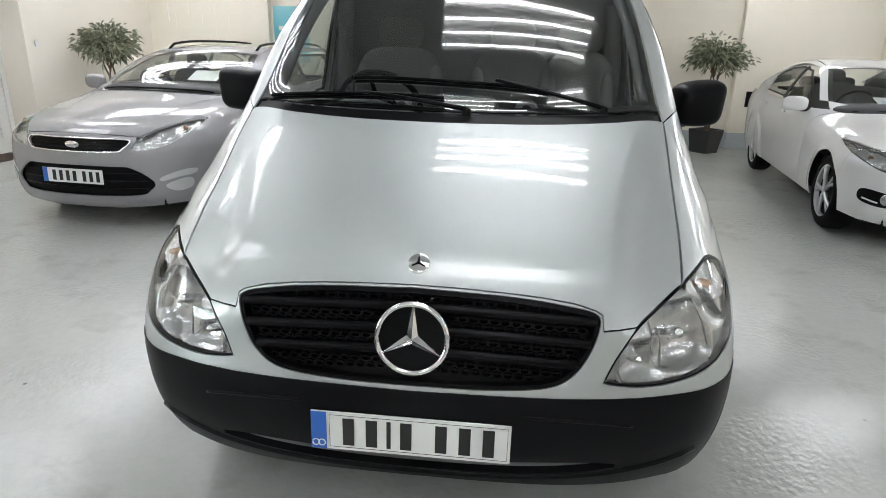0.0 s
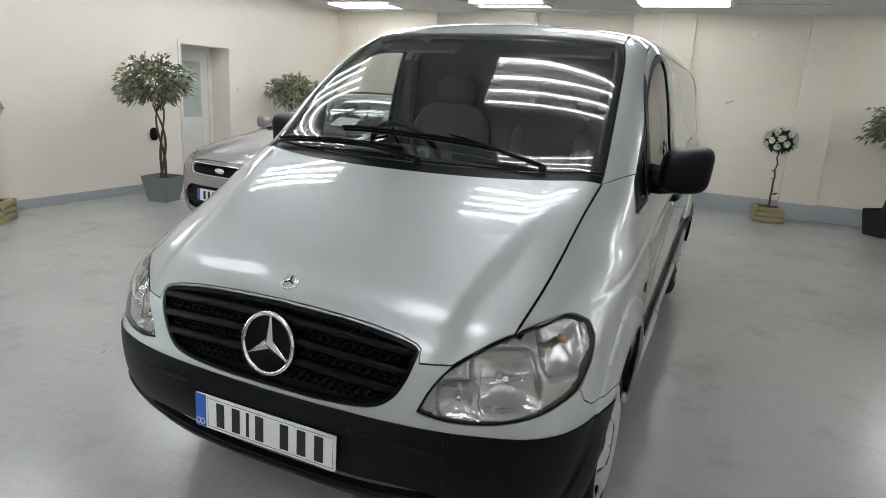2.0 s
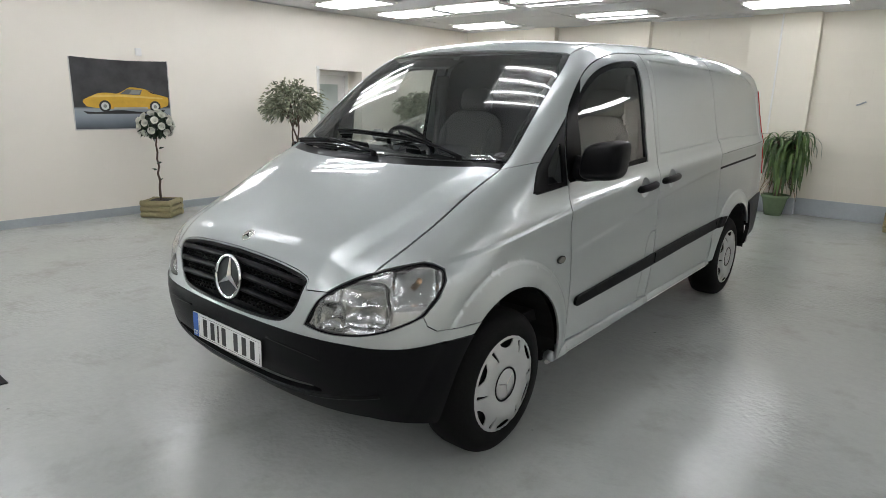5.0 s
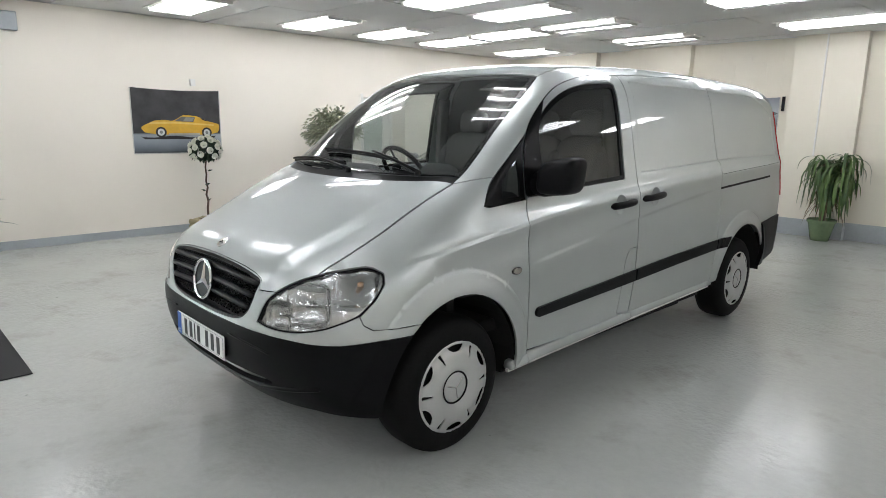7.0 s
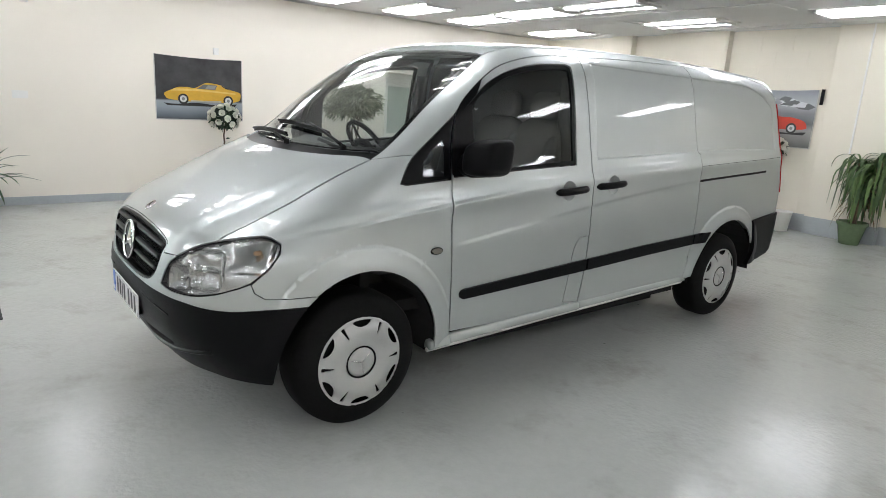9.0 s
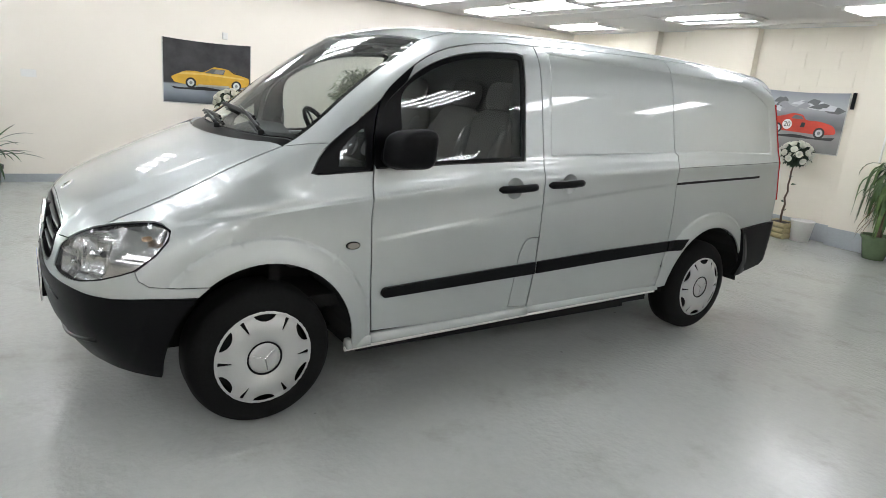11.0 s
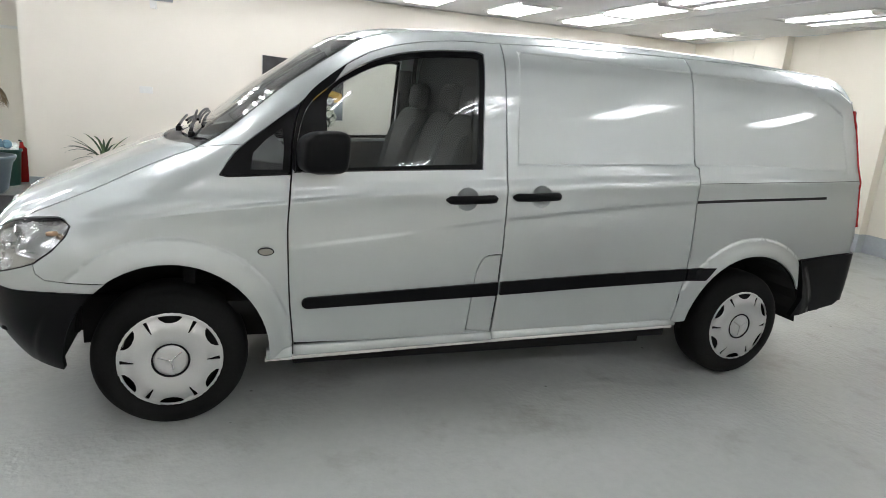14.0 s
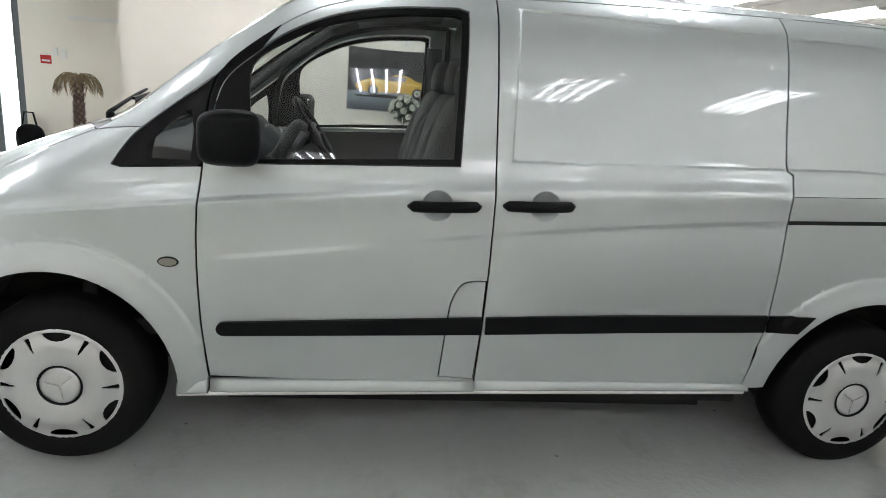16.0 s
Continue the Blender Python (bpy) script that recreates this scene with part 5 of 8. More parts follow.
    # seats
    for x, w in ((-0.42, 0.25), (0.20, 0.23), (0.56, 0.20)):
        bm = bmesh.new()
        superblob(bm, (x, 1.10, 0.83), (w, 0.27, 0.10), 4, 20, 10)
        cushion = part("seat", bm, CLOTH, van, "grey cloth seat with a headrest", True)
        bm = bmesh.new()
        superblob(bm, (0, 0, 0), (w, 0.075, 0.32), 3.6, 20, 12, Matrix.Translation((x, 1.37, 1.15)) @ pose(0, 0, 0, -14, 0, 0))
        part("backrest", bm, CLOTH, cushion, "", True)
        for sx in (-1, 1):
            bm = bmesh.new()
            superblob(bm, (0, 0, 0), (0.045, 0.075, 0.27), 3, 12, 10, Matrix.Translation((x + sx * (w - 0.05), 1.34, 1.11)) @ pose(0, 0, 0, -14, 0, 0))
            part("side_bolster", bm, TRIM, cushion, "", True)
        bm = bmesh.new()
        superblob(bm, (0, 0, 0), (0.125, 0.05, 0.085), 3.2, 18, 10, Matrix.Translation((x, 1.46, 1.535)) @ pose(0, 0, 0, -8, 0, 0))
        part("headrest", bm, CLOTH, cushion, "", True)
        for sx in (-0.05, 0.05):
            bm = bmesh.new()
            tube_mesh(bm, [(x + sx, 1.45, 1.38), (x + sx, 1.455, 1.48)], 0.006, 6)
            part("headrest_post", bm, CHROME, cushion)
    # sun visors
    for x in (-0.38, 0.38):
        bm = bmesh.new()
        box(bm, x - 0.20, -0.07, -0.008, x + 0.20, 0.07, 0.008, 0.006, Matrix.Translation((0, 0.93, 1.745)) @ pose(0, 0, 0, 20, 0, 0))
        part("sun_visor", bm, LINER, van)


cabin()
# ---- the two parked cars: nose at y = 0 of their own frame, tail towards +y ----
def car_shell(crown, flank, nose, tail, width_back, arches, roof_k=0.14, hood_k=0.22, cowl=1.2):
    def field(x, y, z):
        ax = np.abs(x)
        s = flank(z) - 0.10 * step(0.55, -0.1, y) ** 2 - 0.09 * step(tail - 0.9, tail + 0.1, y) ** 2
        for c in arches:
            s = s + 0.018 * step(0.44, 0.36, np.hypot(y - c, z - 0.32)) * step(0.1, 0.3, z)
        front = nose(z) + width_back * (ax / 0.9) ** 2.6 - y
        ye = y - 0.16 * (ax / 0.8) ** 2.2
        zt = crown(ye) - 0.06 * ax ** 2
        top = smax(z - zt, 0.8 * front, 0.08)
        k = hood_k + (roof_k - hood_k) * step(cowl - 0.3, cowl + 0.4, y)
        body = smax(top, ax - s, k)
        return smax(body, y - tail + 0.12 * (ax / 0.9) ** 3, 0.15)

    return Shell(field)


BRIGHT = Nodes("small_lamp_silver").set(Base_Color=(0.9, 0.9, 0.9), Metallic=0.35, Roughness=0.15)
SEAL = speckled("black_window_rubber", (0.01, 0.01, 0.01), 0.1, 90, 0.4, bump=0.0)
ALLOY = speckled("silver_alloy", (0.55, 0.56, 0.57), 0.05, 120, 0.28, metal=0.7, bump=0.02)


def car_wheel(car, cx, cy, sign, spokes, radius=0.325, double=False):
    m = Matrix.Translation((cx, cy, radius)) @ pose(0, 0, 0, 0, 90 * sign, 0)
    bm = bmesh.new()
    spin_mesh(bm, [(0.0001, -0.07), (0.20, -0.07), (0.225, -0.02), (0.225, -0.15)], 36, m)
    w = part("wheel", bm, DARK, car, "black tyre on a silver alloy rim")
    bm = bmesh.new()
    spin_mesh(bm, [(0.226, -0.004), (0.236, 0.006), (0.275, 0.006), (0.305, -0.010), (0.322, -0.035), (radius, -0.07), (radius, -0.16), (0.30, -0.20), (0.22, -0.20)], 56, m)
    part("tyre", bm, RUBBER, w, "", True)
    bm = bmesh.new()
    spin_mesh(bm, [(0.232, -0.004), (0.226, 0.0), (0.216, -0.012), (0.214, -0.05)], 48, m)
    rim = part("rim", bm, ALLOY, w, "", True)
    for k in range(spokes):
        for off in ((-9, 9) if double else (0,)):
            a = radians(360 * k / spokes + 18)
            b = a + radians(off)
            bm = bmesh.new()
            tube_mesh(bm, [m @ Vector((0.03 * math.cos(a), 0.03 * math.sin(a), -0.012)), m @ Vector((0.12 * math.cos((a + b) / 2), 0.12 * math.sin((a + b) / 2), -0.008)), m @ Vector((0.218 * math.cos(b), 0.218 * math.sin(b), -0.012))], [0.022, 0.014, 0.013], 6, flat=1.0)
            part("spoke", bm, ALLOY, rim)
    bm = bmesh.new()
    spin_mesh(bm, [(0.0001, 0.0), (0.03, -0.002), (0.034, -0.02)], 18, m)
    part("hub_cap", bm, ALLOY, rim, "", True)


def plain_plate(car, m, parent=None):
    bm = bmesh.new()
    box(bm, -0.26, -0.0555, -0.004, 0.26, 0.0555, 0.002, 0.002, m)
    plate = part("number_plate", bm, PLATE, car, "white number plate with plain dark bars and a blue end")
    bm = bmesh.new()
    box(bm, -0.259, -0.0545, 0.002, -0.218, 0.0545, 0.0035, 0, m)
    part("blue_band", bm, PLATE_BLUE, plate)
    x = -0.185
    for w in (0.05, 0.05, 0.05, 0.05, 0, 0.05, 0.05, 0.05):
        if not w:
            x += 0.025
            continue
        bm = bmesh.new()
        box(bm, x + w * 0.2, -0.0395, 0.002, x + w * 0.8, 0.0395, 0.0034, 0, m)
        part("dark_bar", bm, INK, plate)
        x += w + 0.009


def make_car(car, sh, paint, k):
    """Panels, glass, lamps and wheels that both cars share; k: their measures."""
    def pair(name, piece, mat, parent=None, label=""):
        a = skin(name, [piece], mat, parent or car, label)
        b = skin(name, mirrored([piece]), mat, parent or car, label)
        return a, b

    hb, hx0, hx1, cy = k["hood_front"], k["hood_x0"], k["hood_x1"], k["cowl"]
    zs, split = k["shoulder"], k["door_split"]
    edge = loop(sh.side([(y, zs + k["dip"](y)) for y in np.linspace(k["wing_y0"], split[0], 9)]), sh.side([(cy + 0.26, zs + 0.045)]))
    half = sh.front(k["lip"])
    join = half[-1] + (edge[0] - half[-1]) * np.linspace(0, 1, 7)[1:-1, None]
    for _ in range(6):
        join = join - sh.normal(join) * sh.field(*join.T)[:, None] * 0.8
    nose = loop((half * (-1, 1, 1))[::-1], half[1:])
    cow = sh.top(bend([(hx1, cy + 0.10), (hx1 * 0.6, cy + 0.01), (0, cy - 0.04), (-hx1 * 0.6, cy + 0.01), (-hx1, cy + 0.10)], 5))
    skin("bonnet", [sh.patch(loop(nose, join, edge, cow, (edge * (-1, 1, 1))[::-1], (join * (-1, 1, 1))[::-1]), (0, -0.3, 0.95), 0.05, 0.003)], paint, car)
    # screen
    ry, rx = k["roof_front"], k["roof_x"]
    up = sh.top(bend([(hx1, cy + 0.12), ((hx1 + rx) / 2 + 0.02, (cy + ry) / 2 + 0.08), (rx, ry + 0.06)], 5))
    over = sh.top(bend([(rx, ry + 0.06), (0, ry), (-rx, ry + 0.06)], 6))
    foot = sh.top(bend([(-hx1, cy + 0.12), (-hx1 * 0.6, cy + 0.03), (0, cy - 0.02), (hx1 * 0.6, cy + 0.03), (hx1, cy + 0.12)], 5))
    scr = loop(up, over[1:-1], (up * (-1, 1, 1))[::-1], foot[1:-1])
    skin("windscreen", [sh.patch(scr, (0, -0.5, 0.86), 0.06, 0.004, [], -0.002, [], 0)], PANE, car)
    mid = scr.mean(0)
    skin("screen_border", [sh.patch(scr, (0, -0.5, 0.86), 0.06, 0.002, [sh.cast(mid + (scr - mid) * 0.94, (0, -0.5, 0.86))], -0.006, [], 0.004)], SEAL, car)
    # side glass band and panels
    wb = np.array(k["glass"])
    door = sh.side(wb)
    tail, wheels = k["tail"], k["wheels"]
    names = ("front_wing", "front_door", "rear_door", "rear_wing")
    ys = [k["wing_y0"]] + list(split) + [tail - 0.27]
    low = 0.22
    for nm, y0, y1 in zip(names, ys, ys[1:]):
        pts = [(y0, zs + (k["rise"] * (y0 - split[0]) if y0 > split[0] else k["dip"](y0)))]
        top_line = [(y, zs + (k["rise"] * (y - split[0]) if y > split[0] else k["dip"](y))) for y in np.linspace(y0, y1, 9)]
        bottom = []
        cut = [w for w in wheels if y0 < w < y1]
        if cut:
            c = cut[0]
            arc = [(c + 0.365 * math.cos(a), 0.32 + 0.365 * math.sin(a)) for a in np.linspace(-0.28, math.pi + 0.28, 20)]
            arc = [(yy, zz) for yy, zz in arc if y0 + 0.01 < yy < y1 - 0.01]
            bottom = [(y1, low)] + arc + ([(y0, 0.50)] if nm == "front_wing" else [(y0, low)])
        else:
            bottom = [(y1, low), (y0, low)]
        edge_line = sh.side(dense(np.array(top_line + bottom), 0.06))
        if nm == "front_wing":
            edge_line = loop(sh.side(np.array(top_line)), sh.side([(y1, z) for z in np.linspace(top_line[-1][1], low, 12)[1:-1]]), sh.side(dense(np.array(bottom), 0.06)[: -max(1, int(np.hypot(bottom[-1][0] - bottom[0][0], bottom[-1][1] - bottom[0][1]) / 0.06))]), sh.front(k["lamp_rear"]), join)
        pair(nm, sh.patch(edge_line, (0.8, -0.45, 0.3) if nm == "front_wing" else (0.95, 0, 0.3), 0.04, 0.002), paint)
    pair("side_window", sh.patch(door, (0.9, 0, 0.4), 0.06, 0.006, [], -0.006, [], 0), PANE_DARK)
    m2 = door.mean(0)
    pair("window_seal", sh.patch(door, (0.9, 0, 0.4), 0.05, 0.0, [sh.cast(m2 + (door - m2) * (1, 0.965, 0.86), (0.9, 0, 0.4))], -0.003, [], 0.01), SEAL)
    for y in k["posts"]:
        zt = float(np.interp(y, [p[0] for p in k["roof_line"]], [p[1] for p in k["roof_line"]])) - 0.02
        zb = zs + k["rise"] * (y - split[0]) + 0.01
        pair("window_post", sh.patch(sh.side([(y - 0.04, zb), (y - 0.03, zt), (y + 0.03, zt), (y + 0.04, zb)]), (0.9, 0, 0.4), 0.05, 0, [], 0.0, [], 0.01), SEAL)
    inner = sh.top([(rx * 0.9, tail - k["roof_tail"]), (rx * 0.92, tail - 1.6), (rx * 0.95, ry + 0.7)])
    rail = loop(up[::-1][:1], up[::-1][1:], sh.side([(cy + 0.26, zs + 0.045)]), sh.side(np.array(k["roof_line"])), inner)
    pair("roof_side", sh.patch(rail, (0.6, 0, 0.8), 0.05, 0, [], 0, [], 0.006), paint)
    skin("roof", [sh.patch(loop(over, (inner * (-1, 1, 1))[::-1], inner), TOP, 0.07, 0, [], 0, [], 0.006)], paint, car)
    bm = bmesh.new()
    box(bm, -0.72, 0.25, 0.2, 0.72, tail - 0.3, 0.55)
    box(bm, -0.62, cy + 0.5, 0.5, 0.62, cy + 0.75, 0.92, 0.04)
    part("floor_pan", bm, DARK, car)
    bm = bmesh.new()
    superblob(bm, (0, cy + 2.12, 0.80), (0.60, 0.14, 0.30), 4, 20, 12)
    bench = part("rear_bench", bm, CLOTH, car, "dark rear bench", True)
    for x in (-0.36, 0.0, 0.36):
        bm = bmesh.new()
        superblob(bm, (x, cy + 2.18, 1.12), (0.13, 0.05, 0.07), 3, 14, 8)
        part("headrest", bm, CLOTH, bench, "", True)
    box_part("parcel_shelf", (-0.58, cy + 2.2, 1.0, 0.58, cy + 2.75, 1.03), DARK, car)
    bm = bmesh.new()
    superblob(bm, (0, cy + 0.33, k["cowl_z"] - 0.06), (0.70, 0.30, 0.10), 3)
    part("dashboard", bm, DASH, car, "", True)
    for x in (-0.37, 0.37):
        bm = bmesh.new()
        superblob(bm, (0, 0, 0), (0.24, 0.08, 0.33), 3.4, 18, 10, Matrix.Translation((x, cy + 1.25, 0.86)) @ pose(0, 0, 0, -15, 0, 0))
        seat = part("seat", bm, CLOTH, car, "dark seat", True)
        bm = bmesh.new()
        superblob(bm, (x, cy + 1.38, 1.22), (0.12, 0.05, 0.08), 3, 14, 8)
        part("headrest", bm, CLOTH, seat, "", True)
    m = Matrix.Translation((-0.37, cy + 0.62, k["cowl_z"] - 0.02)) @ pose(0, 0, 0, -62, 0, 0)
    bm = bmesh.new()
    tube_mesh(bm, [m @ Vector((0.18 * math.cos(a), 0.18 * math.sin(a), 0)) for a in np.linspace(0, 2 * math.pi, 30, endpoint=False)], 0.014, 6, True)
    part("steering_wheel", bm, BLACK_S, car, "", True)
    # mirrors
    for s in (1, -1):
        bm = bmesh.new()
        superblob(bm, (0, 0, 0), (0.115, 0.062, 0.072), 3.0, 20, 12, Matrix.Translation((s * k["mirror"][0], k["mirror"][1], k["mirror"][2])) @ pose(0, 0, 0, 0, 0, s * 14))
        mir = part("door_mirror", bm, paint, car, "", True)
        bm = bmesh.new()
        tube_mesh(bm, [(s * (k["mirror"][0] - 0.20), k["mirror"][1] + 0.02, k["mirror"][2] - 0.05), (s * (k["mirror"][0] - 0.06), k["mirror"][1], k["mirror"][2] - 0.055)], 0.025, 6)
        part("mirror_foot", bm, SEAL, mir)
    for c in wheels:
        for s in (1, -1):
            car_wheel(car, s * k["wheel_x"], c, s, k["spokes"], 0.325, k["double"])
            bm = bmesh.new()
            rows = [[bm.verts.new((s * x, c + 0.37 * math.cos(a), 0.32 + 0.37 * math.sin(a))) for x in (0.84, 0.5)] for a in np.linspace(-0.3, math.pi + 0.3, 16)]
            for a, b in zip(rows, rows[1:]):
                bm.faces.new((a[0], b[0], b[1], a[1]))
            bm.faces.new([r[1] for r in rows])
            part("arch_liner", bm, DARK, car)
    # wipers
    q = sh.top(bend([(-0.55, cy + 0.10), (0.0, cy + 0.03), (0.55, cy + 0.08)], 6))
    bm = bmesh.new()
    tube_mesh(bm, (q + sh.normal(q) * 0.012).tolist(), 0.008, 6)
    part("wiper", bm, BLACK_S, car)
    return pair


def lamp_unit(sh, car, outline, way, bowls, frame_mat):
    """A head lamp: clear lens over bright bowls, on both sides."""
    line = sh.front(bend(outline, 5, True))
    lens = sh.patch(line, way, 0.03, 0.0, [], 0.001, [], 0.02)
    tub = sh.patch(line, way, 0.014, 0.004, [], -0.012, [], 0)
    rim = sh.cast(line.mean(0) + (line - line.mean(0)) * (0.975, 0.975, 0.95), way)
    edge = sh.patch(line, way, 0.02, -0.002, [rim], -0.002, [], 0.01)
    for s in (1, -1):
        f = (lambda p: p) if s > 0 else mirrored
        lamp = skin("headlamp", f([edge]), frame_mat, car, "clear headlamp")
        skin("lens", f([lens]), LENS, lamp)
        q, _, tri = tub
        w = np.array(way) / np.linalg.norm(way)
        u = q @ np.array((0.85, 0.53, 0.0))
        q = q - np.outer(0.016 + 0.009 * np.sin(52 * u) * np.cos(45 * q[:, 2]), w)
        me = bpy.data.meshes.new("lamp_reflector")
        me.from_pydata((q if s > 0 else q * (-1, 1, 1)).tolist(), [], (tri if s > 0 else tri[:, ::-1]).tolist())
        finish("lamp_reflector", me, REFLECTOR, lamp, "faceted bright reflector")
        for (x, z, r, mt) in [b for b in bowls if b[3] != REFLECTOR]:
            p = sh.front([(x, z)])[0] + np.array((0, 0.03, 0))
            bm = bmesh.new()
            spin_mesh(bm, [(r * 1.1, -0.004), (r, 0.0), (r * 0.8, -0.02), (r * 0.4, -0.04), (0.001, -0.045)], 20, Matrix.Translation((s * p[0], p[1], p[2])) @ pose(0, 0, 0, 90, 0, 0))
            part("lamp_bowl", bm, mt, lamp, "", True)


def fringe(sh, pts):
    return sh.front(bend(pts, 4, True))


def grey_estate():
    car = thing("estate_car", "metallic grey estate car with roof rails parked by the wall", "car")
    paint = car_paint("warm_grey_metallic", (0.31, 0.305, 0.32), 0.4, 0.5)
    crown = curve((-0.15, 0.50), (0.0, 0.705), (0.1, 0.775), (0.3, 0.845), (0.7, 0.935), (1.10, 1.00), (1.25, 1.04), (1.6, 1.20), (2.0, 1.335), (2.3, 1.385), (2.9, 1.405), (3.8, 1.385), (4.4, 1.325), (4.8, 1.25))
    flank = curve((0.1, 0.82), (0.25, 0.885), (0.5, 0.925), (0.75, 0.930), (0.90, 0.915), (1.0, 0.875), (1.2, 0.785), (1.4, 0.68), (1.55, 0.59))
    nose = curve((0.1, 0.20), (0.17, 0.08), (0.27, 0.01), (0.45, -0.005), (0.60, 0.005), (0.70, 0.035), (0.80, 0.12), (0.95, 0.35))
    wheels = (0.93, 3.78)
    sh = car_shell(crown, flank, nose, 4.78, 0.34, wheels, 0.13, 0.24, 1.2)
    k = dict(hood_front=0.16, hood_x0=0.50, hood_x1=0.73, cowl=1.12, cowl_z=1.02, roof_front=2.02, roof_x=0.58, lip=[(0, 0.752), (0.2, 0.752), (0.44, 0.738), (0.50, 0.739), (0.55, 0.772), (0.60, 0.804), (0.70, 0.842), (0.785, 0.844)], lamp_rear=[(0.795, 0.775), (0.798, 0.81), (0.788, 0.844)], glass=[(1.62, 1.005), (1.95, 1.155), (2.25, 1.275), (2.7, 1.315), (3.4, 1.31), (4.0, 1.275), (4.35, 1.18), (4.30, 1.07), (3.2, 1.035), (2.2, 1.01)],
             door_split=(1.48, 2.62, 3.45), tail=4.78, wheels=wheels, shoulder=0.985, rise=0.025, dip=lambda y: -0.11 * ((1.48 - y) / 1.0) ** 1.5 if y < 1.48 else 0.0, wing_y0=0.50, wing_z0=0.72,
             roof_line=[(1.62, 1.05), (1.95, 1.20), (2.25, 1.31), (2.7, 1.342), (3.4, 1.337), (4.0, 1.30), (4.4, 1.20)], posts=(2.62, 3.5), roof_tail=0.5, mirror=(0.99, 1.62, 1.03), wheel_x=0.895, spokes=5, double=False)
    make_car(car, sh, paint, k)
    # bumper and front panel as one painted piece, with openings
    low = bend([(-0.46, 0.505), (-0.30, 0.520), (0.30, 0.520), (0.46, 0.505), (0.60, 0.40), (0.56, 0.325), (0.42, 0.285), (-0.42, 0.285), (-0.56, 0.325), (-0.60, 0.40)], 3, True)
    up = bend([(-0.43, 0.715), (-0.2, 0.722), (0.2, 0.722), (0.43, 0.715), (0.40, 0.655), (0.30, 0.628), (-0.30, 0.628), (-0.40, 0.655)], 3, True)
    body = sh.front(loop(np.array([(-0.62, 0.20), (-0.3, 0.175), (0.3, 0.175), (0.62, 0.20), (0.66, 0.30), (0.66, 0.655), (0.58, 0.640), (0.44, 0.640), (0.478, 0.70), (0.47, 0.738), (0.44, 0.736), (0.2, 0.750), (-0.2, 0.750), (-0.44, 0.736), (-0.47, 0.738), (-0.478, 0.70), (-0.44, 0.640), (-0.58, 0.640), (-0.66, 0.655), (-0.66, 0.30)])))
    wrap = loop(sh.front([(0.64, 0.655), (0.70, 0.678), (0.794, 0.772)]), sh.side([(0.50, 0.72), (0.545, 0.56), (0.56, 0.40), (0.58, 0.24)]), sh.front([(0.78, 0.215), (0.64, 0.205), (0.64, 0.30), (0.64, 0.40), (0.64, 0.5), (0.64, 0.58)]))
    w = sh.patch(wrap, (0.7, -0.7, 0.1), 0.04, 0)
    skin("front_bumper", [sh.patch(body, FRONT, 0.04, 0.0, [sh.front(low), sh.front(up)])], paint, car)
    skin("bumper_corner", [w], paint, car)
    skin("bumper_corner", mirrored([w]), paint, car)
    skin("lower_grille", [sh.patch(sh.front(low), FRONT, 0.05, -0.006, [], -0.03, [], 0)], BLACK, car, "black lower grille opening")
    gr = skin("upper_grille", [sh.patch(sh.front(up), FRONT, 0.05, -0.006, [], -0.02, [], 0)], BLACK_S, car, "black slatted upper grille with a chrome lip")
    for z in (0.70, 0.675, 0.65):
        q = sh.front([(x, z) for x in np.linspace(-0.39, 0.39, 12)])
        bm = bmesh.new()
        tube_mesh(bm, (q + (0, 0.008, 0)).tolist(), 0.006, 6)
        part("grille_bar", bm, BLACK_S, gr)
    for z in (0.46, 0.40, 0.34):
        q = sh.front([(x, z) for x in np.linspace(-0.54, 0.54, 12)])
        bm = bmesh.new()
        tube_mesh(bm, (q + (0, 0.018, 0)).tolist(), 0.007, 6)
        part("lower_bar", bm, BLACK, gr)
    q = sh.front(bend(up, 2, True))
    bm = bmesh.new()
    tube_mesh(bm, (q - (0, 0.004, 0)).tolist(), 0.007, 6, True)
    part("chrome_lip", bm, CHROME, gr, "", True)
    c = sh.front([(0.0, 0.678)])[0]
    bm = bmesh.new()
    superblob(bm, (0, 0, 0), (0.062, 0.012, 0.027), 2.0, 28, 10, Matrix.Translation(c - np.array((0, 0.012, 0))))
    part("oval_badge", bm, CHROME, gr, "plain chrome oval badge", True)
    plain_plate(car, Matrix.Translation(sh.front([(0.0, 0.44)])[0] - np.array((0, 0.02, 0))) @ pose(0, 0, 0, 88, 0, 0))
    lamp_unit(sh, car, [(0.44, 0.645), (0.50, 0.735), (0.60, 0.80), (0.70, 0.838), (0.785, 0.840), (0.792, 0.775), (0.70, 0.68), (0.58, 0.645)], (0.5, -0.8, 0.35), ((0.60, 0.725, 0.045, REFLECTOR), (0.70, 0.755, 0.045, REFLECTOR), (0.735, 0.785, 0.02, AMBER)), paint)
    for s in (1, -1):
        f = (lambda p: p) if s > 0 else mirrored
        fl = skin("fog_lamp", f([sh.patch(sh.front(bend([(0.68, 0.365), (0.75, 0.40), (0.805, 0.405), (0.80, 0.35), (0.73, 0.325)], 4, True)), (0.6, -0.75, 0.1), 0.03, 0, [], 0.006, [], 0.01)]), LENS, car, "clear fog lamp")
        skin("fog_bowl", f([sh.patch(sh.front(bend([(0.68, 0.365), (0.75, 0.40), (0.805, 0.405), (0.80, 0.35), (0.73, 0.325)], 4, True)), (0.6, -0.75, 0.1), 0.03, 0, [], 0.004, [], 0)]), BRIGHT, fl)
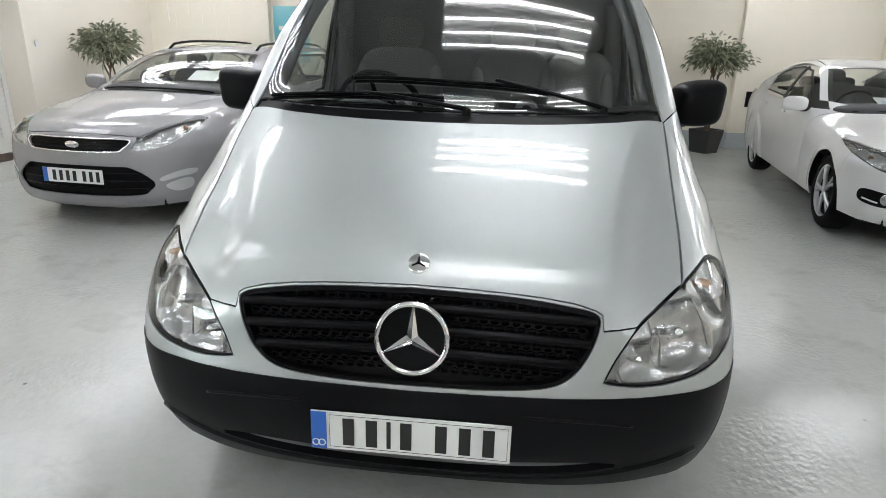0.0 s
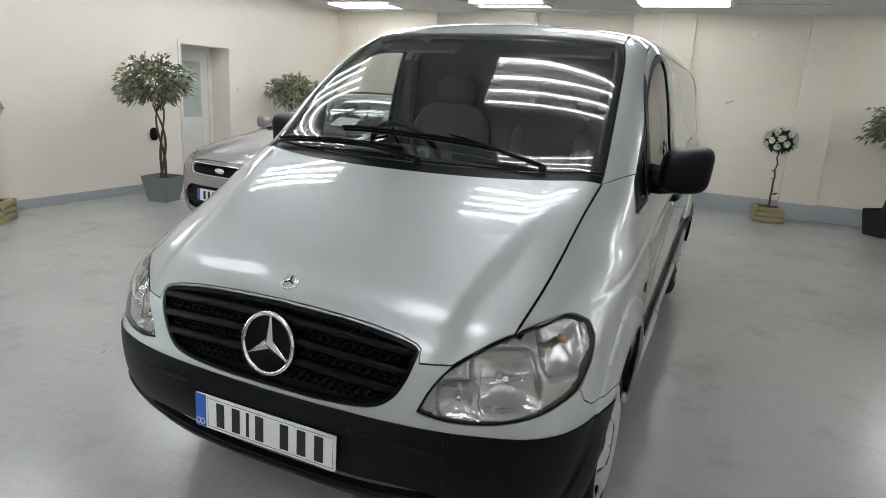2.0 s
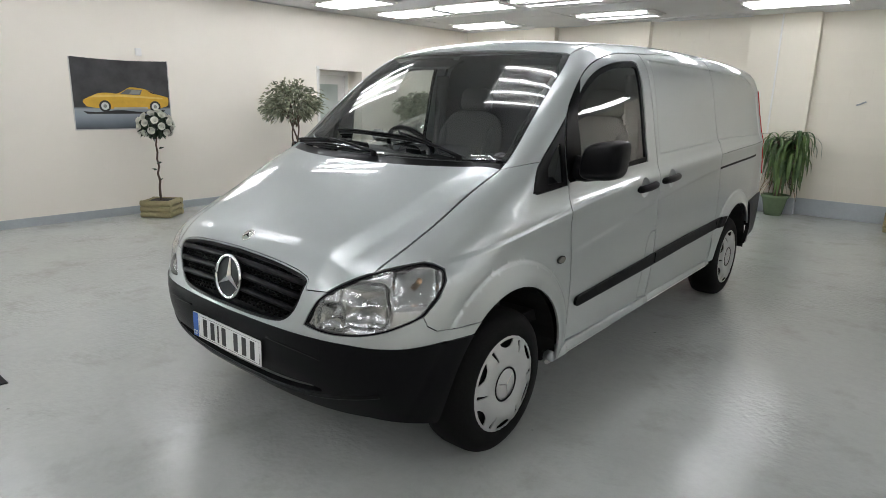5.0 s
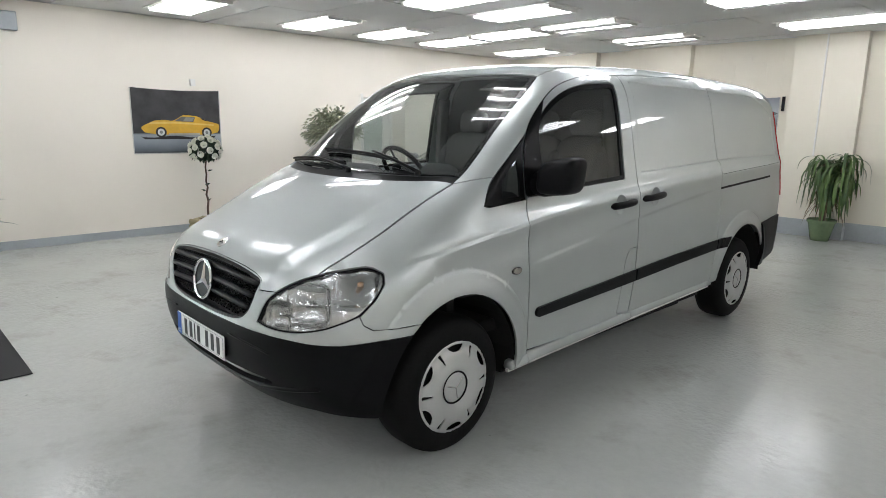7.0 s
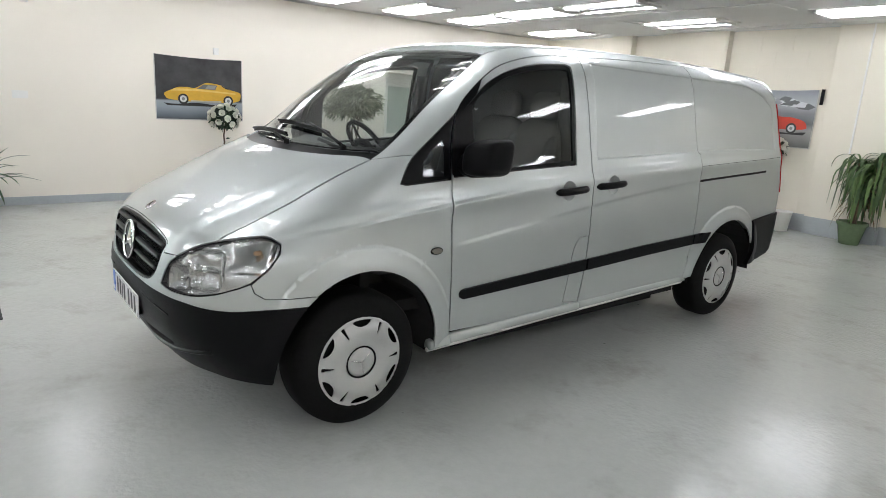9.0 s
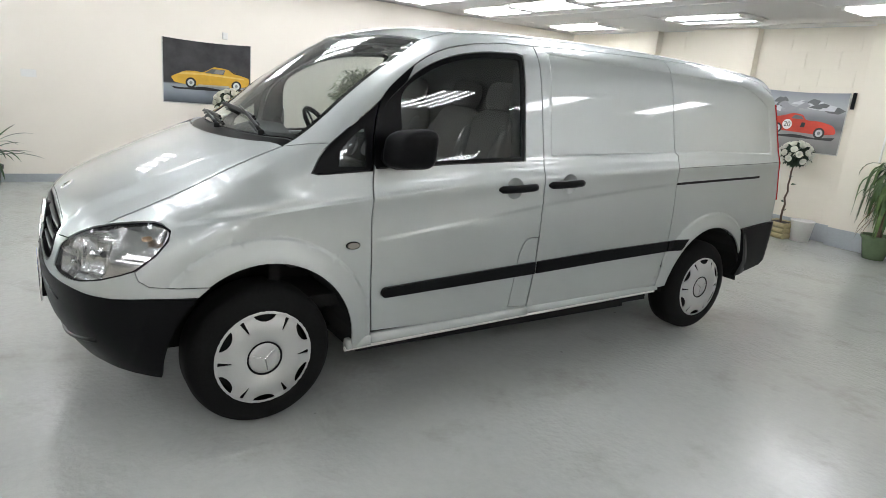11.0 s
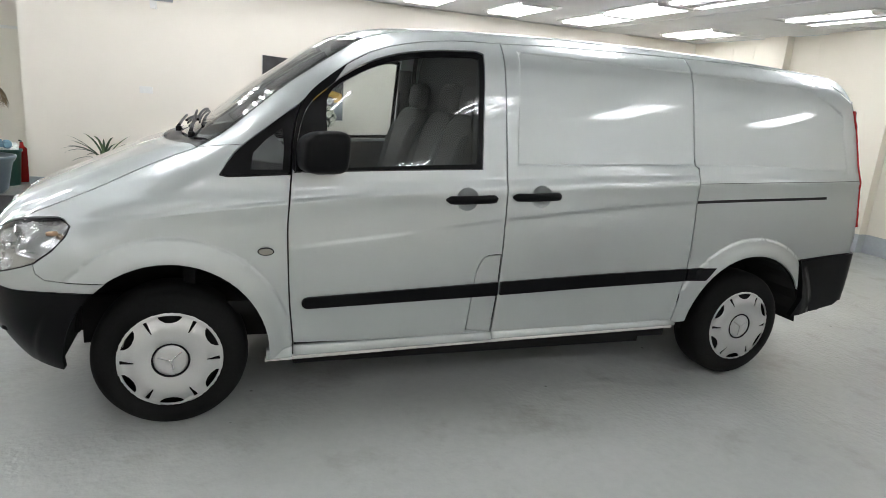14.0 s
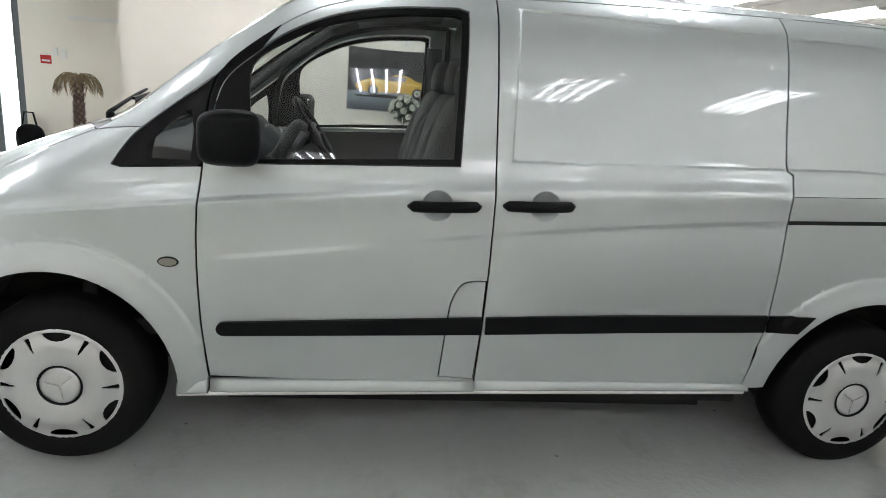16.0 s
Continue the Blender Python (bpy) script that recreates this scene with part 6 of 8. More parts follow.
        skin("day_lamp", f([sh.patch(sh.front(bend([(0.655, 0.43), (0.76, 0.47), (0.83, 0.475), (0.82, 0.45), (0.75, 0.44), (0.66, 0.41)], 3, True)), (0.6, -0.75, 0.1), 0.03, 0, [], 0.004, [], 0.006)]), BRIGHT, car, "slim bright running lamp")
        skin("lamp_pod", f([sh.patch(sh.front(bend([(0.645, 0.432), (0.76, 0.480), (0.838, 0.485), (0.828, 0.445), (0.75, 0.430), (0.65, 0.402)], 3, True)), (0.6, -0.75, 0.1), 0.03, 0, [], 0.002, [], 0.003), sh.patch(sh.front(bend([(0.668, 0.366), (0.748, 0.408), (0.813, 0.413), (0.808, 0.342), (0.728, 0.317)], 4, True)), (0.6, -0.75, 0.1), 0.03, 0, [], 0.001, [], 0.003)]), ALLOY, car)
        q = sh.top(bend([(s * 0.50, 2.2), (s * 0.50, 2.6), (s * 0.49, 3.4), (s * 0.47, 4.2)], 4)) + (0, 0, 0.035)
        q[0][2] -= 0.035
        q[-1][2] -= 0.035
        bm = bmesh.new()
        tube_mesh(bm, q.tolist(), 0.014, 6)
        part("roof_rail", bm, BLACK_S, car, "black roof rail", True)
    bm = bmesh.new()
    box(bm, -0.15, -0.1, 0, 0.15, 0.1, 0.002, 0, Matrix.Translation((0.30, 1.52, 1.125)) @ pose(0, 0, 0, 24, 0, 0))
    part("price_sheet", bm, PLATE, car, "white sheet behind the screen")
    car.matrix_basis = pose(-3.14, 2.28, 0, 0, 0, -4.0)


def white_saloon():
    car = thing("saloon_car", "white saloon car with silver alloy wheels", "car")
    n = Nodes("white_car_paint")
    n.set(Base_Color=n.ramp(n.noise(1.5, 3.0), [(0.3, grey(0.70)), (0.7, grey(0.76))]), Roughness=0.45, Coat_Weight=1.0, Coat_Roughness=0.02)
    paint = n.mat
    crown = curve((-0.15, 0.52), (0.0, 0.70), (0.1, 0.755), (0.3, 0.80), (0.8, 0.875), (1.30, 0.94), (1.48, 0.985), (1.9, 1.19), (2.3, 1.345), (2.7, 1.405), (3.1, 1.395), (3.5, 1.30), (3.9, 1.155), (4.15, 1.085), (4.6, 1.05))
    flank = curve((0.1, 0.80), (0.25, 0.865), (0.5, 0.900), (0.70, 0.905), (0.85, 0.892), (0.96, 0.86), (1.2, 0.745), (1.4, 0.62), (1.55, 0.52))
    nose = curve((0.1, 0.16), (0.17, 0.06), (0.27, 0.005), (0.45, -0.005), (0.60, 0.01), (0.68, 0.04), (0.76, 0.12), (0.95, 0.40))
    wheels = (0.78, 3.56)
    sh = car_shell(crown, flank, nose, 4.60, 0.34, wheels, 0.12, 0.20, 1.4)
    k = dict(hood_front=0.14, hood_x0=0.50, hood_x1=0.71, cowl=1.36, cowl_z=0.98, roof_front=2.28, roof_x=0.56, lip=[(0, 0.729), (0.2, 0.729), (0.38, 0.706), (0.41, 0.694), (0.48, 0.717), (0.55, 0.738), (0.70, 0.768), (0.81, 0.788)], lamp_rear=[(0.832, 0.72), (0.83, 0.75), (0.815, 0.787)], glass=[(1.80, 0.985), (2.1, 1.16), (2.45, 1.295), (2.8, 1.325), (3.15, 1.30), (3.55, 1.17), (3.80, 1.045), (3.72, 1.02), (2.8, 0.995)],
             door_split=(1.52, 2.62, 3.42), tail=4.60, wheels=wheels, shoulder=0.955, rise=0.012, dip=lambda y: -0.10 * ((1.52 - y) / 1.0) ** 1.5 if y < 1.52 else 0.0, wing_y0=0.46, wing_z0=0.70,
             roof_line=[(1.80, 1.03), (2.1, 1.195), (2.45, 1.325), (2.8, 1.355), (3.15, 1.335), (3.55, 1.21), (3.85, 1.06)], posts=(2.66,), roof_tail=1.15, mirror=(0.97, 1.74, 0.99), wheel_x=0.87, spokes=5, double=True)
    pair = make_car(car, sh, paint, k)
    pair("boot_side", sh.patch(loop(sh.side([(3.45, 0.98), (3.80, 1.055)]), sh.top([(0.42, 3.85), (0.0, 3.9), (0.0, 4.4), (0.5, 4.36)]), sh.side([(4.30, 0.985)])), (0.3, 0, 0.95), 0.06, 0), paint)
    low = bend([(-0.36, 0.42), (0.36, 0.42), (0.44, 0.33), (0.36, 0.25), (-0.36, 0.25), (-0.44, 0.33)], 3, True)
    kid = [bend([(s * 0.03, 0.685), (s * 0.20, 0.69), (s * 0.235, 0.64), (s * 0.20, 0.565), (s * 0.04, 0.555)], 4, True) for s in (1, -1)]
    body = sh.front(np.array([(-0.60, 0.20), (-0.3, 0.175), (0.3, 0.175), (0.60, 0.20), (0.64, 0.30), (0.64, 0.610), (0.50, 0.583), (0.355, 0.590), (0.395, 0.69), (0.38, 0.704), (0.2, 0.727), (-0.2, 0.727), (-0.38, 0.704), (-0.395, 0.69), (-0.355, 0.590), (-0.50, 0.583), (-0.64, 0.610), (-0.64, 0.30)]))
    wrap = loop(sh.front([(0.62, 0.605), (0.70, 0.622), (0.832, 0.718)]), sh.side([(0.48, 0.66), (0.495, 0.58), (0.462, 0.50), (0.424, 0.40), (0.416, 0.30), (0.43, 0.24)]), sh.front([(0.76, 0.215), (0.62, 0.205), (0.62, 0.30), (0.62, 0.40), (0.62, 0.52)]))
    fog = bend([(0.50, 0.43), (0.66, 0.46), (0.78, 0.47), (0.78, 0.38), (0.66, 0.345), (0.52, 0.36)], 4, True)
    w = sh.patch(wrap, (0.7, -0.7, 0.1), 0.04, 0, [], -0.002)
    skin("front_bumper", [sh.patch(body, FRONT, 0.04, 0.0, [sh.front(low), sh.front(kid[0]), sh.front(kid[1])])], paint, car)
    skin("bumper_corner", [w], paint, car)
    skin("bumper_corner", mirrored([w]), paint, car)
    skin("lower_grille", [sh.patch(sh.front(low), FRONT, 0.05, -0.006, [], -0.03, [], 0)], BLACK, car)
    for q in kid:
        g = skin("grille_half", [sh.patch(sh.front(q), FRONT, 0.05, -0.006, [], -0.02, [], 0)], BLACK_S, car, "black grille half with a chrome rim")
        bm = bmesh.new()
        tube_mesh(bm, (sh.front(q) - (0, 0.003, 0)).tolist(), 0.007, 6, True)
        part("chrome_rim", bm, CHROME, g, "", True)
    for s in (1, -1):
        f = (lambda p: p) if s > 0 else mirrored
        pod = skin("fog_pod", f([sh.patch(sh.front(fog), (0.6, -0.75, 0.1), 0.03, 0, [], 0.003, [], 0.01)]), BLACK, car, "black fog lamp pod")
        p = sh.front([(0.63, 0.41)])[0]
        bm = bmesh.new()
        spin_mesh(bm, [(0.045, -0.02), (0.045, 0.012), (0.036, 0.016), (0.0001, 0.020)], 22, Matrix.Translation((s * p[0], p[1], p[2])) @ pose(0, 0, 0, 90, 0, s * 25))
        part("fog_lamp", bm, REFLECTOR, pod, "", True)
        q = sh.front([(0.68, 0.375), (0.72, 0.385), (0.77, 0.40)])
        bm = bmesh.new()
        tube_mesh(bm, [(s * v[0], v[1] - 0.01, v[2]) for v in q], 0.008, 6)
        part("chrome_strip", bm, CHROME, pod)
    plain_plate(car, Matrix.Translation(sh.front([(0.0, 0.47)])[0] - np.array((0, 0.02, 0))) @ pose(0, 0, 0, 88, 0, 0))
    lamp_unit(sh, car, [(0.36, 0.595), (0.41, 0.69), (0.55, 0.735), (0.70, 0.765), (0.81, 0.785), (0.83, 0.72), (0.70, 0.625), (0.50, 0.585)], (0.5, -0.8, 0.3), ((0.48, 0.645, 0.038, DARK), (0.62, 0.668, 0.040, DARK), (0.74, 0.70, 0.02, AMBER)), SEAL)
    for y, z in ((2.42, 0.86), (3.28, 0.88)):
        for s in (1, -1):
            p = sh.side([(y, z)])[0]
            bm = bmesh.new()
            tube_mesh(bm, [(s * p[0], y - 0.09, z), (s * (p[0] + 0.025), y, z + 0.002), (s * p[0], y + 0.09, z + 0.004)], 0.012, 6)
            part("door_handle", bm, paint, car, "", True)
    bm = bmesh.new()
    box(bm, -0.17, -0.12, 0, 0.17, 0.12, 0.002, 0, Matrix.Translation((-0.10, 1.72, 1.025)) @ pose(0, 0, 0, 22, 0, 8))
    sheet = part("price_sheet", bm, PLATE, car, "white price sheet behind the screen")
    bm = bmesh.new()
    box(bm, -0.12, -0.03, 0.002, 0.12, 0.05, 0.004, 0, Matrix.Translation((-0.10, 1.72, 1.025)) @ pose(0, 0, 0, 22, 0, 8))
    part("pale_blue_bar", bm, Nodes("pale_blue_print").set(Base_Color=(0.45, 0.60, 0.72), Roughness=0.5), sheet)
    car.matrix_basis = pose(3.74, 2.66, 0, 0, 0, -7.6)


grey_estate()
white_saloon()
# ---- things along the walls ----
def leaf_material(name, dark, lite, rough=0.5):
    n = Nodes(name)
    rnd = n.add("ShaderNodeNewGeometry").outputs["Random Per Island"]
    col = n.ramp(rnd, [(0.0, dark), (0.55, tuple((a + b) / 2 for a, b in zip(dark, lite))), (1.0, lite)])
    n.set(Base_Color=n.mix(0.25, col, n.ramp(n.noise(40.0), [(0.3, dark), (0.7, lite)])), Roughness=rough)
    return n.mat


FICUS = leaf_material("variegated_ficus_leaf", (0.04, 0.06, 0.03), (0.42, 0.43, 0.29))
ROSE_LEAF = leaf_material("dark_rose_leaf", (0.012, 0.03, 0.014), (0.04, 0.075, 0.035))
DRAC = leaf_material("long_green_leaf", (0.02, 0.06, 0.018), (0.12, 0.20, 0.05), 0.4)
DRY = leaf_material("dry_brown_leaf", (0.10, 0.07, 0.035), (0.28, 0.21, 0.11), 0.7)
PETAL = speckled("white_petal", (0.80, 0.80, 0.70), 0.06, 60, 0.7, bump=0.1)
BARK = speckled("brown_bark", (0.10, 0.065, 0.045), 0.4, 60, 0.85, bump=0.8)
SOIL = speckled("dark_soil", (0.035, 0.026, 0.02), 0.4, 80, 0.95, bump=0.8)
LOGWOOD = speckled("pale_green_timber", (0.34, 0.29, 0.16), 0.22, 35, 0.75, bump=0.4)


def leaf(bm, base, way, length, width, droop=0.0, fold=0.25):
    """A small pointed leaf of four faces."""
    way = Vector(way).normalized()
    side = way.cross(Vector((random.uniform(-1, 1), random.uniform(-1, 1), 0.4))).normalized()
    up = side.cross(way)
    p = Vector(base)
    mid = p + way * length * 0.45
    tip = p + way * length - Vector((0, 0, droop * length))
    a, d = bm.verts.new(p), bm.verts.new(tip)
    b, c = bm.verts.new(mid + side * width / 2 + up * width * fold), bm.verts.new(mid - side * width / 2 + up * width * fold)
    e = bm.verts.new(mid)
    for f in ((a, e, b), (a, c, e), (b, e, d), (e, c, d)):
        bm.faces.new(f)


def square_pot(parent, w0, w1, h, material, lip=0.0):
    bm = bmesh.new()
    rings = [(w0 / 2, 0.0), (w0 / 2 * 0.3 + w1 / 2 * 0.7, h * 0.7), (w1 / 2, h), (w1 / 2 - 0.012, h), (w1 / 2 - 0.02, h - 0.05)]
    rows = [[bm.verts.new((sx * r, sy * r, z)) for sx, sy in ((1, 1), (-1, 1), (-1, -1), (1, -1))] for r, z in rings]
    bm.faces.new(rows[0][::-1])
    for a, b in zip(rows, rows[1:]):
        for i in range(4):
            j = (i + 1) % 4
            bm.faces.new((a[i], a[j], b[j], b[i]))
    bmesh.ops.bevel(bm, geom=[e for e in bm.edges if abs(e.verts[0].co.z - e.verts[1].co.z) > 0.03], offset=0.008, segments=2, affect="EDGES")
    part("pot", bm, material, parent)
    box_part("soil", (-w1 / 2 + 0.03, -w1 / 2 + 0.03, h - 0.06, w1 / 2 - 0.03, w1 / 2 - 0.03, h - 0.045), SOIL, parent)


def ficus(x, y, pot_mat, label, seed, pot, crown_z, rx, rz, turn=0):
    """Artificial ficus: twisted stems and a loose round crown of small leaves."""
    random.seed(seed)
    tree = thing("ficus_tree", label, "potted tree")
    square_pot(tree, pot[0], pot[1], pot[2], pot_mat)
    base_z = pot[2] - 0.05
    for k in range(3):
        bm = bmesh.new()
        pts = []
        for i in range(12):
            t = i / 11
            a = 2.1 * k + 5.5 * t
            r = 0.030 * (1 - 0.5 * t) + 0.05 * t * t
            pts.append((r * math.cos(a) + 0.02 * math.sin(4 * t), r * math.sin(a), base_z + t * (crown_z - rz * 0.55 - base_z)))
        tube_mesh(bm, pts, [0.018 - 0.008 * i / 11 for i in range(12)], 7)
        part("stem", bm, BARK, tree, "", True)
    tips = []
    top = crown_z - rz * 0.6
    for k in range(34):
        a, e = random.uniform(0, 2 * math.pi), math.asin(random.uniform(-0.28, 0.98))
        r = random.uniform(0.72, 1.05)
        tip = Vector((rx * r * math.cos(e) * math.cos(a), rx * r * math.cos(e) * math.sin(a), crown_z + rz * r * math.sin(e)))
        root = Vector((0.03 * math.cos(a), 0.03 * math.sin(a), top + random.uniform(-0.08, 0.15)))
        bend_pt = (root + tip) / 2 + Vector((0, 0, 0.06))
        bm = bmesh.new()
        tube_mesh(bm, [root, bend_pt, tip], [0.007, 0.005, 0.002], 4)
        tips.append((root, bend_pt, tip))
        part("branch", bm, BARK, tree)
    bm = bmesh.new()
    for root, bp, tip in tips:
        for j in range(46):
            t = random.uniform(0.25, 1.0) ** 0.7
            p = root.lerp(bp, 2 * t) if t < 0.5 else bp.lerp(tip, 2 * t - 1)
            p = p + Vector((random.gauss(0, 0.06), random.gauss(0, 0.06), random.gauss(0, 0.05)))
            out = Vector((p.x, p.y, (p.z - crown_z) * 0.6)).normalized() if p.length else Vector((1, 0, 0))
            d = out + Vector((random.uniform(-0.8, 0.8), random.uniform(-0.8, 0.8), random.uniform(-0.9, 0.5)))
            leaf(bm, p, d, random.uniform(0.065, 0.11), random.uniform(0.026, 0.038), 0.25)
    tagged(part("crown", bm, FICUS, tree, "loose crown of small variegated leaves"), kind="stuff")
    tree.matrix_basis = pose(x, y, 0, 0, 0, turn)
    return tree


GREYPOT = speckled("grey_green_planter", (0.20, 0.235, 0.235), 0.1, 40, 0.55)
BLACKPOT = speckled("black_planter", (0.015, 0.015, 0.017), 0.2, 40, 0.35)
ficus(-5.14, 3.42, GREYPOT, "artificial ficus tree in a tapered grey planter", 3, (0.26, 0.36, 0.31), 1.36, 0.41, 0.33, 12)
ficus(-5.28, 6.15, GREYPOT, "artificial ficus tree standing in the corner behind the car", 5, (0.26, 0.36, 0.31), 1.29, 0.39, 0.31, 30)
ficus(3.10, 7.55, BLACKPOT, "artificial ficus tree in a tapered black planter", 8, (0.28, 0.36, 0.34), 1.34, 0.39, 0.32, 40)


def flower_tree(x, y, turn, seed):
    """White standard rose in a little log planter."""
    random.seed(seed)
    t = thing("rose_tree", "artificial white standard rose in a log planter", "potted flower", "rose trees along the walls")
    w, r = 0.155, 0.036
    for lay in range(3):
        z = r + 0.070 * lay
        for k in range(4):
            a = k * math.pi / 2
            c, s = math.cos(a), math.sin(a)
            bm = bmesh.new()
            half = w + (0.035 if k % 2 else 0.0)
            tube_mesh(bm, [(c * w - s * u, s * w + c * u, z) for u in (-half, half)], r, 12)
            part("log", bm, LOGWOOD, t)
    box_part("soil", (-w, -w, 0.02, w, w, 0.20), SOIL, t)
    bm = bmesh.new()
    pts = [(0.012 * math.sin(3 * i), 0.012 * math.cos(2.3 * i) - 0.012, 0.18 + 0.80 * i / 9) for i in range(10)]
    tube_mesh(bm, pts, [0.016 - 0.006 * i / 9 for i in range(10)], 7)
    part("stem", bm, BARK, t, "", True)
    bm = bmesh.new()
    for k in range(4):
        z = random.uniform(0.35, 0.85)
        a = random.uniform(0, 6.28)
        for j in range(3):
            leaf(bm, (0.02 * math.cos(a), 0.02 * math.sin(a), z), (math.cos(a + 0.5 * j), math.sin(a + 0.5 * j), 0.3), 0.07, 0.03)
    cz = 1.13
    for k in range(420):
        d = Vector((random.gauss(0, 1), random.gauss(0, 1), random.gauss(0, 1))).normalized()
        p = Vector((d.x * 0.15, d.y * 0.15, d.z * 0.11)) * random.uniform(0.7, 1.05)
        leaf(bm, Vector((0, 0, cz)) + p, d + Vector((random.uniform(-0.7, 0.7), random.uniform(-0.7, 0.7), random.uniform(-0.8, 0.4))), random.uniform(0.06, 0.09), random.uniform(0.03, 0.045), 0.2)
    tagged(part("leaves", bm, ROSE_LEAF, t, "dark green leaves"), kind="stuff")
    for k in range(30):
        z = 1 - 1.6 * (k + 0.5) / 30
        a = 2.4 * k
        q = math.sqrt(max(0, 1 - z * z))
        c = Vector((0.172 * q * math.cos(a), 0.172 * q * math.sin(a), cz + 0.135 * z + random.uniform(-0.01, 0.01)))
        bm = bmesh.new()
        out = (c - Vector((0, 0, cz))).normalized()
        m = Matrix.Translation(c) @ out.to_track_quat("Z", "Y").to_matrix().to_4x4()
        for ring, (n, rad, tilt) in enumerate(((7, 0.056, 36), (6, 0.046, 58), (5, 0.030, 76))):
            for i in range(n):
                f = m @ pose(0, 0, 0.006 * ring, 0, 0, 360 * i / n + 25 * ring) @ pose(0, 0, 0, 0, -tilt, 0)
                vs = [bm.verts.new(f @ Vector(v)) for v in ((0, 0, 0), (rad * 0.55, -rad * 0.55, 0.004), (rad * 1.1, -rad * 0.25, 0.010), (rad * 1.1, rad * 0.25, 0.010), (rad * 0.55, rad * 0.55, 0.004))]
                bm.faces.new(vs)
        part("flower", bm, PETAL, t)
    t.matrix_basis = pose(x, y, 0, 0, 0, turn)
    return t


flower_tree(-5.46, 1.56, 38, 11)
flower_tree(1.76, 7.66, 6, 12)
flower_tree(-0.98, 7.82, -8, 13)


def round_pot(parent, rings, material, n=36):
    bm = bmesh.new()
    spin_mesh(bm, rings, n)
    bm.faces.new([v for v in bm.verts][:n][::-1])
    return part("pot", bm, material, parent, "", True)


def blade(bm, base, heading, length, width, rise, droop, n=7):
    """A long arching strap leaf with a folded middle."""
    p = Vector(base)
    h = Vector((math.cos(heading), math.sin(heading), 0))
    s = Vector((-h.y, h.x, 0))
    ang, rows = rise, []
    for i in range(n + 1):
        t = i / n
        w = width * (0.5 + 1.2 * t) * (1 - t) ** 0.6 if t < 1 else 0.001
        rows.append((bm.verts.new(p + s * w), bm.verts.new(p - Vector((0, 0, w * 0.35))), bm.verts.new(p - s * w)))
        p = p + (h * math.cos(ang) + Vector((0, 0, math.sin(ang)))) * length / n
        ang = max(ang - droop / n, -1.5)
    for a, b in zip(rows, rows[1:]):
        bm.faces.new((a[0], a[1], b[1], b[0]))
        bm.faces.new((a[1], a[2], b[2], b[1]))


def dracaena():
    random.seed(21)
    d = thing("dracaena_plant", "tall drooping green dracaena in a green glazed pot", "potted plant")
    green = speckled("green_glazed_pot", (0.13, 0.19, 0.10), 0.15, 20, 0.25)
    round_pot(d, [(0.115, 0.0), (0.14, 0.12), (0.165, 0.24), (0.185, 0.26), (0.185, 0.295), (0.165, 0.295), (0.155, 0.24), (0.02, 0.235)], green)
    for k, (dx, dy, h) in enumerate(((-0.06, 0.02, 1.06), (0.20, -0.02, 1.10), (0.09, -0.06, 0.86))):
        bm = bmesh.new()
        tube_mesh(bm, [(dx * (0.1 + 0.9 * t ** 2), dy, 0.22 + (h - 0.22) * t) for t in np.linspace(0, 1, 6)], 0.026, 8)
        part("stem", bm, BARK, d, "", True)
        bm = bmesh.new()
        for i in range(58):
            z = h - 0.28 * random.random() ** 1.5
            blade(bm, (dx, dy, z), random.uniform(0, 6.28), random.uniform(0.38, 0.66), 0.024, random.uniform(0.1, 1.4), random.uniform(3.0, 6.0), 9)
        tagged(part("leaves", bm, DRAC, d, "long arching green leaves"), kind="stuff")
    bm = bmesh.new()
    for i in range(34):
        blade(bm, (random.uniform(-0.06, 0.06), random.uniform(-0.05, 0.05), random.uniform(0.5, 0.9)), random.uniform(0, 6.28), random.uniform(0.3, 0.5), 0.012, -0.6, 1.0, 4)
    tagged(part("dry_leaves", bm, DRY, d, "dry brown hanging leaves"), kind="stuff")
    d.matrix_basis = pose(0.22, 7.82, 0)


dracaena()


def yucca():
    random.seed(31)
    y = thing("yucca_plant", "small yucca with dark leaves in a black pot", "potted plant")
    round_pot(y, [(0.105, 0.0), (0.135, 0.20), (0.155, 0.22), (0.16, 0.27), (0.145, 0.27), (0.135, 0.22), (0.02, 0.215)], BLACKPOT)
    bm = bmesh.new()
    tube_mesh(bm, [(0, 0, 0.2), (0.01, 0, 0.38)], 0.025, 8)
    part("stem", bm, BARK, y, "", True)
    bm = bmesh.new()
    for i in range(34):
        blade(bm, (0.01, 0, 0.34 + 0.05 * random.random()), 2.4 * i, random.uniform(0.40, 0.60), 0.022, random.uniform(0.2, 1.5), random.uniform(0.6, 1.9))
    tagged(part("leaves", bm, leaf_material("yucca_leaf", (0.012, 0.035, 0.012), (0.06, 0.11, 0.035)), y, "narrow dark green leaves"), kind="stuff")
    y.matrix_basis = pose(-5.38, -1.19, 0)


yucca()


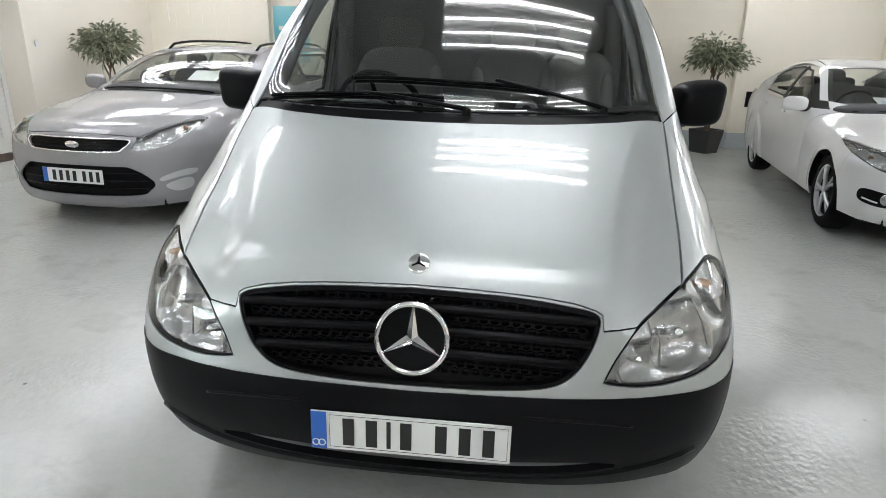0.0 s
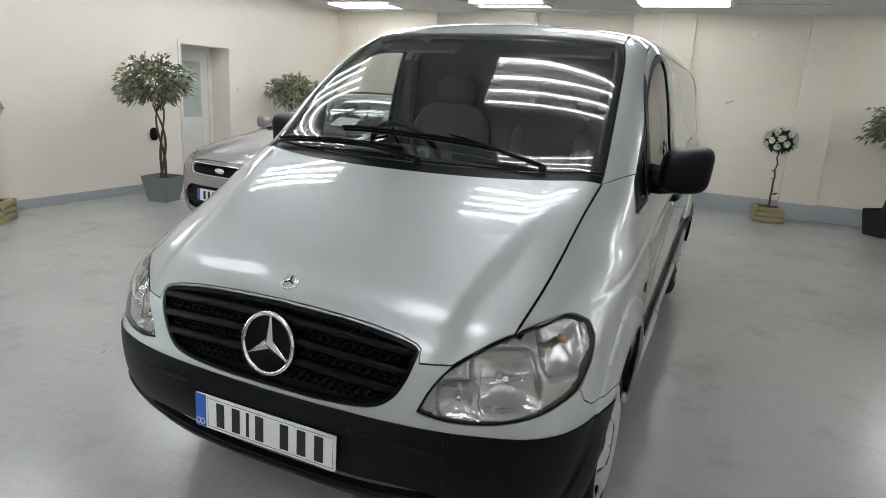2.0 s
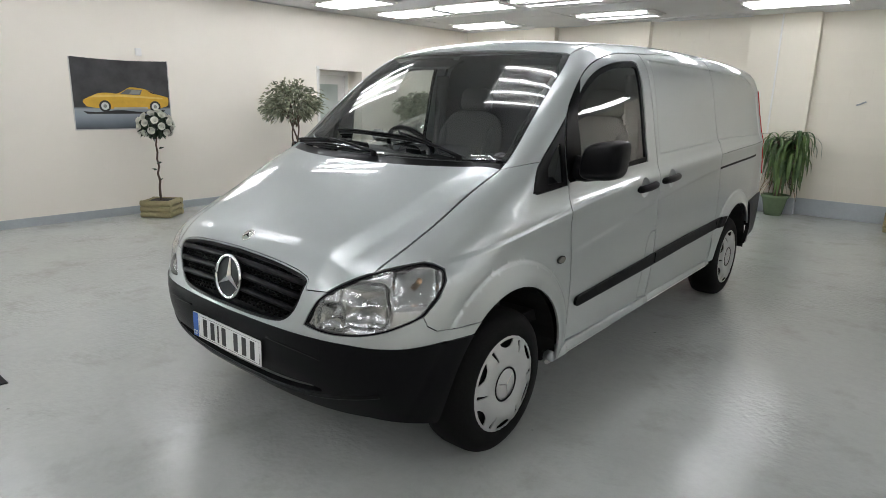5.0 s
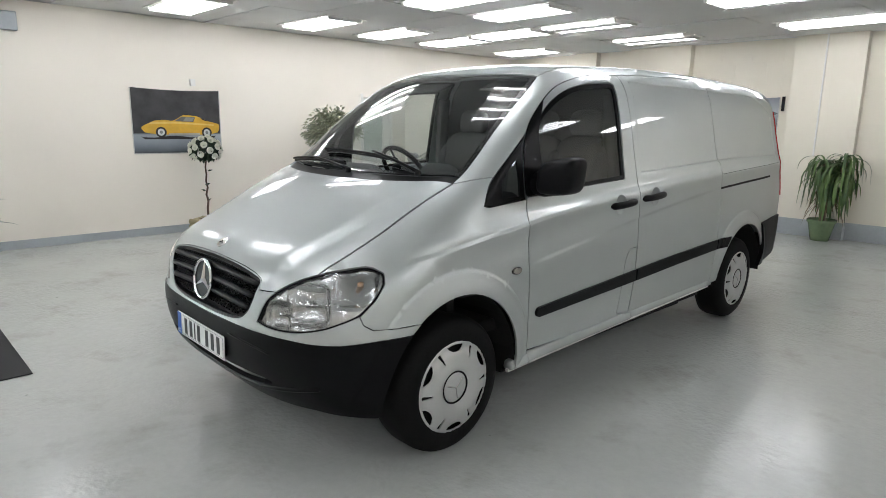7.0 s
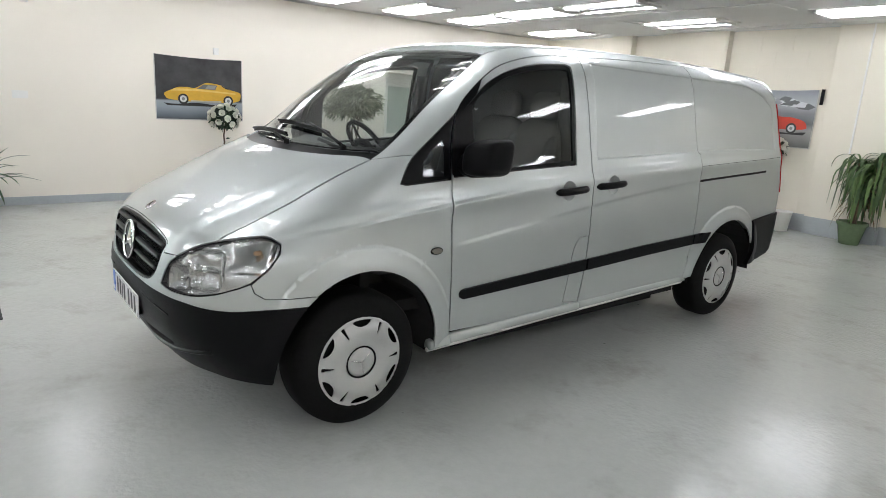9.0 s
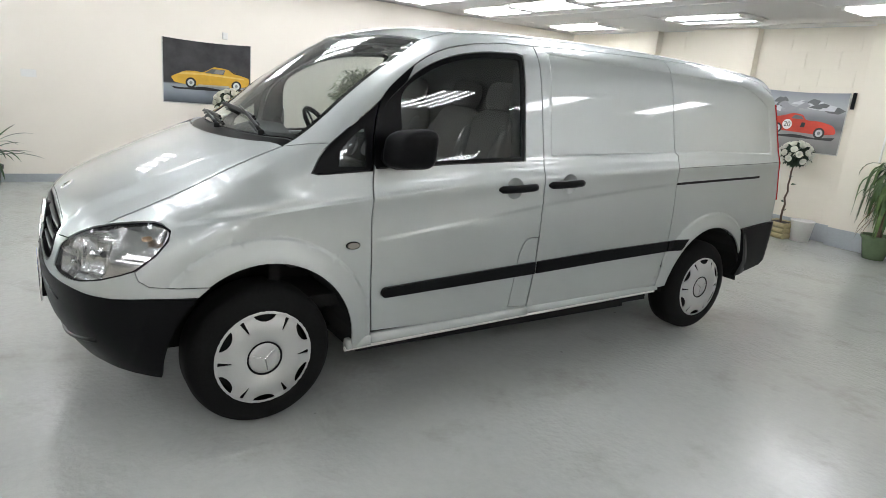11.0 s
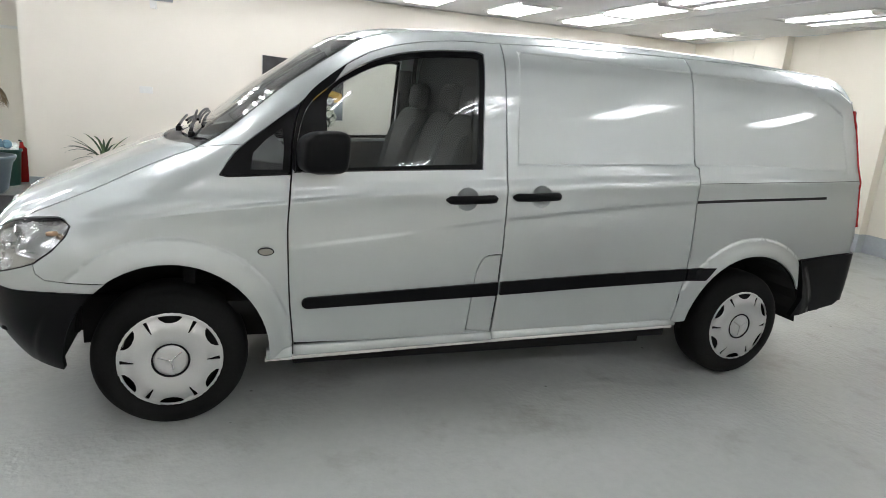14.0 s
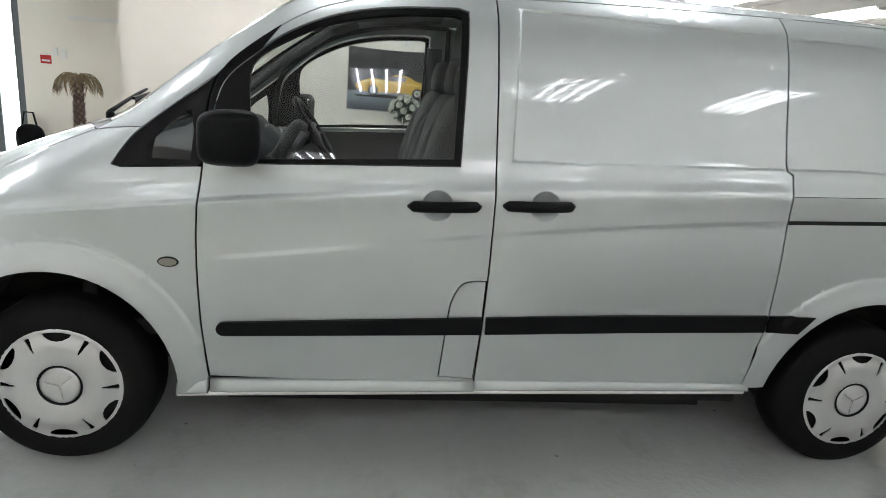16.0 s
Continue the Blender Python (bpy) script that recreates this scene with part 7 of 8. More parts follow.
def palm():
    random.seed(41)
    p = thing("palm_plant", "dried palm with a scaly trunk in a large blue-grey tub", "potted palm")
    tub = speckled("blue_grey_tub", (0.085, 0.115, 0.135), 0.15, 25, 0.3)
    round_pot(p, [(0.17, 0.0), (0.21, 0.05), (0.245, 0.24), (0.27, 0.36), (0.295, 0.39), (0.31, 0.42), (0.315, 0.445), (0.29, 0.445), (0.27, 0.40), (0.02, 0.39)], tub)
    bm = bmesh.new()
    tube_mesh(bm, [(0.0, 0.0, 0.38), (-0.01, 0, 0.8), (-0.03, 0, 1.22)], [0.066, 0.06, 0.05], 12)
    trunk = part("trunk", bm, BARK, p, "scaly brown trunk", True)
    bm = bmesh.new()
    for i in range(150):
        z = 0.40 + 0.82 * i / 150
        a = 2.4 * i
        r = 0.066 - 0.014 * i / 150
        c = Vector((-0.03 * ((z - 0.4) / 0.8) + r * math.cos(a), r * math.sin(a), z))
        out = Vector((math.cos(a), math.sin(a), 0))
        s = Vector((-out.y, out.x, 0)) * 0.018
        vs = [bm.verts.new(v) for v in (c - s, c + s, c + s * 0.6 + Vector((0, 0, 0.035)) + out * 0.018, c - s * 0.6 + Vector((0, 0, 0.035)) + out * 0.018, c + out * 0.012 - Vector((0, 0, 0.01)))]
        bm.faces.new(vs[:4])
        bm.faces.new((vs[0], vs[4], vs[1]))
    tagged(part("scales", bm, leaf_material("trunk_scale", (0.08, 0.05, 0.045), (0.30, 0.21, 0.18), 0.8), trunk), kind="stuff")
    for k in range(11):
        bm = bmesh.new()
        a = 2 * math.pi * k / 11 + 0.3
        pts, ang, q = [], 1.0, Vector((-0.03, 0, 1.20))
        for i in range(9):
            pts.append(q.copy())
            q = q + (Vector((math.cos(a), math.sin(a), 0)) * math.cos(ang) + Vector((0, 0, math.sin(ang)))) * 0.045
            ang -= 0.40
        tube_mesh(bm, pts, [0.006 - 0.0005 * i for i in range(9)], 4)
        for i in range(2, 9):
            for s in (-1, 1):
                for u in (0, 0.5):
                    o = pts[i].lerp(pts[i - 1], u)
                    leaf(bm, o, Vector((math.cos(a + s * 0.9), math.sin(a + s * 0.9), -0.9)), 0.11, 0.014, 0.5)
        part("frond", bm, DRY, p, "dry brown drooping frond")
    p.matrix_basis = pose(-5.06, -2.40, 0.008)


palm()


def bucket():
    b = thing("bucket", "plain white plastic bucket on the floor", "bucket")
    bm = bmesh.new()
    spin_mesh(bm, [(0.115, 0.0), (0.145, 0.265), (0.152, 0.268), (0.152, 0.28), (0.142, 0.28), (0.112, 0.012), (0.0001, 0.012)], 36)
    bm.faces.new([v for v in bm.verts][:36][::-1])
    part("tub", bm, WHITE, b, "", True)
    b.matrix_basis = pose(-0.71, 7.86, 0)


bucket()


def flat(name, pts, material, parent, depth, m, label=""):
    bm = bmesh.new()
    prism(bm, [tuple(p) for p in pts], 0.0004, m @ Matrix.Translation((0, 0, depth)))
    return part(name, bm, material, parent, label)


def ink(name, colour, rough=0.45):
    n = Nodes(name)
    n.set(Base_Color=n.mix(0.3, colour, n.ramp(n.noise(14.0), [(0.3, tuple(c * 0.7 for c in colour)), (0.7, tuple(min(1, c * 1.25) for c in colour))])), Roughness=rough)
    return n.mat


def gradient_ink(name, stops, axis="Y"):
    """Print that changes from the bottom to the top of the sheet (its own height, 0 to 1 m)."""
    n = Nodes(name)
    sep = n.add("ShaderNodeSeparateXYZ")
    n.link(n.place(), sep.inputs["Vector"])
    col = n.ramp(sep.outputs[axis], stops)
    n.set(Base_Color=n.mix(0.15, col, n.ramp(n.noise(4.0, 5.0), [(0.3, grey(0.0)), (0.7, grey(0.25))]), "ADD"), Roughness=0.35)
    return n.mat


def wavy_sheet(name, w, h, material, parent, m, border):
    bm = bmesh.new()
    nx, ny = 24, 14
    rows = [[bm.verts.new((w * i / nx, h * j / ny - 0.018 * math.sin(math.pi * i / nx) * (j / ny) ** 6, 0.002 + 0.004 * abs(math.sin(5.1 * i / nx + 2.0 * j / ny)))) for i in range(nx + 1)] for j in range(ny + 1)]
    for a, b in zip(rows, rows[1:]):
        for i in range(nx):
            bm.faces.new((a[i], a[i + 1], b[i + 1], b[i]))
    bmesh.ops.transform(bm, matrix=m, verts=bm.verts[:])
    return part(name, bm, material, parent, "", True)


def car_poster(name, label, w, h, m, body, wheels, body_mat, glass_pts, sheet_mat, extra=()):
    p = thing(name, label, "poster")
    sheet = wavy_sheet("sheet", w, h, sheet_mat, p, Matrix.Identity(4), 0.01)
    sheet.matrix_basis = pose(0, 0, 0, 90, 0, 0)
    up = pose(0, -0.009, 0, 90, 0, 0)
    flat("car_shadow", [(x, 0.255 * h - 0.012 * math.sin(i)) for i, x in enumerate(np.linspace(0.08 * w, 0.94 * w, 12))] + [(0.90 * w, 0.215 * h), (0.12 * w, 0.215 * h)], INK, p, 0.0, up)
    flat("car_body", bend([(w * a, h * b) for a, b in body], 6, True), body_mat, p, 0.0006, up)
    flat("car_glass", [(w * a, h * b) for a, b in glass_pts], ink(name + "_glass", (0.12, 0.13, 0.14)), p, 0.0012, up)
    for a, b, r in wheels:
        flat("car_tyre", [(w * a + x, h * b + y) for x, y in ring_points(r * h, 24)], INK, p, 0.0016, up)
        flat("car_rim", [(w * a + x, h * b + y) for x, y in ring_points(r * h * 0.66, 20)], ink(name + "_rim", (0.55, 0.57, 0.58)), p, 0.0022, up)
        flat("car_hub", [(w * a + x, h * b + y) for x, y in ring_points(r * h * 0.3, 14)], ink(name + "_hub", (0.2, 0.22, 0.22)), p, 0.0028, up)
    for i, (nm, pts, mt) in enumerate(extra):
        flat(nm, pts, mt, p, 0.0034 + 0.0004 * i, up)
    rim = ink(name + "_edge", (0.55, 0.54, 0.50))
    for k, (x0, z0, x1, z1) in enumerate(((0, -0.012, w, 0.0), (-0.012, -0.012, 0.0, h), (w, -0.012, w + 0.012, h))):
        box_part("sheet_edge", (x0, -0.003, z0, x1, 0.0, z1), rim, p)
    p.matrix_basis = m
    return p


def posters():
    dark = gradient_ink("dark_studio_print", [(0.0, (0.05, 0.06, 0.075)), (0.16, (0.26, 0.30, 0.34)), (0.235, (0.30, 0.33, 0.36)), (0.26, (0.012, 0.012, 0.014)), (0.5, (0.022, 0.021, 0.024)), (0.83, (0.012, 0.011, 0.013))])
    yellow = ink("yellow_car_print", (0.62, 0.36, 0.03))
    body = [(0.09, 0.405), (0.105, 0.345), (0.14, 0.315), (0.30, 0.29), (0.55, 0.285), (0.83, 0.29), (0.94, 0.315), (0.975, 0.345), (0.985, 0.43), (0.965, 0.465), (0.87, 0.50), (0.79, 0.545), (0.71, 0.582), (0.585, 0.60), (0.545, 0.585), (0.44, 0.508), (0.36, 0.515), (0.25, 0.508), (0.17, 0.465)]
    car_poster("poster", "dark poster of a yellow sports car, curling along its top", 1.15, 0.83, Matrix.Translation((XL + 0.004, 0.78, 1.08)) @ pose(0, 0, 0, 0, 0, 90), body, ((0.30, 0.325, 0.083), (0.83, 0.320, 0.083)), yellow,
               [(0.455, 0.497), (0.54, 0.572), (0.70, 0.565), (0.675, 0.490)], dark, (("sill_shade", [(0.385 * 1.15, 0.284 * 0.83), (0.745 * 1.15, 0.284 * 0.83), (0.745 * 1.15, 0.312 * 0.83), (0.385 * 1.15, 0.306 * 0.83)], ink("sill_print", (0.45, 0.43, 0.36))), ("pale_flank", [(0.20 * 1.15, 0.485 * 0.83), (0.44 * 1.15, 0.492 * 0.83), (0.92 * 1.15, 0.455 * 0.83), (0.92 * 1.15, 0.43 * 0.83), (0.44 * 1.15, 0.462 * 0.83), (0.16 * 1.15, 0.445 * 0.83)], ink("pale_yellow_print", (0.72, 0.50, 0.12))), ("side_pane", [(0.555 * 1.15, 0.503 * 0.83), (0.59 * 1.15, 0.563 * 0.83), (0.685 * 1.15, 0.556 * 0.83), (0.665 * 1.15, 0.500 * 0.83)], ink("pane_print", (0.24, 0.25, 0.25))), ("tail_louvre", [(0.74 * 1.15, 0.567 * 0.83), (0.78 * 1.15, 0.548 * 0.83), (0.87 * 1.15, 0.498 * 0.83), (0.80 * 1.15, 0.515 * 0.83)], INK),))
    sky = gradient_ink("racing_print", [(0.0, (0.16, 0.16, 0.155)), (0.24, (0.26, 0.26, 0.25)), (0.33, (0.10, 0.105, 0.11)), (0.47, (0.18, 0.19, 0.20)), (0.6, (0.40, 0.42, 0.44)), (0.78, (0.22, 0.24, 0.27))])
    red = ink("red_car_print", (0.55, 0.045, 0.02))
    body = [(0.07, 0.40), (0.09, 0.35), (0.20, 0.325), (0.45, 0.31), (0.72, 0.30), (0.90, 0.32), (0.93, 0.37), (0.88, 0.46), (0.72, 0.515), (0.56, 0.525), (0.50, 0.60), (0.38, 0.625), (0.28, 0.585), (0.15, 0.54), (0.08, 0.52)]
    w, h = 1.08, 0.80
    disc = [(0.33 * w + x, 0.43 * h + y) for x, y in ring_points(0.068, 24)]
    up = pose(0, -0.009, 0, 90, 0, 0)
    rng = random.Random(77)
    snow = [ink("snow_print", (0.58, 0.60, 0.62)), ink("rock_print", (0.12, 0.125, 0.13)), ink("scree_print", (0.30, 0.31, 0.33))]
    blobs = []
    for k in range(26):
        cx, cy = rng.uniform(0.10, 0.90), rng.uniform(0.69, 0.86)
        sx, sy = rng.uniform(0.05, 0.11), rng.uniform(0.025, 0.06)
        q = [(cx - sx, cy - sy * rng.uniform(0.3, 1)), (cx + sx * rng.uniform(0.2, 1), cy - sy), (cx + sx, cy + sy * rng.uniform(-0.5, 0.5)), (cx + sx * rng.uniform(-0.4, 0.4), cy + sy), (cx - sx * 0.6, cy + sy * rng.uniform(0, 0.6))]
        blobs.append(("mountain_facet", [(w * a, h * b) for a, b in q], snow[k % 3]))
    p = car_poster("poster", "printed poster of a red racing car on a track", w, h, Matrix.Translation((-1.70, YB - 0.014, 1.17)), body, ((0.20, 0.355, 0.088), (0.74, 0.325, 0.092)), red, [(0.36, 0.535), (0.40, 0.60), (0.49, 0.585), (0.52, 0.53)], sky,
                   blobs + [("roundel", disc, PLATE), ("side_vents", [(0.50 * w, 0.40 * h), (0.55 * w, 0.40 * h), (0.56 * w, 0.48 * h), (0.51 * w, 0.48 * h)], INK)])
    txt = bpy.data.curves.new("race_number", "FONT")
    txt.body, txt.size, txt.align_x, txt.align_y, txt.extrude = "20", 0.095, "CENTER", "CENTER", 0.0003
    tmp = bpy.data.objects.new("race_number", txt)
    me = bpy.data.meshes.new_from_object(tmp)
    ob = finish("race_number", me, INK, p)
    ob.matrix_basis = pose(0.33 * w, -0.0252, 0.43 * h, 90, 0, 0)
    bpy.data.objects.remove(tmp)
    t = thing("poster", "pale teal printed poster on the back wall", "poster")
    n = gradient_ink("teal_print", [(0.0, (0.30, 0.52, 0.55)), (0.5, (0.10, 0.42, 0.50)), (0.9, (0.22, 0.50, 0.56))], "Z")
    bm = bmesh.new()
    box(bm, 0, -0.006, 0, 0.60, 0, 0.86)
    part("sheet", bm, n, t)
    for k, (x0, z0, x1, z1) in enumerate(((0.08, 0.50, 0.50, 0.56), (0.08, 0.40, 0.40, 0.43), (0.08, 0.33, 0.44, 0.36))):
        box_part("pale_bar", (x0, -0.008, z0, x1, -0.0062, z1), PLATE, t)
    t.matrix_basis = pose(-3.68, YB - 0.006, 1.10)


posters()


def side_door():
    x = XL - 0.40
    d = tagged(new("door_1"), "white panelled door with a tall frosted pane, in a deep recess", "door", kind="structure")
    bm = bmesh.new()
    for dims in ((x - 0.02, DY0, 0, x + 0.05, DY0 + 0.07, DZ), (x - 0.02, DY1 - 0.07, 0, x + 0.05, DY1, DZ), (x - 0.02, DY0 + 0.07, DZ - 0.07, x + 0.05, DY1 - 0.07, DZ)):
        box(bm, *dims, 0.004)
    part("door_frame", bm, WHITE, d)
    y0, y1, z1 = DY0 + 0.075, DY1 - 0.075, DZ - 0.075
    bm = bmesh.new()
    g0, g1, h0, h1 = y0 + 0.14, y1 - 0.14, 0.92, z1 - 0.14
    for dims in ((x, y0, 0.01, x + 0.04, g0, z1), (x, g1, 0.01, x + 0.04, y1, z1), (x, g0, h1, x + 0.04, g1, z1), (x, g0, 0.78, x + 0.04, g1, h0), (x, g0, 0.01, x + 0.04, g1, 0.20)):
        box(bm, *dims, 0.003)
    box(bm, x + 0.008, g0, 0.2, x + 0.03, g1, 0.78)
    leaf_ob = part("door_leaf", bm, WHITE, d)
    n = Nodes("frosted_door_glass")
    n.set(Base_Color=n.ramp(n.noise(1.2), [(0.3, (0.40, 0.46, 0.42)), (0.7, (0.56, 0.61, 0.57))]), Roughness=0.35)
    box_part("frosted_pane", (x + 0.012, g0, h0, x + 0.022, g1, h1), n.mat, leaf_ob)
    bm = bmesh.new()
    tube_mesh(bm, [(x + 0.04, y0 + 0.07, 0.98), (x + 0.085, y0 + 0.07, 0.98), (x + 0.085, y0 + 0.18, 0.98)], 0.009, 8)
    part("door_handle", bm, CHROME, leaf_ob)
    for nm, dims in (("door_trim", (XL, DY0 - 0.05, 0, XL + 0.014, DY0, DZ + 0.05)),):
        tagged(box_part(nm, dims, WHITE, None, 0.003), "white timber strip at the edge of the door recess", "trim", kind="structure")
    m = thing("doormat", "worn brown doormat lying in the door recess", "doormat")
    bm = bmesh.new()
    prism(bm, bend([(XL - 0.33, DY0 + 0.05), (XL - 0.05, DY0 + 0.03), (XL + 0.02, DY0 + 0.35), (XL - 0.02, DY0 + 0.62), (XL - 0.33, DY0 + 0.65)], 3, True).tolist(), 0.014)
    part("mat", bm, speckled("brown_coir", (0.06, 0.04, 0.03), 0.4, 120, 0.95, bump=0.8), m)


side_door()


def wall_fittings():
    def small(name, label, cat, dims, mat, bevel=0.004, parts=()):
        t = thing(name, label, cat)
        box_part("body", dims, mat, t, bevel)
        for nm, dd, mm in parts:
            box_part(nm, dd, mm, t, 0.002)
        return t

    small("light_switch", "white double switch plate on the wall", "switch", (XL, -0.80, 1.27, XL + 0.012, -0.64, 1.36), WHITE, 0.004, (("rocker", (XL + 0.012, -0.77, 1.29, XL + 0.017, -0.735, 1.34), WHITE), ("rocker", (XL + 0.012, -0.705, 1.29, XL + 0.017, -0.67, 1.34), WHITE)))
    small("alarm_box", "grey alarm box high on the wall", "alarm box", (XL, -0.68, 2.46, XL + 0.09, -0.36, 2.66), BAND, 0.01, (("junction", (XL, -0.64, 2.36, XL + 0.05, -0.56, 2.45), WHITE),))
    small("motion_sensor", "small white sensor above the poster", "sensor", (XL, 1.54, 1.96, XL + 0.04, 1.61, 2.05), WHITE, 0.008)
    small("wall_socket", "small white wall socket", "socket", (XL, 5.46, 1.31, XL + 0.015, 5.53, 1.37), WHITE)
    small("motion_sensor", "small white sensor high on the block wall", "sensor", (-4.98, YB - 0.05, 2.34, -4.90, YB, 2.44), WHITE, 0.008, (("bracket", (-4.90, YB - 0.02, 2.33, -4.72, YB, 2.35), WHITE),))
    small("motion_sensor", "small white sensor high on the block wall", "sensor", (1.17, YB - 0.05, 2.48, 1.25, YB, 2.58), WHITE, 0.008, (("bracket", (1.25, YB - 0.02, 2.46, 1.40, YB, 2.48), WHITE),))
    small("wall_vent", "black square vent low on the pier", "vent", (3.74, YB - 0.15, 0.64, 3.97, YB - 0.131, 0.87), BLACK, 0.004)
    small("wall_bracket", "black upright bracket on the block wall", "bracket", (-0.585, YB - 0.03, 1.77, -0.545, YB - 0.004, 1.98), BLACK, 0.004)
    small("cable_conduit", "thin white cable conduit up the pier", "conduit", (-0.06, YB - 0.145, 1.15, -0.04, YB - 0.1303, ZC), WHITE, 0.002)
    o = thing("wall_speaker", "small black oval speaker on the wall", "speaker")
    bm = bmesh.new()
    superblob(bm, (0, 0, 0), (0.03, 0.06, 0.085), 2.4, 20, 12)
    part("body", bm, BLACK, o, "", True)
    o.matrix_basis = pose(XL + 0.03, 3.87, 0.745)
    c = thing("wall_cable", "thin loose cable hanging on the corner wall", "cable")
    bm = bmesh.new()
    tube_mesh(bm, [(-5.45, YB - 0.012, 1.95), (-5.455, YB - 0.012, 1.85), (-5.45, YB - 0.012, 1.70)], 0.008, 6)
    part("cable", bm, WHITE, c)
    h = thing("wall_hook", "small grey hook stuck to the block wall", "hook")
    bm = bmesh.new()
    tube_mesh(bm, [(0.98, YB - 0.006, 1.57), (1.03, YB - 0.02, 1.59), (1.09, YB - 0.03, 1.62)], 0.010, 6)
    part("hook", bm, BAND, h)


wall_fittings()


def entrance():
    """The bright glazed doorway and its corner at the front of the room."""
    xr = XL - 1.2
    daylight = glow("daylight_beyond", (0.93, 0.97, 1.0), 20.0)
    tagged(box_part("wall_entrance", (xr - 0.15, -3.95, 0, xr, WEND, ZC), WALL), "cream painted wall beside the entrance", "wall", kind="structure")
    tagged(box_part("partition_panel", (xr, -3.25, 0, xr + 0.06, WEND - 0.003, 1.98), WALL, None, 0.004), "cream boxed panel on the wall", "panel", kind="structure")
    tagged(box_part("trim", (xr, -3.27, 1.98, xr + 0.09, WEND - 0.003, 2.02), WHITE, None, 0.004), "white timber shelf edge on the panel", "trim", kind="structure")
    tagged(box_part("wall_beyond_door", (xr - 0.15, YF, 0, xr, -5.55, ZC), WALL), "cream painted wall beyond the entrance", "wall", kind="structure")
    tagged(box_part("wall_over_door", (xr - 0.15, -5.55, 2.3, xr, -3.95, ZC), WALL), "cream painted wall over the entrance", "wall", kind="structure")
    d = tagged(new("door_2"), "glazed entrance door in a grey metal frame", "door", kind="structure")
    metal = speckled("grey_door_metal", (0.16, 0.17, 0.18), 0.1, 60, 0.35, metal=0.6)
    for dims in ((xr - 0.1, -4.06, 0, xr - 0.02, -3.955, 2.29), (xr - 0.1, -4.40, 0, xr - 0.02, -4.30, 2.29), (xr - 0.1, -5.54, 0, xr - 0.02, -5.44, 2.29), (xr - 0.1, -5.44, 2.2, xr - 0.02, -4.40, 2.29), (xr - 0.1, -5.44, 0, xr - 0.02, -4.40, 0.12)):
        box_part("door_frame", dims, metal, d, 0.004)
    pane = box_part("pane", (xr - 0.065, -5.44, 0.12, xr - 0.055, -4.40, 2.2), PANE, d)
    pane.visible_shadow = False
    pane = box_part("pane", (xr - 0.065, -4.30, 0.0, xr - 0.055, -4.06, 2.29), PANE, d)
    pane.visible_shadow = False
    tagged(box_part("backdrop", (xr - 1.7, -6.5, -0.1, xr - 1.65, -3.0, 2.8), daylight), "bright daylight outside the entrance", "backdrop", kind="structure")
    s = thing("fire_sign", "small red and white fire notice on the wall", "sign")
    box_part("plate", (xr, -3.70, 1.33, xr + 0.008, -3.55, 1.45), Nodes("red_sign_print").set(Base_Color=(0.5, 0.02, 0.02), Roughness=0.4), s, 0.002)
    box_part("pale_bar", (xr + 0.008, -3.68, 1.36, xr + 0.009, -3.57, 1.385), PLATE, s)
    f = thing("call_point", "white switch panel with small boxes on the wall", "switch")
    box_part("plate", (xr + 0.0, -3.42, 1.42, xr + 0.02, -3.33, 1.55), WHITE, f, 0.004)
    box_part("plate", (xr + 0.0, -3.52, 1.45, xr + 0.03, -3.45, 1.57), WHITE, f, 0.004)
    e = thing("fire_extinguisher", "red fire extinguisher standing beside the wall end", "extinguisher")
    bm = bmesh.new()
    spin_mesh(bm, [(0.07, 0.0), (0.075, 0.02), (0.075, 0.38), (0.06, 0.44), (0.025, 0.47), (0.02, 0.52), (0.0001, 0.52)], 24)
    part("cylinder", bm, Nodes("red_enamel").set(Base_Color=(0.45, 0.02, 0.02), Roughness=0.25), e, "", True)
    bm = bmesh.new()
    tube_mesh(bm, [(0.0, 0, 0.50), (0.02, 0.0, 0.54), (0.09, 0.0, 0.55)], 0.012, 6)
    part("lever", bm, BLACK_S, e)
    e.matrix_basis = pose(-6.0, -2.26, 0)
    b = thing("waste_bin", "green plastic bin filled with crumpled paper", "bin")
    bm = bmesh.new()
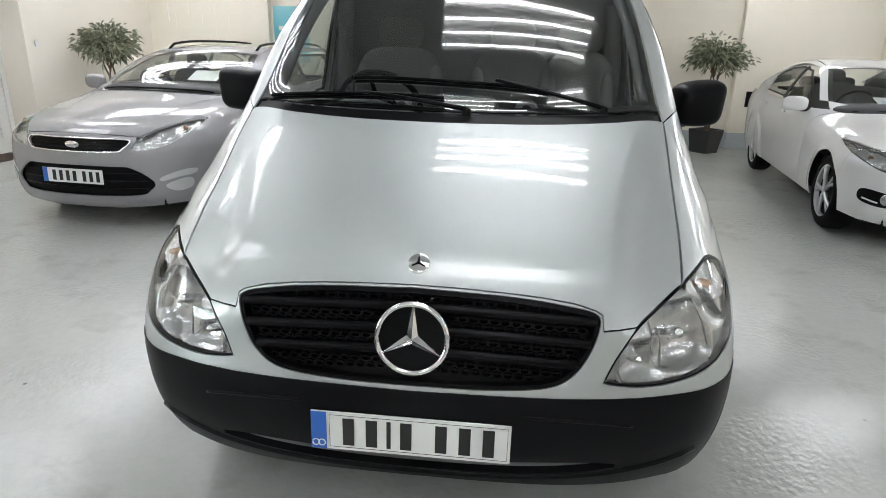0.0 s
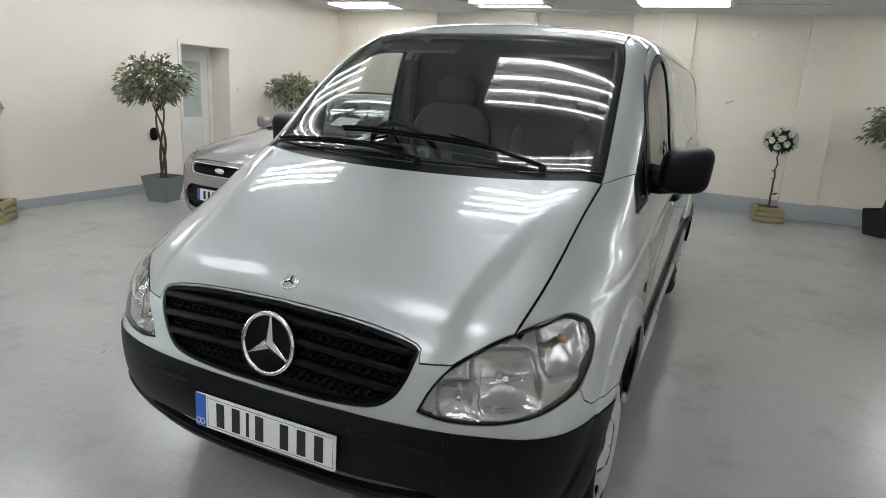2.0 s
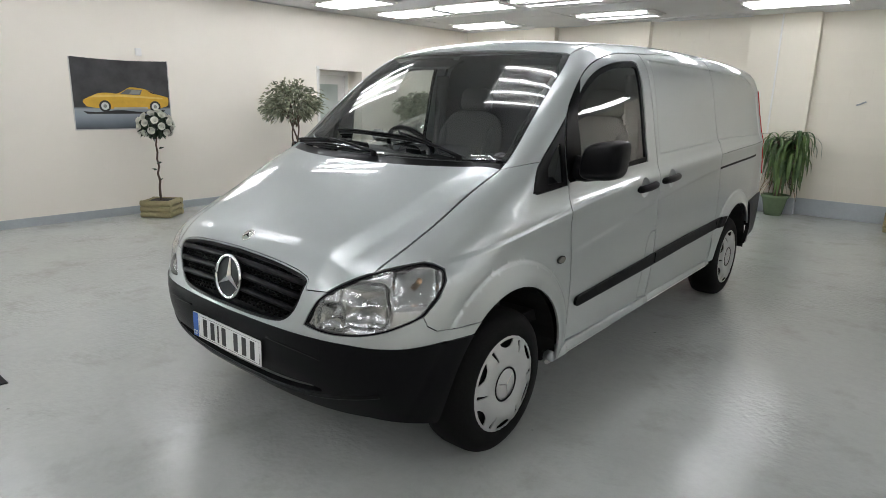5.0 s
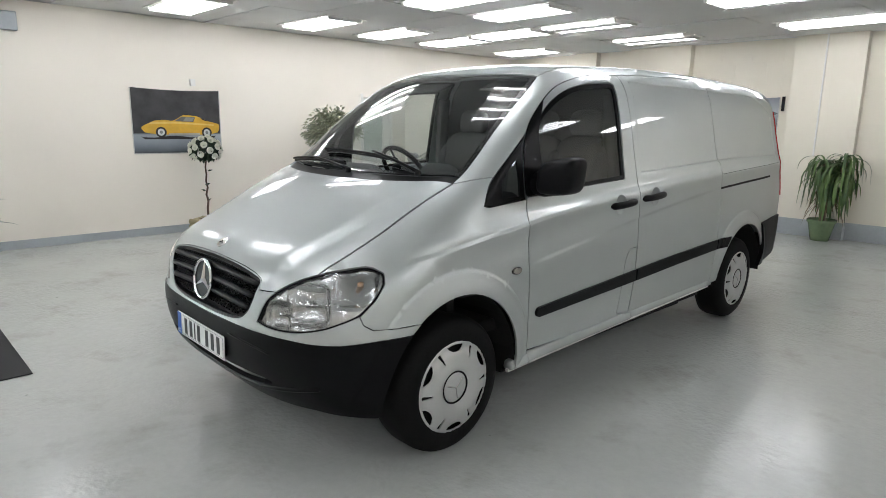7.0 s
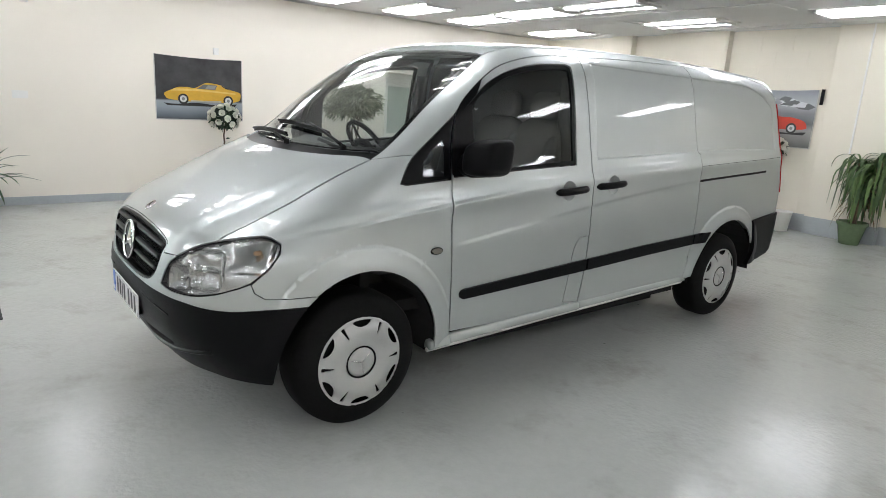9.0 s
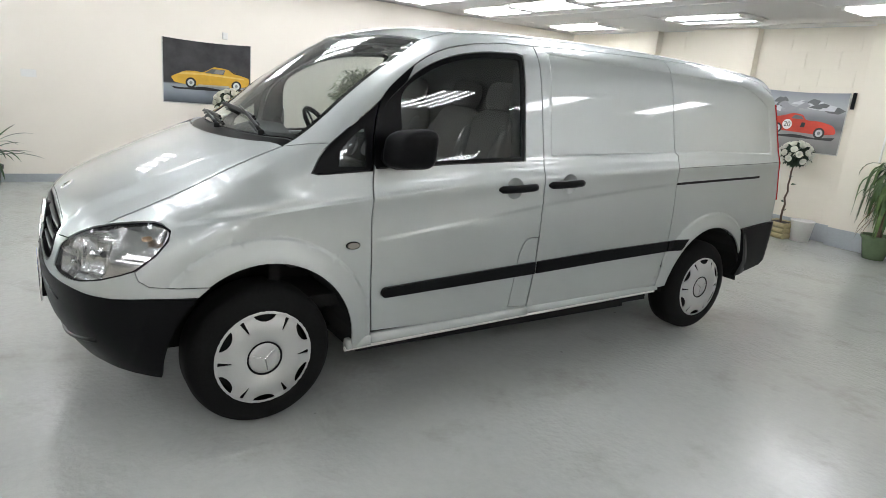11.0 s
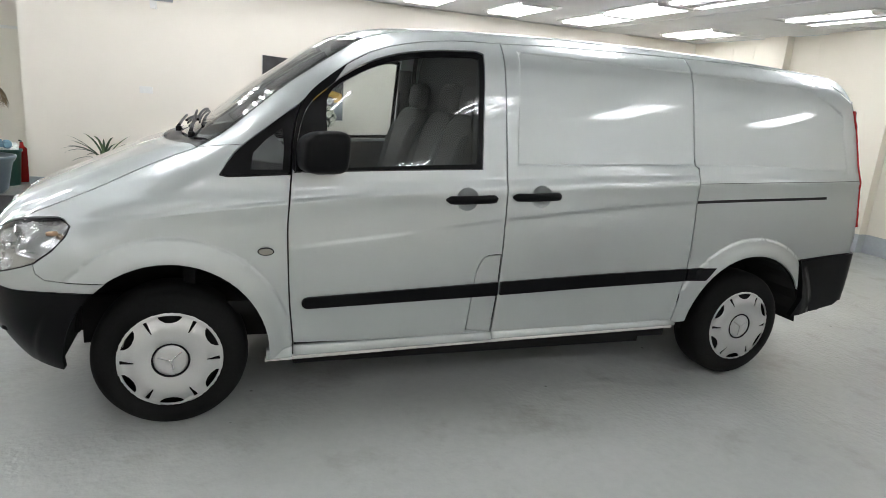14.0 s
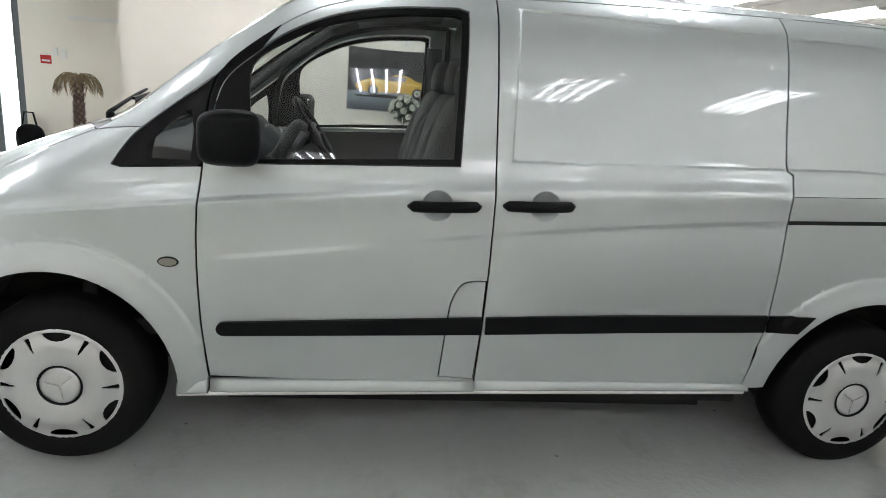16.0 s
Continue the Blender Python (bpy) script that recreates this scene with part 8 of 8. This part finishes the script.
    spin_mesh(bm, [(0.13, 0.0), (0.16, 0.42), (0.175, 0.43), (0.175, 0.46), (0.16, 0.46), (0.15, 0.40), (0.0001, 0.40)], 28)
    part("tub", bm, Nodes("dark_green_plastic").set(Base_Color=(0.01, 0.055, 0.04), Roughness=0.4), b, "", True)
    random.seed(5)
    for k in range(9):
        bm = bmesh.new()
        bmesh.ops.create_icosphere(bm, subdivisions=2, radius=0.055)
        for v in bm.verts:
            v.co *= random.uniform(0.7, 1.25)
        bmesh.ops.transform(bm, matrix=Matrix.Translation((0.09 * math.cos(k * 2.4), 0.09 * math.sin(k * 2.4), 0.43 + 0.05 * (k % 3))), verts=bm.verts[:])
        part("paper", bm, (PLATE, PLATE, Nodes("blue_paper").set(Base_Color=(0.2, 0.35, 0.45), Roughness=0.7))[k % 3], b)
    b.matrix_basis = pose(-5.72, -2.36, 0)
    bag = thing("dark_bag", "dark bag hanging by the entrance frame", "bag")
    bm = bmesh.new()
    superblob(bm, (0, 0, 0), (0.10, 0.20, 0.22), 2.6, 20, 12, Matrix.Translation((0, 0, 0.23)))
    part("bag_body", bm, BLACK, bag, "", True)
    bm = bmesh.new()
    tube_mesh(bm, [(0, -0.1, 0.42), (0, -0.06, 0.62), (0, 0.06, 0.62), (0, 0.1, 0.42)], 0.014, 6)
    part("bag_strap", bm, BLACK, bag)
    bag.matrix_basis = pose(xr + 0.14, -3.86, 0)


entrance()


def wall_blocks():
    """Painted blocks, each a little proud of its joints, along the back wall."""
    host = bpy.data.objects["wall_north"]
    bm = bmesh.new()
    box(bm, -0.221, -0.004, -0.109, 0.221, 0.0, 0.109, 0.0)
    me = bpy.data.meshes.new("block")
    bm.to_mesh(me)
    bm.free()
    me.materials.append(WALL_B)
    bays = ((XL + 0.02, -4.17), (-3.71, -3.07), (-1.97, -0.47), (0.44, 1.89), (2.37, 3.54))
    for row in range(11):
        z = 0.24 + 0.113 + 0.225 * row
        for a, b in bays:
            x = a + (0.225 if row % 2 else 0.0)
            while x + 0.446 < b:
                ob = new("block", me)
                ob.parent = host
                ob.location = (x + 0.223, YB - 0.0005, z)
                x += 0.45


wall_blocks()
